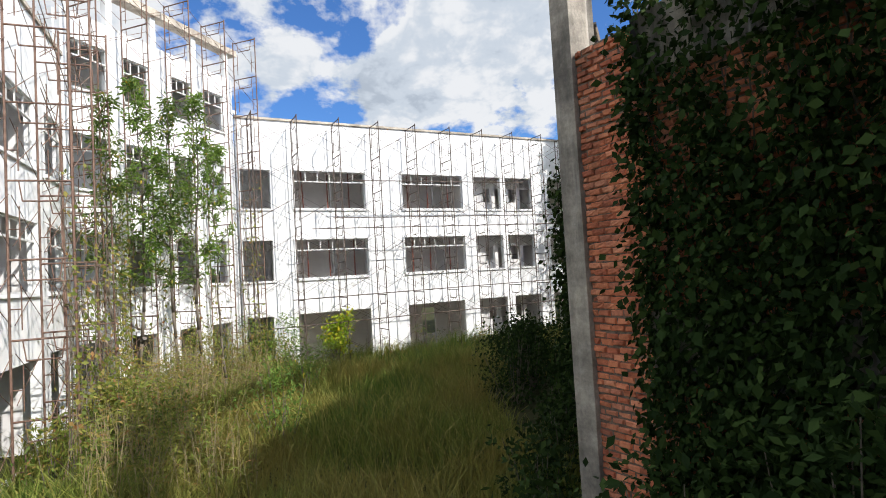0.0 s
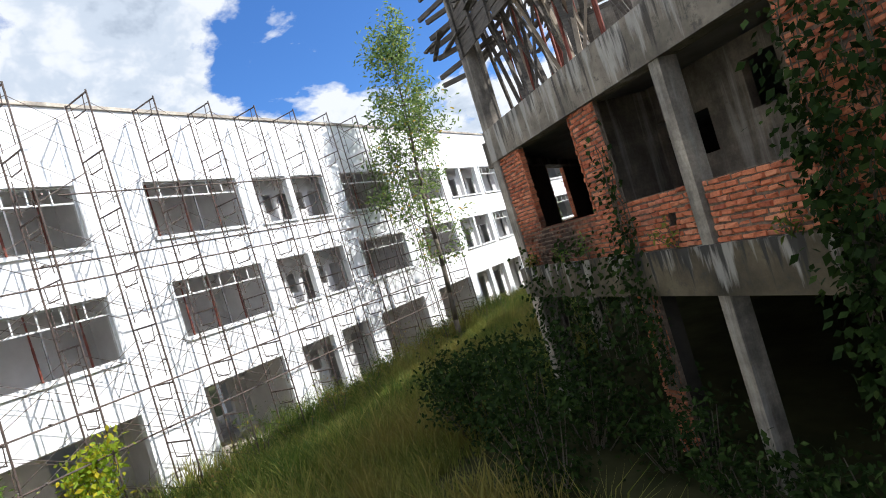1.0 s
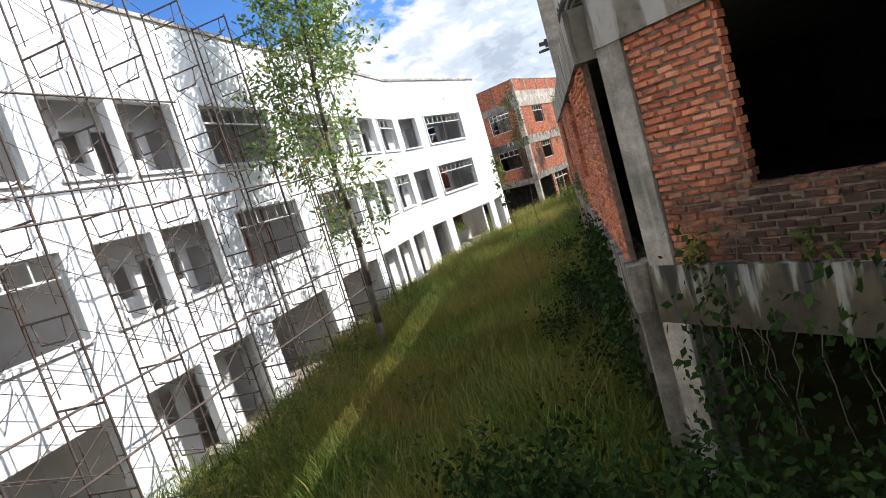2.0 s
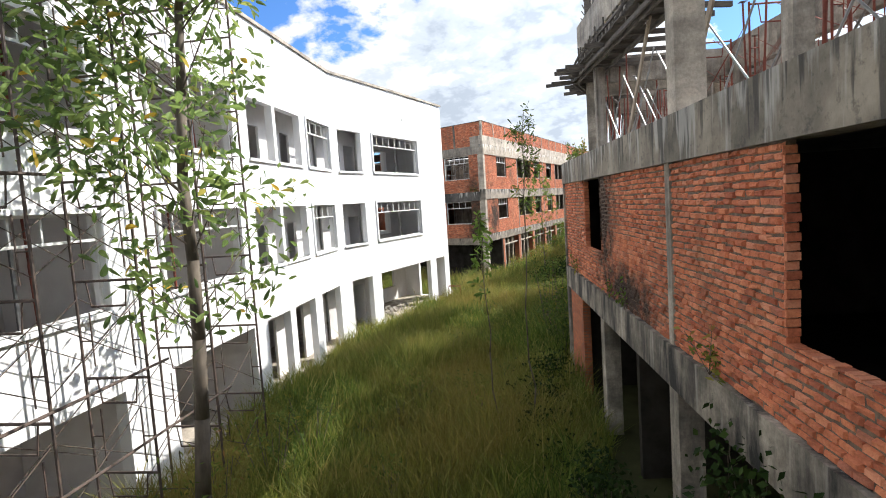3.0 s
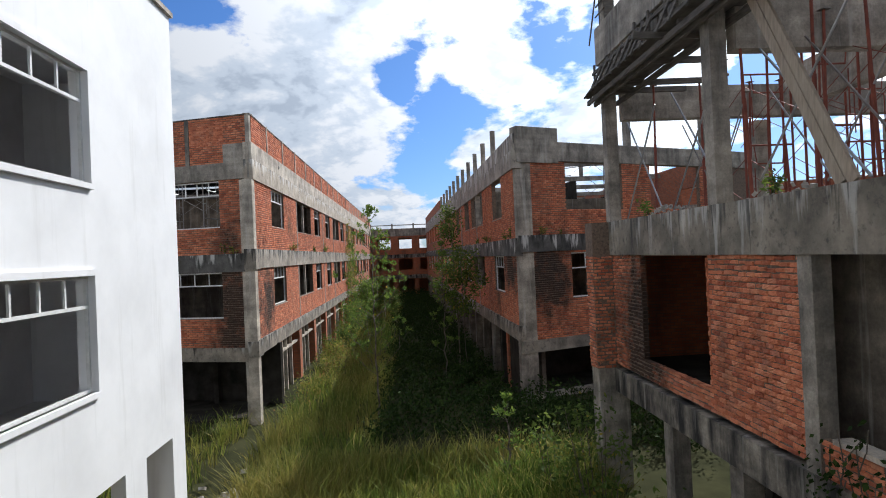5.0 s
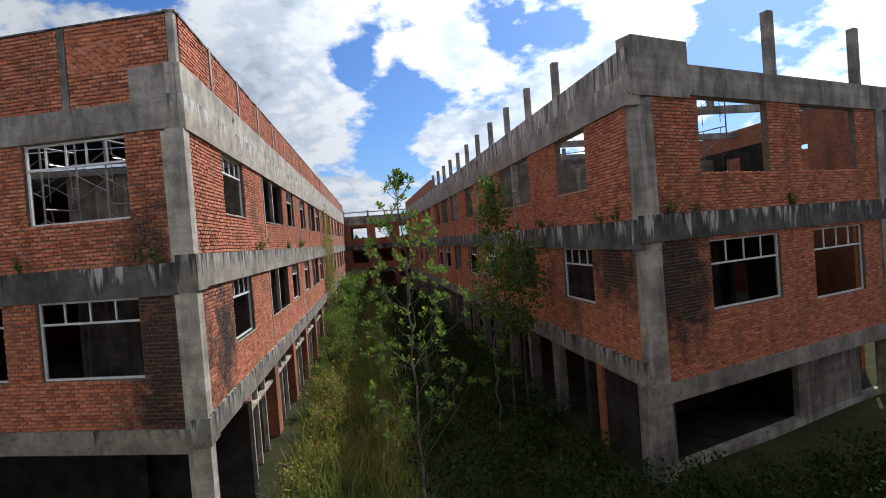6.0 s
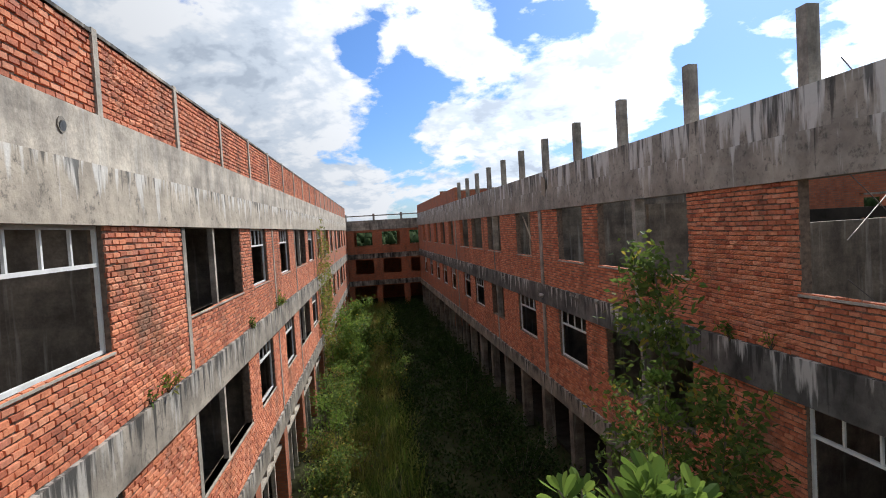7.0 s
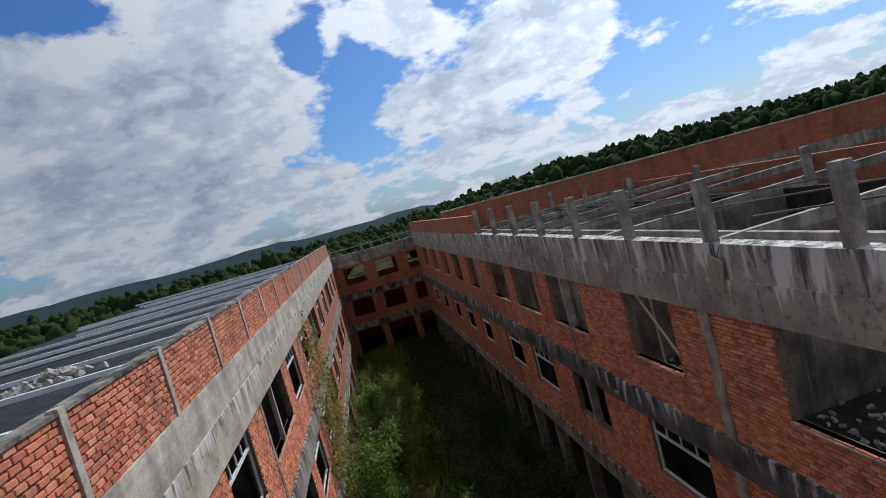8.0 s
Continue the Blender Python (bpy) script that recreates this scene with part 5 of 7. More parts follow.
    part("column", FB.box(MB(), 10.4, 10.75, -0.5, -0.06, 7.02, 10.9), PALE, b)
    part("parapet", FC.box(MB(), 1.0, 15.2, -9.6, -9.4, 6.95, 8.5), FARBRICK, b, "low red brick wall on the open storey")
    part("parapet", FBU.box(MB(), 4.0, 21.0, -6.9, -6.7, 6.95, 8.3), FARBRICK, b)
    part("column", FA.box(MB(), 6.4, 6.65, -0.4, -0.1, 7.2, 10.3), CONC, b)
    part("column", FA.box(MB(), 13.0, 13.4, -0.5, -0.05, 9.2, 10.3), CONC, b)
    part("edge_beam", FA.box(MB(), 0.2, 13.4, -0.5, 0.0, 10.3, 11.3), CONC, b)
    part("edge_beam", FA2.box(MB(), 0.32, 9.0, -0.5, 0.0, 10.3, 11.3), CONC, b)
    part("column", FA2.box(MB(), 8.4, 8.9, -0.5, -0.05, 7.2, 10.3), CONC, b)


frame_building()


# ---------------------------------------------------------------- formwork, props and braces on the open storey
def formwork():
    rng = random.Random(3)
    for fc, u0, u1 in ((FC, 3.6, 15.3), (FBU, 0.2, 22.0)):
        f = thing("formwork", "grey weathered timber formwork hanging under a concrete edge beam", "formwork", "formwork under the edge beams")
        for d in (-0.82, -0.6, -0.38, -0.16, 0.05, 0.2, 0.34):
            u = u0
            while u < u1:
                l = rng.uniform(2.2, 3.6)
                part("board", MB().plank(fc.at(u, d, 10.50 + rng.uniform(-0.03, 0.03)), fc.at(min(u + l, u1), d + rng.uniform(-0.05, 0.05), 10.5 + rng.uniform(-0.05, 0.05)), 0.2, 0.035), WOOD, f)
                u += l + 0.02
        u = u0 + 0.2
        while u < u1:
            z = 10.36 + rng.uniform(-0.08, 0.05)
            a = rng.uniform(0.5, 1.5) if u < u0 + 2.4 else rng.choice((0.1, 0.16, 0.24, 0.3, 0.9))
            part("bearer", MB().plank(fc.at(u, -1.5 - rng.random(), z), fc.at(u + rng.uniform(-0.25, 0.25), a, z + rng.uniform(-0.06, 0.08)), 0.09, 0.13), WOOD, f)
            u += rng.uniform(0.3, 0.55) if u < u0 + 2.4 else rng.uniform(0.8, 1.5)
        u = u0 + 0.2
        while u < u1:
            part("batten", MB().plank(fc.at(u, 0.06, 10.45), fc.at(u + rng.uniform(-0.05, 0.05), 0.06, 11.3 + rng.uniform(-0.25, 0.2)), 0.06, 0.05, tuple(fc.n)), WOOD, f)
            if rng.random() < 0.6:
                part("strut", MB().plank(fc.at(u, 0.5, 10.4), fc.at(u + 0.2, 0.07, 11.2), 0.05, 0.05), WOOD, f)
            u += rng.uniform(0.28, 0.5)
        for d, z in ((0.3, 10.28), (0.12, 10.24), (-0.5, 10.26)):
            part("stringer", MB().plank(fc.at(u0, d, z), fc.at(u1, d - 0.03, z + 0.02), 0.07, 0.12), WOOD, f)
        for z in (10.75, 11.05):
            part("rail", MB().plank(fc.at(u0, 0.11, z), fc.at(u1, 0.11, z + 0.05), 0.07, 0.05, tuple(fc.n)), WOOD, f)
        # long raking boards
        for u in ((6.8, 7.0) if fc is FC else (5.2, 9.3)):
            part("raking_board", MB().plank(fc.at(u, -0.12, 7.0), fc.at(u + 2.0, -0.3, 10.45), 0.16, 0.05, tuple(fc.n)), WOOD2, f, "pale raking board")
    f = thing("formwork", "grey weathered timber formwork hanging under a concrete edge beam", "formwork", "formwork under the edge beams")
    for k in range(5):
        for u0, u1 in ((0.3, 2.5), (2.55, 4.6)):
            z = 9.2 + 0.22 * k
            part("board", MB().plank(FA.at(u0, 0.04, z), FA.at(u1, 0.04 + rng.uniform(-0.03, 0.03), z + rng.uniform(-0.03, 0.03)), 0.2, 0.035, tuple(FA.n)), WOOD, f)
    for k in range(5):
        u = 0.6 + 0.9 * k
        part("batten", MB().plank(FA.at(u, 0.09, 9.1), FA.at(u, 0.09, 10.9), 0.07, 0.05, tuple(FA.n)), WOOD, f)
    f = thing("formwork", "heap of grey timber at the corner of a half-built frame", "formwork", "formwork under the edge beams")
    for k in range(70):
        u = rng.uniform(-0.4, 7.5)
        d = rng.uniform(-2.5, 0.35)
        z = rng.uniform(9.2, 10.4)
        part("board", MB().plank(FA.at(u, d, z), FA.at(u + rng.uniform(-1.8, 0.6), d + rng.uniform(-0.5, 0.6), z + rng.uniform(-0.4, 0.3)), 0.12, 0.05), WOOD, f)
    for k in range(9):
        part("bearer", MB().plank(FA.at(0.2 + rng.random(), -0.6, 8.9 + 0.36 * k), FA.at(-0.7 - rng.random() * 0.6, 0.2, 8.9 + 0.36 * k + rng.uniform(-0.1, 0.1)), 0.08, 0.12), WOOD, f)
    for k in range(44):
        u = rng.uniform(0.3, 7.0)
        part("raking_board", MB().plank(FA.at(u, rng.uniform(-1.5, 0), 7.2), FA.at(u + rng.uniform(-1.4, 0.4), rng.uniform(-1.5, 0.2), 10.3), 0.09, 0.05), WOOD if k % 5 else WOOD2, f)


formwork()


def sticks_on_posts():
    rng = random.Random(8)
    for fc, cols in ((FC, (4.25, 9.9, 15.05)), (FBU, (2.25, 8.0, 13.6))):
        for u in cols:
            f = thing("column_formwork", "grey column mould with sticks nailed across it", "formwork", "column moulds on the edge beam")
            for s in (-0.2, 0.2):
                part("board", MB().plank(fc.at(u + s, -0.26, 12.3), fc.at(u + s, -0.26, 14.1 + rng.uniform(-0.1, 0.2)), 0.28, 0.03, tuple(fc.e)), WOOD, f)
            for k in range(6):
                z = 12.4 + k * 0.3
                s = rng.uniform(0.35, 0.75)
                part("stick", MB().rod(fc.at(u - s, -0.08, z + rng.uniform(-0.03, 0.03)), fc.at(u + s * rng.uniform(0.6, 1.1), -0.06, z + rng.uniform(-0.06, 0.06)), 0.022, 5), WOOD, f)
            part("stay", MB().rod(fc.at(u + 0.2, -0.1, 13.6), fc.at(u + 1.3, -0.2, 12.3), 0.025, 5), WOOD, f)


sticks_on_posts()


def steel_props():
    rng = random.Random(12)
    mb = MB()
    mb.rod((0, 0, 0), (0, 0, 1.9), 0.034, 8)
    outer = mb.mesh("outer_tube")
    outer.materials.append(REDSTEEL)
    inner = MB().rod((0, 0, 1.9), (0, 0, 3.42), 0.025, 8).mesh("inner_tube")
    inner.materials.append(REDSTEEL)
    plate = MB().box(-0.08, 0.08, -0.08, 0.08, 3.42, 3.43).mesh("head_plate")
    plate.materials.append(STEEL)
    first = thing("steel_prop", "rusty red steel prop standing on the concrete slab", "prop", "props under the beams")
    for nm, me in (("outer_tube", outer), ("inner_tube", inner), ("head_plate", plate)):
        part(nm, me, None, first)
    spots = []
    for fc, u1, ds in ((FC, 15.0, (-0.75, -1.9, -3.2, -4.2)), (FBU, 21.0, (-0.9, -2.4, -4.2))):
        u = 0.9 if fc is FBU else 4.4
        while u < u1:
            for d in ds:
                if rng.random() < 0.72:
                    spots.append(fc.at(u + rng.uniform(-0.3, 0.3), d + rng.uniform(-0.2, 0.2), 6.95))
            u += 1.35
    for a, c, kind in A_WIN:
        if kind == "big":
            spots += [WA.at(a + q, -rng.uniform(0.7, 1.4), z) for q in (0.75, 1.9, 3.2) for z in (3.45, 6.9)]
    for k in range(14):
        spots.append(FA.at(rng.uniform(0.8, 5.5), rng.uniform(-2.4, -0.5), 6.95))
    for k, p in enumerate(spots):
        m = Matrix.Translation(p) @ pose(0, 0, 0, rng.uniform(-2, 2), rng.uniform(-2, 2), rng.uniform(0, 90))
        if k == 0:
            first.matrix_basis = m
        else:
            copy_thing(first, m)
    # long diagonal tubes
    for fc, u1 in ((FC, 14), (FBU, 20)):
        u = 0.6 if fc is FBU else 4.2
        while u < u1:
            t = thing("brace_tube", "long galvanised diagonal brace tube between red props", "tube", "braces between the props")
            d = rng.choice((-0.75, -1.9, -3.2))
            s = rng.choice((-1, 1))
            mb = MB().rod(fc.at(u, d, 7.2 if s > 0 else 9.5), fc.at(u + 2.0, d - 0.2, 9.5 if s > 0 else 7.2), 0.018, 6)
            part("tube", mb, STEEL if rng.random() < 0.6 else SILVER, t)
            part("clip", MB().rod(fc.at(u, d - 0.05, 7.2 if s > 0 else 9.5), fc.at(u, d + 0.06, 7.2 if s > 0 else 9.5), 0.03, 6), STEEL, t)
            u += rng.uniform(0.9, 1.6)
        u = 0.8 if fc is FBU else 4.6
        while u < u1:
            for s in (1, -1):
                t = thing("brace_tube", "long galvanised diagonal brace tube between red props", "tube", "braces between the props")
                part("tube", MB().rod(fc.at(u, -0.7 - 0.05 * s, 8.4 - s * 1.3), fc.at(u + 2.3, -0.8 - 0.05 * s, 8.4 + s * 1.3 + rng.uniform(-0.2, 0.3)), 0.022, 6), SILVER, t)
            u += rng.uniform(2.6, 3.6)


steel_props()


# ---------------------------------------------------------------- frame scaffolding
def scaffold_meshes(mat, h=1.7, w=1.2):
    fr = MB()
    for y in (0, w):
        fr.rod((0, y, 0), (0, y, h), 0.026, 6)
    fr.rod((0, 0, h - 0.06), (0, w, h - 0.06), 0.024, 6)
    fr.rod((0, 0.28, h - 0.5), (0, w - 0.28, h - 0.5), 0.02, 5)
    for y, y2 in ((0.28, 0.22), (w - 0.28, w - 0.22)):
        fr.rod((0, y, h - 0.5), (0, y2, h - 0.06), 0.014, 5)
    for y, s in ((0, 1), (w, -1)):
        fr.rod((0, y, 0.6), (0, y + s * 0.22, 0.6), 0.014, 5)
        fr.rod((0, y + s * 0.22, 0.15), (0, y + s * 0.22, 1.1), 0.014, 5)
    a = fr.mesh("ladder_frame")
    a.materials.append(mat)
    br = MB()
    br.rod((0, 0, 0.25), (2.0, 0, 1.35), 0.009, 5)
    br.rod((0, 0.004, 1.35), (2.0, 0.004, 0.25), 0.009, 5)
    br.rod((1.0, -0.012, 0.8), (1.0, 0.016, 0.8), 0.016, 5)
    c = br.mesh("cross_brace")
    c.materials.append(mat)
    return a, c


SCAF = scaffold_meshes(STEEL)
SCAF_DULL = scaffold_meshes(DULLSTEEL)
SCAF_RED = scaffold_meshes(REDSTEEL)
SCAF_PALE = scaffold_meshes(SILVER)
SCAF_BROWN = scaffold_meshes(RUSTED)


def scaffold(fc, us, d, z, levels, meshes, label, group, brace=True):
    first = None
    for u in us:
        m = Matrix.Identity(4)
        x = -fc.e if fc.e.cross(fc.n).z < 0 else fc.e
        m.col[0], m.col[1] = (*x, 0), (*fc.n, 0)
        m.translation = fc.at(u, d, z)
        if first is None:
            first = thing("scaffold_tower", label, "scaffold", group)
            for l in range(levels):
                f = part("ladder_frame", meshes[0], None, first)
                f.matrix_basis = Matrix.Translation((0, 0, 1.7 * l))
                if brace:
                    for y in (0.03, 1.17):
                        c = part("cross_brace", meshes[1], None, first)
                        c.matrix_basis = Matrix.Translation((0, y, 1.7 * l))
            first.matrix_basis = m
        else:
            copy_thing(first, m)


scaffold(WA, [0.5 + 2.0 * k for k in range(13)], 0.3, 0.0, 7, SCAF_DULL, "tall stack of dull brown steel scaffold frames before a white wall", "scaffolding on the white wall")
scaffold(WW, [2.2, 4.4, 6.6], 0.45, 0.0, 7, SCAF_BROWN, "rusty steel scaffold frames stacked against a white wing", "scaffolding on the white wing")
scaffold(TW, [0.1 + 1.95 * k for k in range(5)], 0.35, 0.0, 9, SCAF_BROWN, "rusty steel scaffold frames stacked against a white wing", "scaffolding on the white wing")
scaffold(FC, [4.6, 6.7, 8.8, 10.9, 12.9], -6.4, 6.95, 2, SCAF_RED, "red scaffold frames on an open concrete floor", "scaffolding on the open storey")
scaffold(FBU, [6.2, 9.6, 12.6, 17.0], -5.4, 6.95, 2, SCAF_RED, "red scaffold frames on an open concrete floor", "scaffolding on the open storey")
scaffold(FC, [5.4, 8.2, 11.0, 13.0], -3.9, 6.95, 2, SCAF_RED, "red scaffold frames on an open concrete floor", "scaffolding on the open storey")
scaffold(FBU, [4.6, 8.0, 11.0, 15.4], -3.6, 6.95, 2, SCAF_RED, "red scaffold frames on an open concrete floor", "scaffolding on the open storey")
scaffold(RE, [4.0, 8.6], -4.5, 6.8, 3, SCAF, "grey scaffold frames inside a roofless room", "scaffolding in the roofless room")


scaffold(LE, [1.7, 3.7, 5.7, 7.7], -3.2, 6.75, 3, SCAF_PALE, "pale scaffold frames inside a roofless corner room", "scaffolding in the corner room")


def scaffold_tubes():
    for k, z in enumerate((2.2, 3.4, 6.6, 7.1, 8.9)):
        t = thing("ledger_tube", "long steel tube tied along the scaffolding", "tube", "ledgers of the scaffolding")
        part("tube", MB().rod(WA.at(1.0 + k, 1.5, z), WA.at(23 - 2 * k, 1.55, z + 0.12), 0.024, 6), DULLSTEEL, t)
        for u in (3, 9, 15):
            part("clip", MB().rod(WA.at(u + k * 0.4, 1.42, z + 0.03), WA.at(u + k * 0.4, 1.6, z + 0.03), 0.03, 6), STEEL, t)
    t = thing("leaning_pole", "long pale bamboo pole leaning against the scaffolding", "pole")
    part("pole", MB().rod((2.9, -15.4, 0.0), (6.51, -16.64, 4.74), 0.05, 7, 0.035), WOOD2, t)
    part("tie", MB().rod((6.5, -14.65, 2.83), (6.6, -14.55, 2.95), 0.06, 7), WOOD, t)


scaffold_tubes()


# ---------------------------------------------------------------- plants
def leaf_mesh(name, pos, dirs, length, width, mat, rng, droop=0.15, big=False):
    """Leaves as islands of one mesh: base points, directions, lengths."""
    n = len(pos)
    dirs = dirs / (np.linalg.norm(dirs, axis=1, keepdims=True) + 1e-9)
    r = rng.normal(size=(n, 3))
    side = np.cross(dirs, r)
    side /= np.linalg.norm(side, axis=1, keepdims=True) + 1e-9
    L = np.asarray(length).reshape(-1, 1) * np.ones((n, 1))
    W = np.asarray(width).reshape(-1, 1) * np.ones((n, 1))
    dn = np.array([0, 0, -1.0])
    if not big:
        v = np.stack([pos, pos + dirs * L * 0.45 + side * W / 2, pos + dirs * L + dn * L * droop, pos + dirs * L * 0.45 - side * W / 2], 1)
        f = np.arange(n)[:, None] * 4 + np.array([[0, 1, 2, 3]])
    else:
        nrm = np.cross(dirs, side)
        rib = lambda t: pos + dirs * L * t + dn * L * droop * t * t
        edge = lambda t, w: rib(t) + side * W * w + nrm * W * abs(w) * 0.3
        a = [rib(0.0), rib(0.3), rib(0.62), rib(0.86), rib(1.0)]
        for sgn in (1, -1):
            a += [edge(0.3, 0.30 * sgn), edge(0.62, 0.5 * sgn), edge(0.86, 0.4 * sgn)]
        v = np.stack(a, 1)
        tri = np.array([[0, 5, 1], [4, 3, 7], [0, 1, 8], [4, 10, 3], [1, 5, 6], [1, 6, 2], [2, 6, 7], [2, 7, 3], [1, 9, 8], [1, 2, 9], [2, 10, 9], [2, 3, 10]])
        f = (np.arange(n)[:, None, None] * 11 + tri).reshape(-1, 3)
    me = bpy.data.meshes.new(name)
    me.from_pydata(v.reshape(-1, 3).tolist(), [], f.tolist())
    me.update()
    me.materials.append(mat)
    return me


def unit(a):
    return a / (np.linalg.norm(a, axis=-1, keepdims=True) + 1e-9)


def slender_tree(x, y, h, seed, radius, nleaf, mat, label, leaf=(0.17, 0.045), low=2.6, lean=(0.0, 0.0)):
    rng = np.random.default_rng(seed)
    t = thing("tree", label, "tree", "trees in the courtyard")
    tr = MB()
    p = np.array([x, y, -0.1])
    knots = [p]
    for k in range(12):
        p = p + np.array([rng.normal(0, 0.06) + lean[0] / 12, rng.normal(0, 0.06) + lean[1] / 12, h / 12])
        knots.append(p)
    for k in range(12):
        r0, r1 = 0.10 * (1 - k / 12.5), 0.10 * (1 - (k + 1) / 12.5)
        thin = (h / 14) ** 2 if h > 8.2 else 0.16
        tr.rod(knots[k], knots[k + 1], r0 * thin + 0.008, 8, r1 * thin + 0.007)
    part("trunk", tr, BARK, t, "", "", True)
    br = MB()
    tips, tdir = [], []
    kn = np.array(knots)
    for k in range(int(h * 5)):
        z = low + (h - low) * rng.random() ** 0.9
        f = (z + 0.1) / h * 12
        i = min(int(f), 11)
        base = kn[i] + (kn[i + 1] - kn[i]) * (f - i)
        s = (1 - (z - low) / (h - low)) ** 0.7 * 0.9 + 0.15
        s *= min(1, 0.5 + (z - low) / 3)
        a = rng.random() * 2 * math.pi
        d = np.array([math.cos(a), math.sin(a), 0.75])
        l = radius * s * (0.55 + 0.5 * rng.random())
        tip = base + d * l * 0.8
        br.rod(base, tip, 0.016 if h > 9 else 0.006, 5, 0.006 if h > 9 else 0.003)
        for q in (0.4, 0.6, 0.8, 0.95, 1.06):
            tips.append(base + (tip - base) * q)
            tdir.append(d)
    part("branch", br, BARK, t, "", "stuff")
    tips, tdir = np.array(tips), np.array(tdir)
    idx = rng.integers(0, len(tips), nleaf)
    pos = tips[idx] + rng.normal(0, 0.12 * radius / 1.4, (nleaf, 3))
    dirs = unit(tdir[idx] * 0.6 + rng.normal(0, 0.8, (nleaf, 3)) + np.array([0, 0, -0.25]))
    part("crown", leaf_mesh("crown", pos, dirs, leaf[0] * rng.uniform(0.7, 1.2, nleaf), leaf[1] * rng.uniform(0.8, 1.3, nleaf), mat, rng, 0.15, h > 14 or low > 3.5), None, t, "", "stuff")


def whorled_tree(x, y, h, seed, spread, tiers, mat, label, size=0.13):
    """A slim stem with branches in tiers, each branch forking into twigs that end in rosettes of broad leaves."""
    rng = np.random.default_rng(seed)
    t = thing("tree", label, "tree", "trees in the courtyard")
    tr, br = MB(), MB()
    ends = []
    top = h - 0.55
    knots = [np.array([x, y, -0.1])]
    for k in range(1, 15):
        bend = rng.normal(0, 0.045, 2) if k < 14 else np.zeros(2)
        knots.append(np.array([x + bend[0], y + bend[1], top * k / 14]))
    for k in range(14):
        tr.rod(knots[k], knots[k + 1], 0.034 * (1 - k / 16) + 0.004, 8, 0.034 * (1 - (k + 1) / 16) + 0.004)

    def twig(base, d, l, r, depth):
        """One bowed twig; its end carries a rosette or forks again."""
        d = unit(d)
        mid = base + d * l * 0.5 + rng.normal(0, 0.05, 3) * l - np.array([0, 0, 0.04 * l])
        tip = base + d * l + np.array([0, 0, 0.16 * l]) + rng.normal(0, 0.04, 3) * l
        br.rod(base, mid, r, 5, r * 0.8)
        br.rod(mid, tip, r * 0.8, 5, r * 0.6)
        if depth == 0:
            ends.append((tip, unit(d * 0.5 + np.array([0, 0, 0.9]))))
            return
        a0 = rng.random() * 2 * math.pi
        for k in range(3 if rng.random() < 0.6 else 2):
            out = np.array([math.cos(a0 + 2.2 * k), math.sin(a0 + 2.2 * k), 0.35])
            twig(tip if k < 2 else mid, d * 0.75 + out * 0.6 + np.array([0, 0, 0.3]), l * rng.uniform(0.4, 0.62), r * 0.6, depth - 1)

    for k in range(tiers):
        f = k / max(tiers - 1, 1)
        z = top * (1 - 0.78 * f ** 1.2)
        q = min(z / top * 14, 13.999)
        i = int(q)
        base = knots[i] + (knots[i + 1] - knots[i]) * (q - i)
        l = 0.2 + (spread - 0.2) * min(1.0, 1.25 * f) ** 0.8
        a0 = rng.random() * 2 * math.pi
        for c in range(5 if k == 0 else 3 + k % 2):
            a = a0 + 2 * math.pi * c / (5 if k == 0 else 3 + k % 2) + rng.normal(0, 0.25)
            d = np.array([math.cos(a), math.sin(a), rng.uniform(0.45, 0.95) if k else 1.3])
            twig(base - np.array([0, 0, 0.2 * rng.random()]), d, l * rng.uniform(0.5, 0.85) * 0.75, 0.011 if l > 0.5 else 0.007, 2 if l > 0.9 else 1)
    part("trunk", tr, BARK, t, "", "", True)
    part("branch", br, BARK, t, "", "stuff")
    pos, dirs, ln = [], [], []
    for e, d in ends:
        n = rng.integers(7, 13)
        for k in range(n):
            a = 2.4 * k + rng.random()
            o = unit(np.cross(d, np.array([math.cos(a), math.sin(a), 0.3])))
            pos.append(e - d * 0.10 * (k / n) + rng.normal(0, 0.008, 3))
            dirs.append(unit(o * (0.45 + 0.6 * k / n) + d * (0.9 - 0.5 * k / n)))
            ln.append(size * rng.uniform(0.65, 1.15))
    ln = np.array(ln)
    part("crown", leaf_mesh("crown", np.array(pos), np.array(dirs), ln, ln * 0.38, mat, rng, 0.08, True), None, t, "", "stuff")


def bush(x, y, z, r, h, seed, mat, n, label, leaf=0.11, name="bush", wide=0.5, group="bushes"):
    rng = np.random.default_rng(seed)
    t = thing(name, label, "bush", group)
    st = MB()
    nc = 24
    cen = rng.normal(0, 0.5, (nc, 3)) * [r, r, 0.5] + [x, y, 0]
    cen[:, 2] = z + h * rng.random(nc) ** 0.8
    for c in cen[:16]:
        st.rod((x + (c[0] - x) * 0.25, y + (c[1] - y) * 0.25, -0.1), c, 0.018, 5, 0.006)
    part("stem", st, BARK, t, "", "stuff")
    idx = rng.integers(0, nc, n)
    pos = cen[idx] + rng.normal(0, 0.22 * max(r, 0.8), (n, 3))
    pos[:, 2] = np.maximum(pos[:, 2], 0.05)
    dirs = unit(rng.normal(0, 1, (n, 3)) + [0, 0, 0.3])
    ln = leaf * rng.uniform(0.6, 1.25, n)
    part("foliage", leaf_mesh("foliage", pos, dirs, ln, ln * wide, mat, rng, 0.12), None, t, "", "stuff")


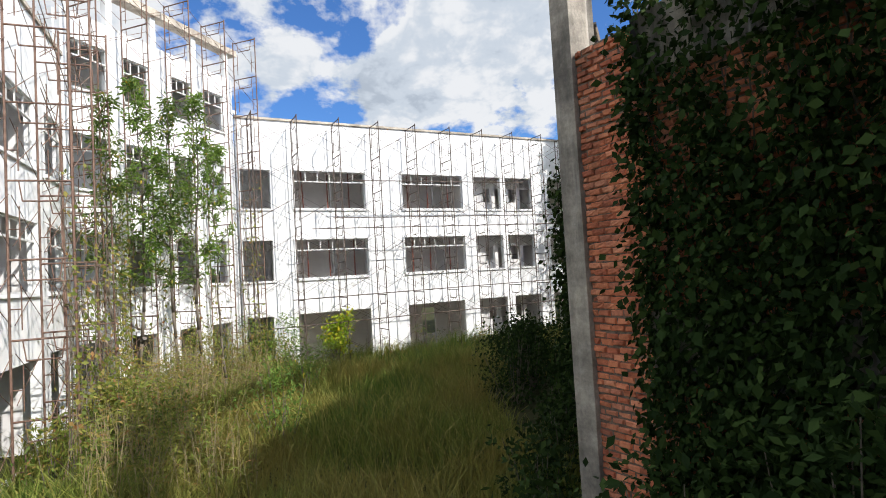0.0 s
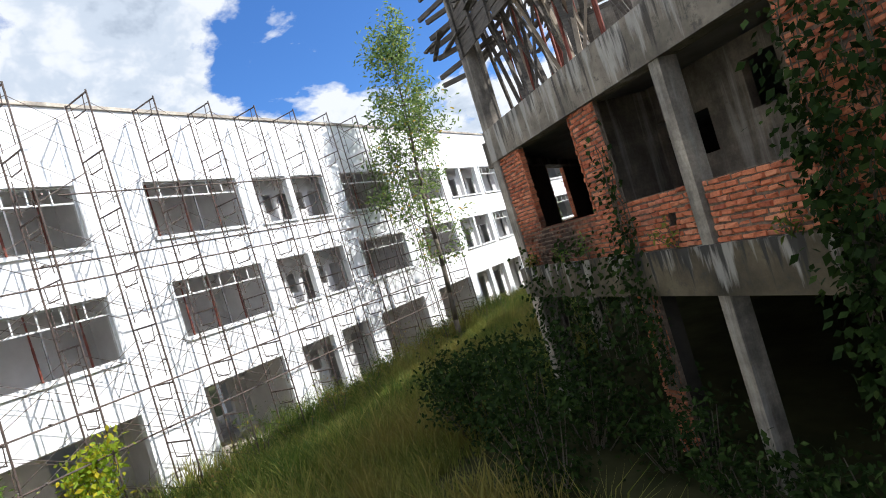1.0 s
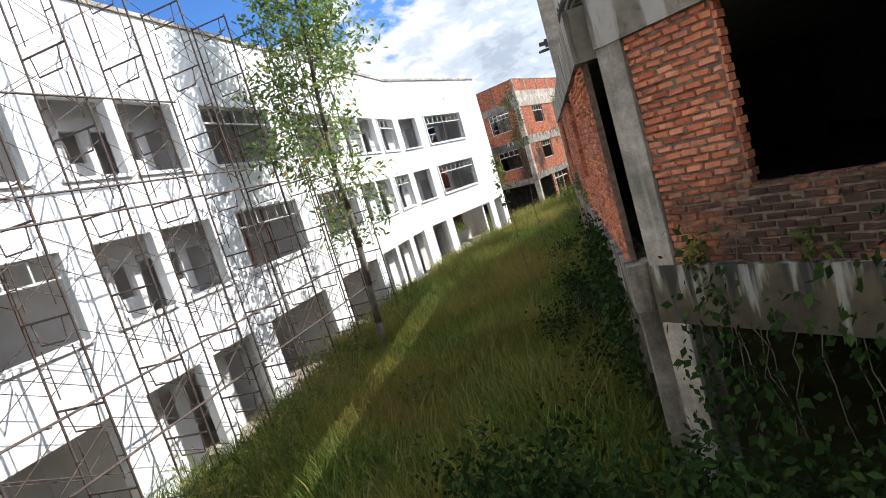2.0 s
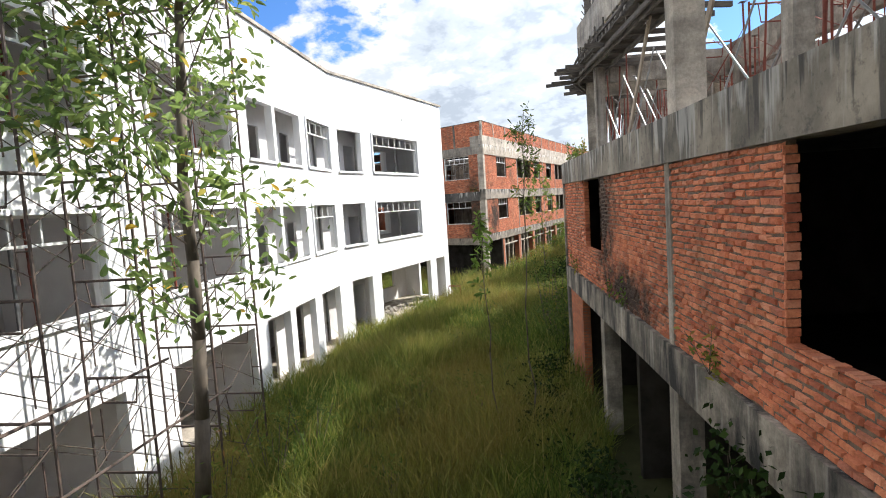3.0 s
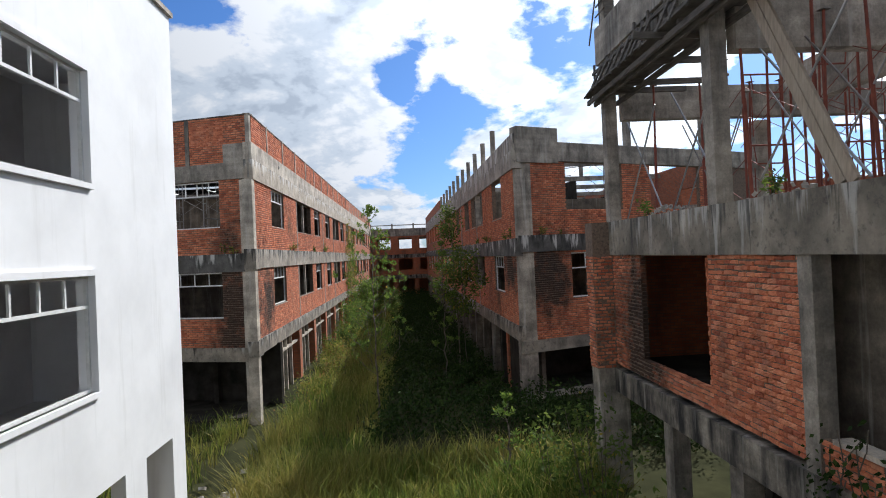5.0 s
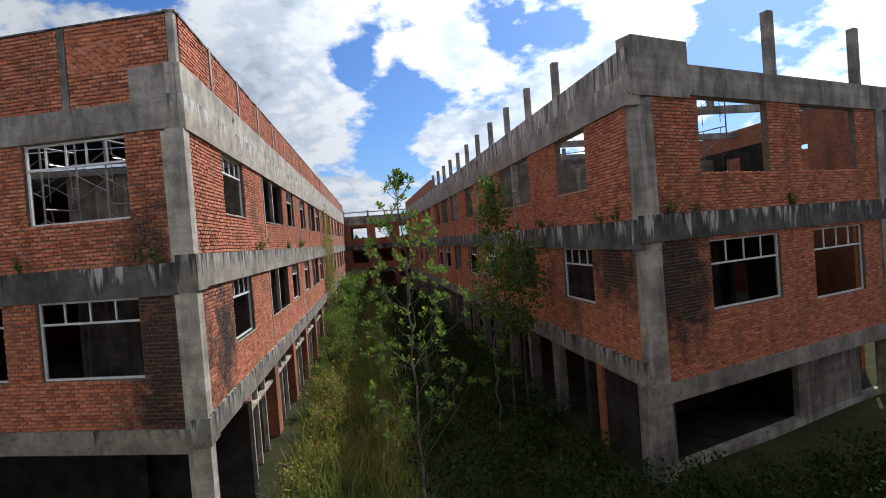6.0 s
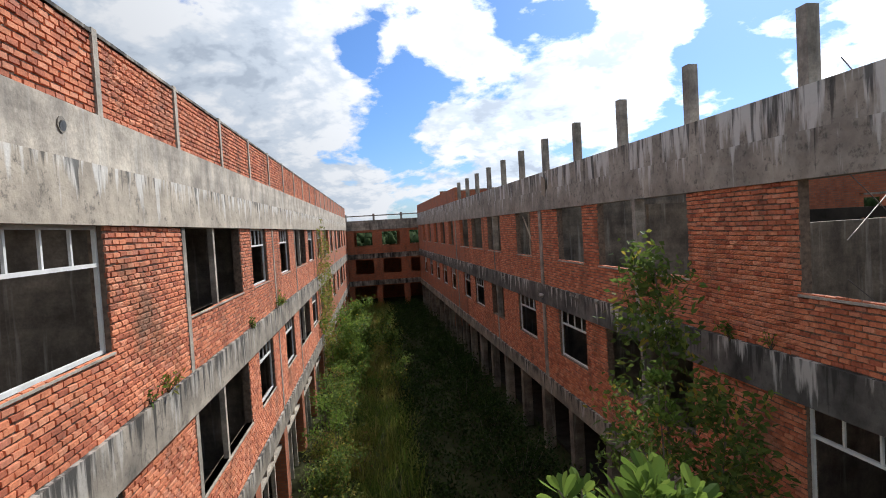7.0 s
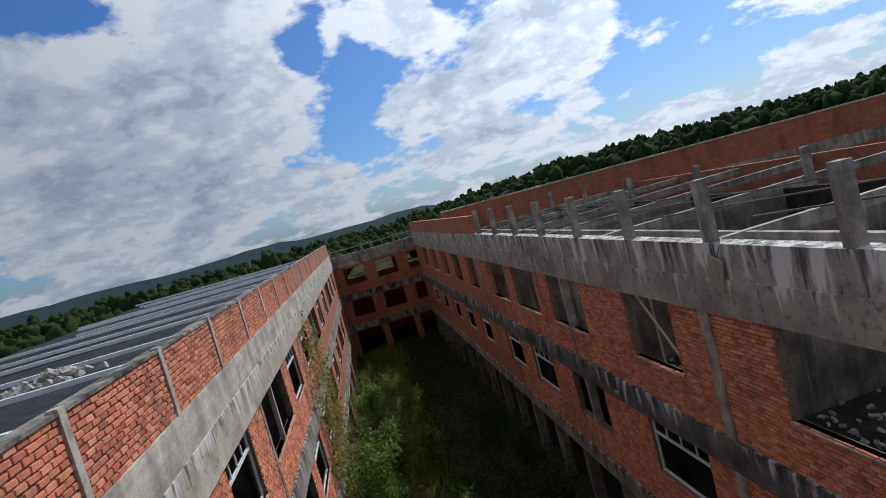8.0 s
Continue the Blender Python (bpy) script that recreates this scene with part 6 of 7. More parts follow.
def climber(fc, u0, u1, z0, z1, n, seed, mat, label, leaf=0.12, depth=0.22, off=0.05):
    """Ivy hanging on a wall, thick in patches."""
    rng = np.random.default_rng(seed)
    t = thing("climbing_plant", label, "climber", "climbers on the walls")
    st = MB()
    cs = []
    for k in range(26 if n < 9000 else 60):
        u, z = rng.uniform(u0, u1), z0
        top = z0 + (z1 - z0) * rng.uniform(0.45, 1.0)
        while z < top:
            nu, nz = min(max(u + rng.normal(0, 0.09), u0), u1), z + rng.uniform(0.2, 0.4)
            st.rod(fc.at(u, off, z), fc.at(nu, off + 0.01, nz), 0.008, 4)
            u, z = nu, nz
            cs.append((u, z))
    part("stem", st, BARK, t, "", "stuff")
    cs = np.array(cs)
    idx = rng.integers(0, len(cs), n)
    q = cs[idx] + rng.normal(0, 0.16, (n, 2))
    q[:, 0] = np.clip(q[:, 0], u0 - 0.1, u1 + 0.3)
    d = off + np.abs(rng.normal(0, depth, n))
    pos = np.array(fc.o) + q[:, :1] * np.array(fc.e) + d[:, None] * np.array(fc.n)
    pos[:, 2] += q[:, 1]
    dirs = unit(np.array(fc.n) * 0.6 + rng.normal(0, 0.6, (n, 3)) + [0, 0, -0.5])
    ln = leaf * rng.uniform(0.5, 1.2, n)
    part("foliage", leaf_mesh("foliage", pos, dirs, ln, ln * 0.7, mat, rng, 0.1), None, t, "", "stuff")


slender_tree(-7.75, 6.25, 16.2, 41, 3.4, 6600, GUM, "tall slender tree with fine grey-green leaves before scaffolding", (0.24, 0.08), 2.8, (0.8, 0.6))
slender_tree(-3.9, 13.1, 8.1, 42, 0.7, 420, LEAF, "thin sapling with a loose head of long leaves", (0.17, 0.03), 5.6)
slender_tree(-4.6, 12.4, 5.6, 43, 0.4, 120, LEAFB, "thin sapling with sparse yellowing leaves", (0.24, 0.07), 3.6)
whorled_tree(-11.08, 40.87, 8.72, 44, 2.2, 11, LEAFB, "young tree with bright rosettes of broad leaves")
slender_tree(-7.2, 47.7, 8.5, 45, 2.1, 3000, LEAF, "dark leafy tree growing close to a brick wall", (0.17, 0.07), 2.2)
slender_tree(-6.9, 46.6, 6.6, 46, 1.6, 1300, LEAF, "dark leafy tree growing close to a brick wall", (0.17, 0.07), 3.0)
whorled_tree(-8.0, 46.7, 7.4, 61, 1.1, 7, LEAFB, "young tree with bright rosettes beside a darker tree", 0.14)
for u, d, h, seed, n, mat in ((3.3, 2.0, 9.6, 47, 1200, LEAFB), (4.6, 1.9, 11.2, 48, 1700, LEAFB), (5.9, 2.2, 10.6, 59, 1700, LEAF), (7.0, 2.0, 10.9, 60, 1700, LEAFB), (8.2, 2.4, 10.2, 49, 1300, LEAF)):
    foot = TW.at(u, d, 0)
    slender_tree(foot.x, foot.y, h, seed, 1.15, n, mat, "thin whippy tree with pale feathery leaves before a white tower", (0.2, 0.055), 4.2 if h > 10 else 5.0)


def reed_clump(x, y, r, h, seed, label):
    """Tall stalks with narrow drooping leaves."""
    rng = np.random.default_rng(seed)
    t = thing("reed_clump", label, "reeds", "reeds below the scaffolding")
    st = MB()
    pos, dirs = [], []
    for k in range(34):
        a, q = rng.random() * 2 * math.pi, r * rng.random() ** 0.6
        foot = np.array([x + q * math.cos(a), y + q * math.sin(a), -0.1])
        top = foot + np.array([rng.normal(0, 0.16), rng.normal(0, 0.16), 1.0]) * h * rng.uniform(0.45, 1.1)
        st.rod(foot, top, 0.009, 4, 0.004)
        for j in range(9):
            f = rng.uniform(0.2, 1.0)
            pos.append(foot + (top - foot) * f)
            b = rng.random() * 2 * math.pi
            dirs.append((math.cos(b), math.sin(b), rng.uniform(0.2, 1.3)))
    part("stalk", st, STALK, t, "", "stuff")
    n = len(pos)
    part("foliage", leaf_mesh("foliage", np.array(pos), np.array(dirs), rng.uniform(0.18, 0.42, n), rng.uniform(0.018, 0.034, n), WEED, rng, 0.35), None, t, "", "stuff")


def all_bushes():
    rng = random.Random(77)
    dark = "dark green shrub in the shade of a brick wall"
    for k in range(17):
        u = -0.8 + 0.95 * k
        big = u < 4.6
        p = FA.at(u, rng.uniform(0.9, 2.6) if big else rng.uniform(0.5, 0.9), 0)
        bush(p.x, p.y, 0.2, rng.uniform(0.8, 1.2) if big else 0.5, rng.uniform(1.3, 2.4) if big else rng.uniform(0.5, 1.3), 100 + k, SHADEIVY, 1500 if big else 420, dark, 0.14)
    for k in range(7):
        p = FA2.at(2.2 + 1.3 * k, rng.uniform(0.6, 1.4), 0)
        bush(p.x, p.y, 0.2, 0.9, rng.uniform(2.0, 3.2), 130 + k, SHADEIVY, 1500, dark, 0.14)
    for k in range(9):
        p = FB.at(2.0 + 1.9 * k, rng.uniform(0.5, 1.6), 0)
        bush(p.x, p.y, 0.1, 0.6, rng.uniform(0.4, 1.1), 150 + k, SHADEIVY, 600, dark, 0.13)
    for k in range(9):
        p, tall = FC.at(3.0 + 2.2 * k, rng.uniform(0.8, 2.4), 0), rng.uniform(1.6, 3.2)
        if k > 5:
            p, tall = FC.at(2.0 * k - 10.0, 0.8, 0), 1.2
        bush(p.x, p.y, 0.1, 0.8, tall, 170 + k, LEAF, 700, "straggly green shrub beside a half-built wall", 0.14)
    for k in range(46):
        y = rng.uniform(-3, 33)
        x = -4.2 - max(0, 18 - y) * -0.33 - rng.uniform(1.0, 6.5)
        bush(x, y, 0.05, rng.uniform(0.3, 0.7), rng.uniform(0.3, 0.9), 460 + k, (LEAF, WEED, LEAF, GRASS)[k % 4], 260, "tangled weeds standing in tall grass", 0.13, "weed_clump", 0.3)
    for k in range(16):
        y = 52 + 2.9 * k
        bush(-14.7 + rng.uniform(-0.2, 0.4), y, 0.1, 0.6, rng.uniform(1.0, 3.0) if k > 2 else 1.2, 190 + k, LEAF if k % 3 else WEED, 900, "leafy green bush along a sunlit brick wall", 0.12)
    for k in range(10):
        bush(-13.6 + rng.uniform(-0.8, 0.4), 43 + 2.2 * k, 0.1, 0.6, rng.uniform(0.5, 1.3), 220 + k, WEED, 500, "low yellow-green weeds beside a brick wall", 0.12)
    for k in range(7):
        bush(-14.2 + rng.uniform(-0.3, 0.4), 58.0 + 3.3 * k, 0.1, 0.8, rng.uniform(1.6, 3.4), 400 + k, LEAFB if k % 2 else LEAF, 1500, "leafy green bush along a sunlit brick wall", 0.13)
    # shrubs added to darken the shaded side, with shade held in leaf colour
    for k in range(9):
        bush(-7.4 + rng.uniform(-0.8, 0.8), 45 + 4.4 * k, 0.1, 0.9, rng.uniform(0.6, 1.6), 420 + k, SHADEIVY, 800, "dark shrub in the shade of a brick block", 0.14)
    for k in range(15):
        x, y = rng.uniform(-5, 9), rng.uniform(-15.5, -10.5)
        if x < -3.2:
            x = max(x, -3.7 - (y + 13.85) * 0.322 + 0.8)
        y = max(y, -13.95 - (x + 3.55) * 0.566 + 1.4)
        bush(x, y, 0.1, 0.85, rng.uniform(0.9, 2.6), 260 + k, LEAFB if k % 4 == 0 else WEED, 900, "tall yellowing weeds below a scaffolded wall", 0.15, "weed_clump", 0.3)
    for k in range(8):
        foot = WW.at(rng.uniform(-0.4, 9.0), rng.uniform(1.2, 3.6), 0)
        bush(foot.x, foot.y, 0.1, 0.7, rng.uniform(0.8, 1.8), 500 + k, (WEED, LEAFB, WEED, GRASS)[k % 4], 700, "tall yellowing weeds below a scaffolded wall", 0.16, "weed_clump", 0.3)
    for k in range(30):
        fc, u = (WW, rng.uniform(-0.4, 9.5)) if k % 2 else (TW, rng.uniform(0.3, 7.8))
        foot = fc.at(u, rng.uniform(1.7, 4.6), 0)
        reed_clump(foot.x, foot.y, rng.uniform(0.5, 1.0), rng.uniform(1.3, 2.9), 560 + k, "tall dry reeds with narrow yellow-green leaves")
    for k, (x, y, r, h) in enumerate(((-14.0, 72.5, 1.3, 4.2), (-13.6, 76.0, 1.2, 3.4), (-14.2, 83.0, 1.2, 3.8))):
        bush(x, y, 0.1, r, h, 530 + k, LEAFB if k % 2 == 0 else LEAF, 3600, "tall leafy bush along a sunlit brick wall", 0.2)
    for k, (x, y) in enumerate(((-11.6, 77.0), (-11.9, 84.5), (-11.2, 70.5))):
        bush(x, y, 0.1, 0.5, 2.4, 540 + k, LEAF, 900, "slim green shrub in a shaded courtyard", 0.17)
    bush(-3.9, -9.6, 0.9, 0.6, 1.6, 300, SUNLEAF, 1000, "bright yellow-green creeper heap at a white wall", 0.2)
    for k in range(15):
        p = WA.at(1.5 + 1.65 * k, 1.8 + rng.random(), 0)
        bush(p.x, p.y, 0.1, 0.6, rng.uniform(0.6, 1.9), 310 + k, LEAF if k % 3 else WEED, 420, "weeds growing through the foot of scaffolding", 0.13, "weed_clump", 0.3)


all_bushes()
whorled_tree(-7.25, 33.2, 3.15, 71, 0.7, 4, LEAFB, "straggly shrub with pointed leaves in tall grass")
climber(FA2, 1.35, 4.8, 0.2, 8.4, 30000, 331, SHADEIVY, "thick dark ivy covering a brick corner", 0.12, 0.2)
climber(FA2, 4.0, 10.0, 0.2, 8.0, 30000, 332, SHADEIVY, "thick dark ivy covering a brick corner", 0.13, 0.35)
climber(FB, 12.5, 19.5, 1.0, 3.5, 2400, 340, SHADEIVY, "dark creeper hanging over a concrete band", 0.12, 0.2)
climber(FA, 8.6, 9.45, 1.2, 6.3, 2300, 333, SHADEIVY, "dark ivy climbing a raw brick pier", 0.13, 0.2)
climber(FA, 4.72, 5.1, 1.2, 6.0, 600, 334, SHADEIVY, "dark ivy climbing a raw brick pier", 0.12, 0.14)
climber(FA, 0.8, 4.4, 1.6, 3.9, 1000, 338, SHADEIVY, "dark creeper hanging over a concrete band", 0.13, 0.25)
climber(FC, 4.6, 8.0, 1.6, 3.9, 700, 339, SHADEIVY, "dark creeper over a low brick wall", 0.1, 0.1)
climber(TW, 0.4, 7.9, 0.1, 9.0, 1500, 341, WEED, "dry creeper hanging in rusty scaffolding", 0.12, 0.2, 1.5)
climber(WW, 0.6, 8.0, 0.1, 7.5, 1300, 342, WEED, "dry creeper hanging in rusty scaffolding", 0.12, 0.2, 1.7)
climber(LF, 30.5, 37.5, 1.0, 10.4, 2600, 337, WEED, "dry creeper hanging on a brick wall", 0.14, 0.2)



def ledge_weed(p, seed, n, size, mat):
    """A small weed rooted on a ledge."""
    rng = np.random.default_rng(seed)
    t = thing("ledge_weed", "small green weed rooted on a stained concrete ledge", "weed", "weeds on the ledges")
    st = MB()
    pos, dirs = [], []
    for k in range(6):
        tip = np.array(p) + rng.normal(0, 0.5, 3) * size * [0.6, 0.6, 0.2] + [0, 0, size * rng.uniform(0.4, 1.0)]
        st.rod(p, tip, 0.008, 4, 0.004)
        for j in range(n // 6):
            f = rng.uniform(0.3, 1.05)
            pos.append(np.array(p) + (tip - np.array(p)) * f + rng.normal(0, 0.03, 3))
            dirs.append(rng.normal(0, 1, 3) + [0, 0, 0.3])
    part("stem", st, BARK, t, "", "stuff")
    ln = 0.11 * rng.uniform(0.6, 1.3, len(pos))
    part("foliage", leaf_mesh("foliage", np.array(pos), unit(np.array(dirs)), ln, ln * 0.42, mat, rng, 0.15), None, t, "", "stuff")


def all_ledge_weeds():
    rng = random.Random(55)
    spots = [FB.at(u, -0.06, 7.02) for u in (1.2, 2.6, 3.1)] + [FC.at(u, -0.06, 6.98) for u in (0.6, 2.0, 5.6, 8.3, 12.5)]
    spots += [FB.at(u, 0.05, 3.6) for u in (2.2, 6.4, 7.8, 12.0)] + [RF.at(u, 0.04, 6.85) for u in (0.2, 1.1, 5.2, 6.3, 9.5)] + [RE.at(u, 0.04, 6.95) for u in (1.2, 2.2, 6.6)]
    spots += [LE.at(u, 0.04, 6.7) for u in (0.9, 1.3, 4.5)] + [FA.at(u, 0.05, 3.65) for u in (1.0, 2.2, 3.4, 6.0, 8.0)] + [LF.at(u, 0.04, 6.85) for u in (6.5, 7.2, 13.4, 17.5, 18.2)]
    for k, p in enumerate(spots):
        ledge_weed(tuple(p), 600 + k, rng.randint(40, 110), rng.uniform(0.25, 0.6), (LEAF, LEAFB, WEED)[k % 3])


all_ledge_weeds()


def grass():
    """Tall grass over the open ground, in tufts."""
    rng = np.random.default_rng(9)
    zone = [((-14.8, -10.9), (36, 106), 30000), ((-14.2, -4.8), (17, 36), 58000), ((-13, -2), (6, 18), 46000), ((-11, 3), (-6, 7), 46000), ((-6, 24), (-17, -5), 80000), ((-30, -16), (30, 41), 9000), ((-14.5, 3), (-14, 3), 12000)]
    P, T, O = [], [], []
    for (x0, x1), (y0, y1), n in zone:
        m = n // 7
        c = np.stack([rng.uniform(x0, x1, m), rng.uniform(y0, y1, m)], 1)
        tuft = rng.integers(0, m, n)
        off = rng.normal(0, 0.085, (n, 2))
        P.append(c[tuft] + off)
        T.append(rng.uniform(0.45, 1.55, m)[tuft])
        O.append(np.arctan2(off[:, 1], off[:, 0]))
    P, T, O = np.concatenate(P), np.concatenate(T), np.concatenate(O)

    def side(fc, q):
        return (q - np.array(fc.o)[:2]) @ np.array(fc.n)[:2]

    keep = np.ones(len(P), bool)
    y = P[:, 1]
    keep &= ~((side(WA, P) < 0.15) & (y < 20.3) & (y > -14))
    keep &= ~((side(WB, P) < 0.15) & (y >= 20.3) & (y < 31.9))
    keep &= ~((side(LF, P) < 0.2) & (y > 41.3))
    keep &= ~((side(RF, P) < 0.3) & (y > 42.0))
    keep &= ~((side(FC, P) < 0.1) & (y > 18.7) & (y < 36.4))
    keep &= ~((side(FB, P) < 0.1) & (y > -0.45) & (y <= 18.7) & (P[:, 0] < 12))
    keep &= ~((side(FA, P) < 0.1) & (P[:, 0] > 3.3) & (P[:, 0] < 15.2))
    keep &= ~((side(FA2, P) < 0.1) & (P[:, 0] >= 15.2))
    keep &= ~((side(TW, P) < 0.1) & (P[:, 0] > -3.6))
    keep &= ~((side(WW, P) < 0.1) & (P[:, 0] > 3.3))
    P, T, O = P[keep], T[keep], O[keep]
    n = len(P)
    patch = np.sin(P[:, 0] * 0.9 + 1.3 * np.sin(P[:, 1] * 0.45)) * np.sin(P[:, 1] * 0.6 + 0.7)
    h = (0.64 + 0.24 * patch) * rng.uniform(0.6, 1.25, n) * T
    a = O + rng.normal(0, 0.5, n)
    lean = rng.uniform(0.15, 0.85, n) * h
    w = rng.uniform(0.007, 0.018, n)
    dx, dy = np.cos(a), np.sin(a)
    b = rng.random(n) * math.pi
    sx, sy = np.cos(b) * w, np.sin(b) * w
    z0 = np.full(n, -0.1)
    v = np.empty((n, 5, 3))
    v[:, 0] = np.stack([P[:, 0] - sx, P[:, 1] - sy, z0], 1)
    v[:, 1] = np.stack([P[:, 0] + sx, P[:, 1] + sy, z0], 1)
    mx, my = P[:, 0] + dx * lean * 0.35, P[:, 1] + dy * lean * 0.35
    v[:, 2] = np.stack([mx + sx * 0.8, my + sy * 0.8, h * 0.62], 1)
    v[:, 3] = np.stack([mx - sx * 0.8, my - sy * 0.8, h * 0.62], 1)
    v[:, 4] = np.stack([P[:, 0] + dx * lean, P[:, 1] + dy * lean, h], 1)
    k = np.arange(n) * 5
    faces = np.stack([k, k + 1, k + 2, k + 3], 1).tolist() + np.stack([k + 3, k + 2, k + 4], 1).tolist()
    me = bpy.data.meshes.new("grass")
    me.from_pydata(v.reshape(-1, 3).tolist(), [], faces)
    me.update()
    me.materials.append(GRASS)
    tagged(new("grass", me), "tall unmown grass, green and straw-coloured", "grass", "", "stuff")


grass()


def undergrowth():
    """Low scrub on the far courtyard's shaded side, coloured near black to deepen shade."""
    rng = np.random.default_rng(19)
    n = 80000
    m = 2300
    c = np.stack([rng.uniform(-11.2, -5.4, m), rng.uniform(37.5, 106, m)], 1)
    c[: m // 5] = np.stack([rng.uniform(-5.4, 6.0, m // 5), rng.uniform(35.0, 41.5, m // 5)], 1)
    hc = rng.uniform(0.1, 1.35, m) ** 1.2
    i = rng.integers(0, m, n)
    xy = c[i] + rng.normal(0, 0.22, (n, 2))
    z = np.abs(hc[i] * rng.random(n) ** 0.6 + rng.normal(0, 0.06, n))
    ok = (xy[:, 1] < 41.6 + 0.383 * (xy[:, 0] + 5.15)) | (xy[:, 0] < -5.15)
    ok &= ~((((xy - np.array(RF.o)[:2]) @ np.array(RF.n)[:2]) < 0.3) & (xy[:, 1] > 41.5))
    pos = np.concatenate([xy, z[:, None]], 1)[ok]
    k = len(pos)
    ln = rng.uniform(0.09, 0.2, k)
    me = leaf_mesh("undergrowth", pos, unit(rng.normal(0, 0.7, (k, 3)) + [0, 0, 0.6]), ln, ln * 0.45, SHADEIVY, rng, 0.1)
    tagged(new("undergrowth", me), "low scrub darkened for a shaded courtyard", "undergrowth", "", "stuff")


undergrowth()


def distance():
    """Woods round the site and low hills."""
    rng = np.random.default_rng(4)
    ico = bmesh.new()
    bmesh.ops.create_icosphere(ico, subdivisions=2, radius=1)
    bv = np.array([v.co[:] for v in ico.verts])
    bf = np.array([[v.index for v in f.verts] for f in ico.faces])
    ico.free()
    V, F, o = [], [], 0
    for k in range(9000):
        a = rng.random() * 2 * math.pi
        d = rng.uniform(150, 420)
        x, y = d * math.cos(a), 45 + d * math.sin(a)
        s = rng.uniform(0.9, 3.2)
        rise = max(0.0, min(1.0, (1.55 - a) / 0.3)) if a < math.pi else 0.0
        hgt = rng.uniform(3, 8) + (d - 150) * 0.012 + rise * (rng.uniform(3, 7) + d * 0.020)
        spike = 1 + (rng.random() < 0.03) * 0.5
        q = bv * (1 + 0.24 * rng.normal(size=(len(bv), 1))) * [s * 0.8, s * 0.8, s * rng.uniform(0.7, 1.3) * spike] + [x, y, hgt * 0.75]
        V.append(q)
        F.append(bf + o)
        o += len(bv)
    me = bpy.data.meshes.new("far_woods")
    me.from_pydata(np.concatenate(V).tolist(), [], np.concatenate(F).tolist())
    me.update()
    me.materials.append(WOODS)
    me.shade_smooth()
    tagged(new("far_woods", me), "dark green woods round the site", "woods", "", "stuff")
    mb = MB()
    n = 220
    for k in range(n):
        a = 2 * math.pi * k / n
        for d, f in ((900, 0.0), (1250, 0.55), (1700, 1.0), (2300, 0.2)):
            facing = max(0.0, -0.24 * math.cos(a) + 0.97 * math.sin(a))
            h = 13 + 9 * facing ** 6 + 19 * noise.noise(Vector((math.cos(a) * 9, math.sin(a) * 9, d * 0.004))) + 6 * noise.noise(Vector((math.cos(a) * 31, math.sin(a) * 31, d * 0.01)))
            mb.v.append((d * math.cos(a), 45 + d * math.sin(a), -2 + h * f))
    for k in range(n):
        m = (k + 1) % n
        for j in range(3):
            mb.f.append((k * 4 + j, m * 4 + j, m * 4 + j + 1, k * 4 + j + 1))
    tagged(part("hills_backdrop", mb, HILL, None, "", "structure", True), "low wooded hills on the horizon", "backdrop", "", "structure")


distance()


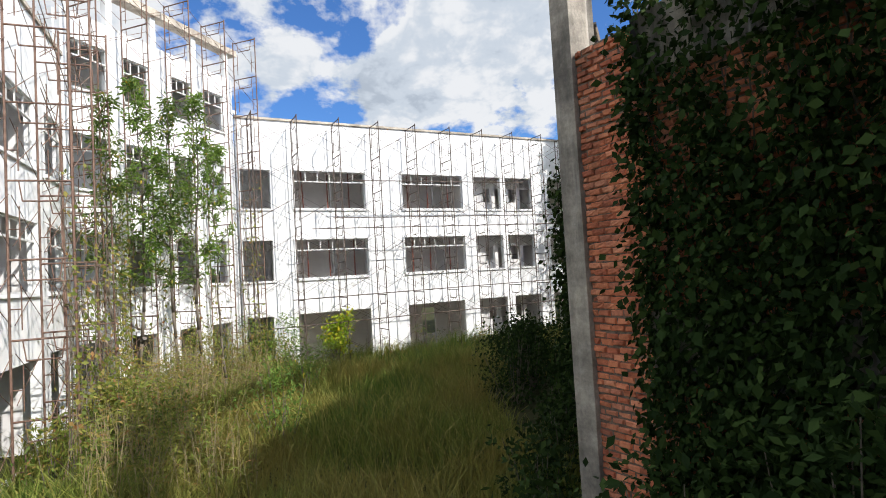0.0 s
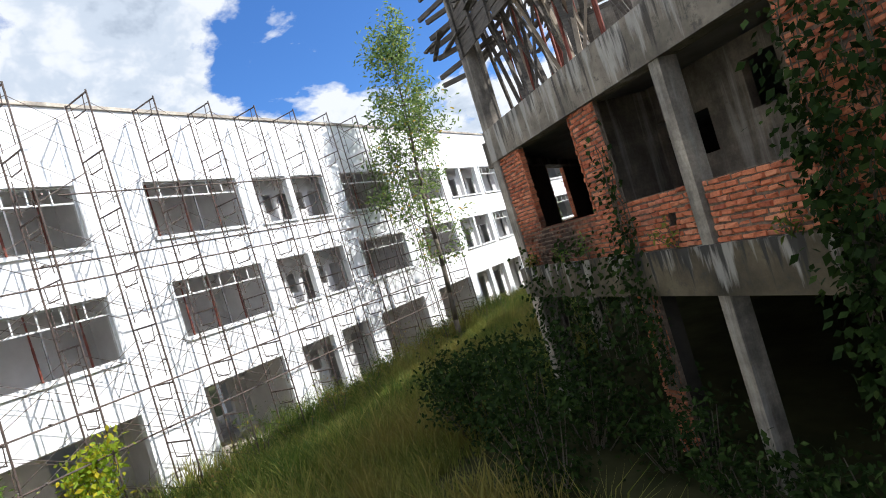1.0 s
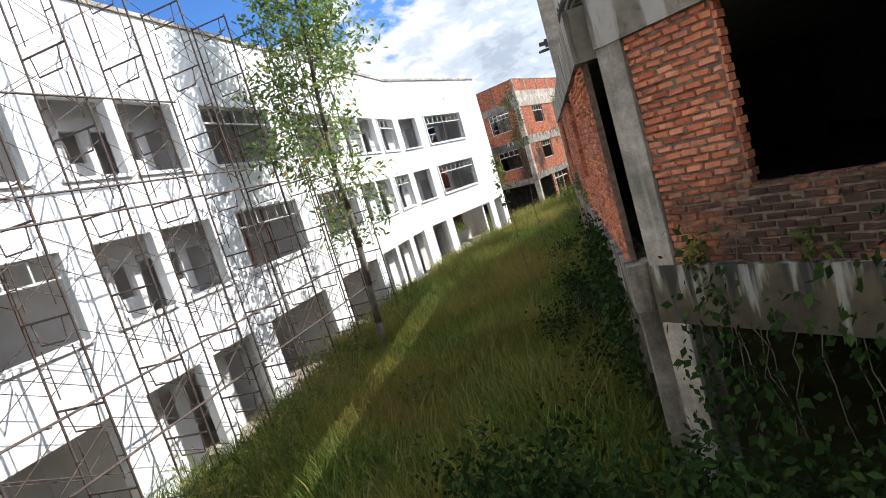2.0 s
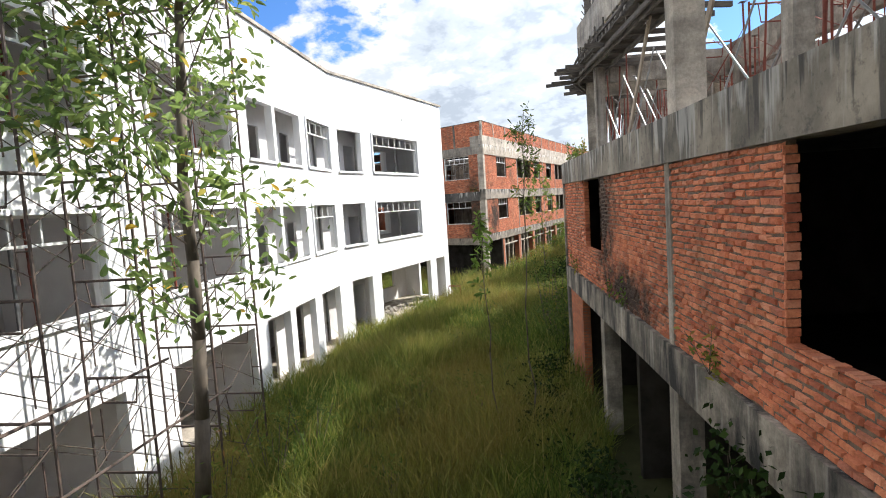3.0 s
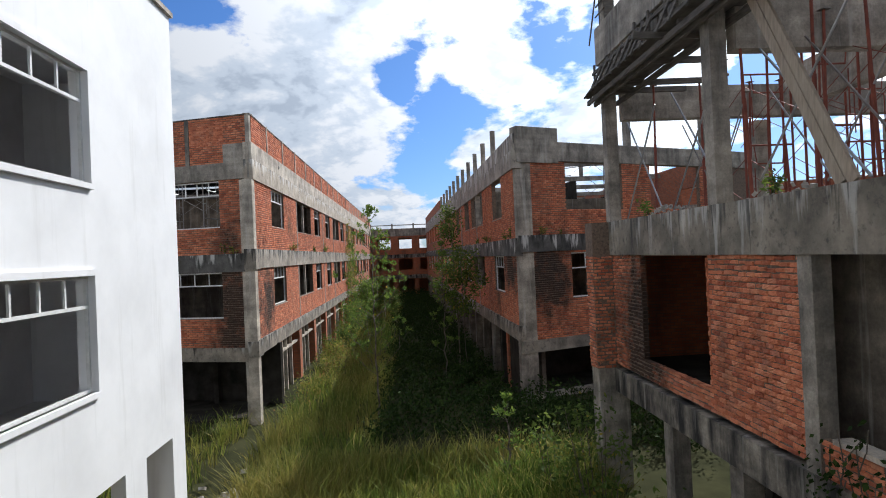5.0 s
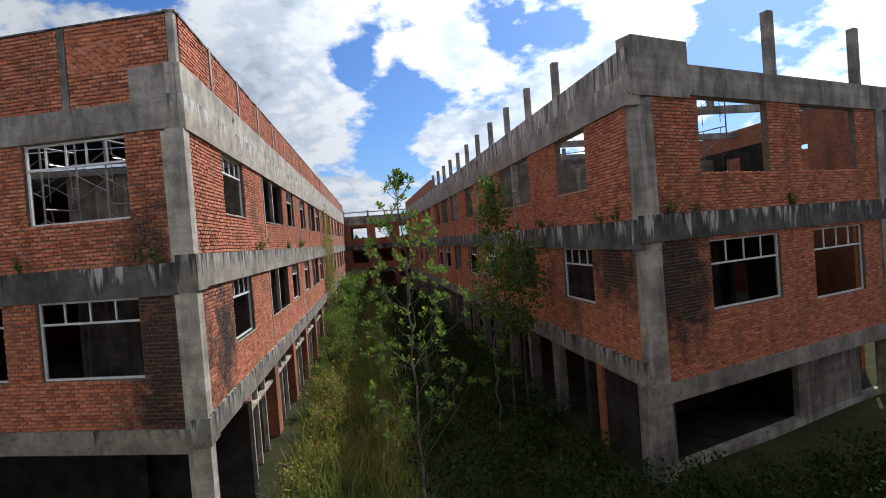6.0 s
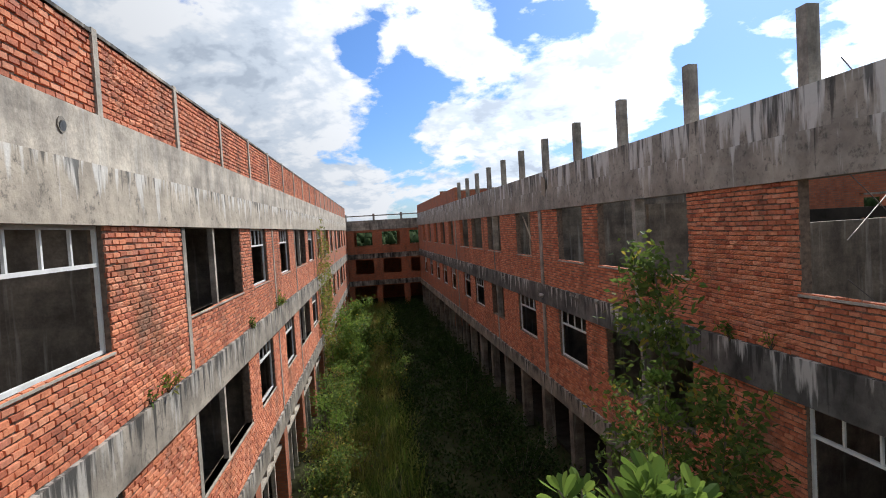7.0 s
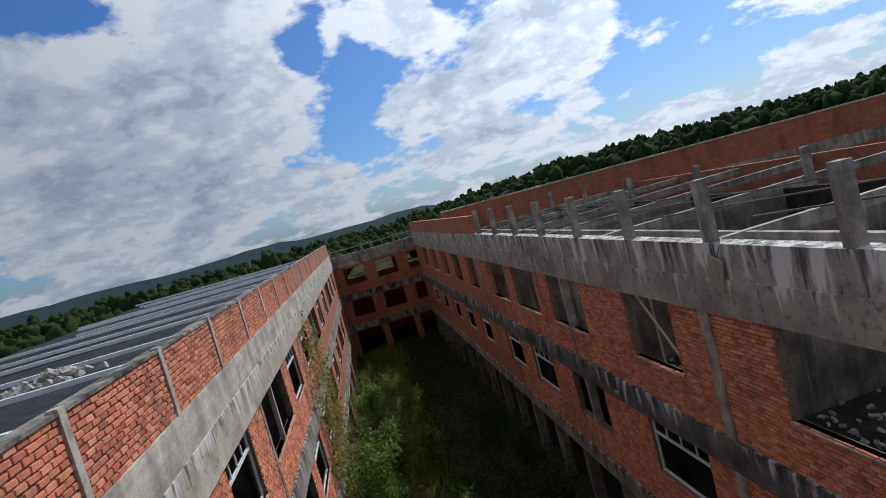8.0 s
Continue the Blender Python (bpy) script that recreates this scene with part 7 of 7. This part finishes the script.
def rubble():
    rng = np.random.default_rng(31)

    def heap(name, label, cx, cy, z, rx, ry, n, size, mat):
        t = thing(name, label, "rubble", "rubble heaps")
        mb = MB()
        for k in range(n):
            x, y = cx + rng.normal(0, rx), cy + rng.normal(0, ry)
            s = size * rng.uniform(0.4, 1.3, 3)
            m = Matrix.Translation((x, y, z + s[2] * 0.3 + max(0, 0.25 * (1 - ((x - cx) / rx) ** 2 - ((y - cy) / ry) ** 2)))) @ Euler(rng.uniform(0, 3, 3)).to_matrix().to_4x4()
            mb.hexa([m @ Vector(p) for p in [(-s[0], -s[1], -s[2]), (s[0], -s[1], -s[2]), (s[0], s[1], -s[2]), (-s[0], s[1], -s[2]), (-s[0], -s[1], s[2]), (s[0], -s[1], s[2]), (s[0], s[1], s[2]), (-s[0], s[1], s[2])]])
        part("rubble_chunk", mb, mat, t, "", "stuff")

    for u in (9.0, 14.2, 19.8):
        p = RF.at(u, -1.9, 0)
        heap("rubble_heap", "heap of broken bricks and mortar on a bare floor", p.x, p.y, 6.8, 0.8, 1.3, 320, 0.06, RUBBLE)
    heap("rubble_heap", "pale heap of sacks and debris on a sheet roof", -21.3, 66.4, 11.32, 0.5, 0.45, 70, 0.11, RUBBLE)
    heap("rubble_heap", "low heap of earth and stones beside a white building", -14.2, 33.0, 0.0, 0.9, 1.3, 120, 0.1, RUBBLE)
    for u in (3.0, 6.0):
        p = WB.at(u, -1.5, 0)
        heap("rubble_heap", "builders' debris on a concrete floor", p.x, p.y, 0.06, 1.0, 0.9, 60, 0.08, RUBBLE)
    for u in (1.5, 5.0, 9.0, 13.0):
        p = FC.at(u, -0.7, 0)
        heap("rubble_heap", "loose timber scraps and grit on a slab edge", p.x, p.y, 6.95, 0.3, 1.2, 60, 0.035, RUBBLE)


rubble()


def site_items():
    # red trestle beside the white corner
    t = thing("steel_trestle", "small rusty red steel frame standing in the grass", "trestle")
    for x, y in ((0, 0), (0.75, 0), (0, 0.5), (0.75, 0.5)):
        part("leg", MB().rod((x, y, 0), (x * 0.92 + 0.03, y * 0.9, 0.95), 0.018, 6), REDSTEEL, t)
    part("top_frame", MB().rod((0.02, 0, 0.95), (0.73, 0, 0.95), 0.018, 6).rod((0.02, 0.45, 0.95), (0.73, 0.45, 0.95), 0.018, 6).rod((0.03, 0, 0.95), (0.03, 0.45, 0.95), 0.018, 6), REDSTEEL, t)
    t.matrix_basis = pose(-14.0, 29.8, 0.0, 0, 0, 25)
    # leaning stick in a window opening and a board in the ground storey
    t = thing("leaning_stick", "pale stick leaning in a window opening", "stick")
    part("stick", MB().plank(RF.at(19.2, -0.35, 7.9), RF.at(20.9, -0.3, 9.6), 0.05, 0.05), WOOD2, t)
    part("upright", MB().plank(RF.at(20.3, -0.4, 6.8), RF.at(20.35, -0.4, 9.7), 0.05, 0.05), WOOD2, t)
    t = thing("hanging_form_panel", "broken plywood panel hanging from a beam", "panel")
    part("panel", MB().plank(RF.at(16.9, 0.03, 10.15), RF.at(16.6, 0.12, 10.95), 0.42, 0.03, tuple(RF.n)), WOOD2, t)
    part("wire", MB().rod(RF.at(16.6, 0.1, 10.9), RF.at(16.6, -0.05, 11.25), 0.01, 4), STEEL, t)
    t = thing("wall_pipe", "short black drain pipe stub in a concrete beam", "pipe")
    part("pipe", MB().rod(LF.at(4.6, -0.05, 10.8), LF.at(4.6, 0.06, 10.78), 0.07, 10), ALU, t)
    part("collar", MB().rod(LF.at(4.6, 0.036, 10.8), LF.at(4.6, 0.05, 10.8), 0.1, 10), CONC, t)


site_items()

# ---------------------------------------------------------------- bricks, laid last
lay_all_bricks()
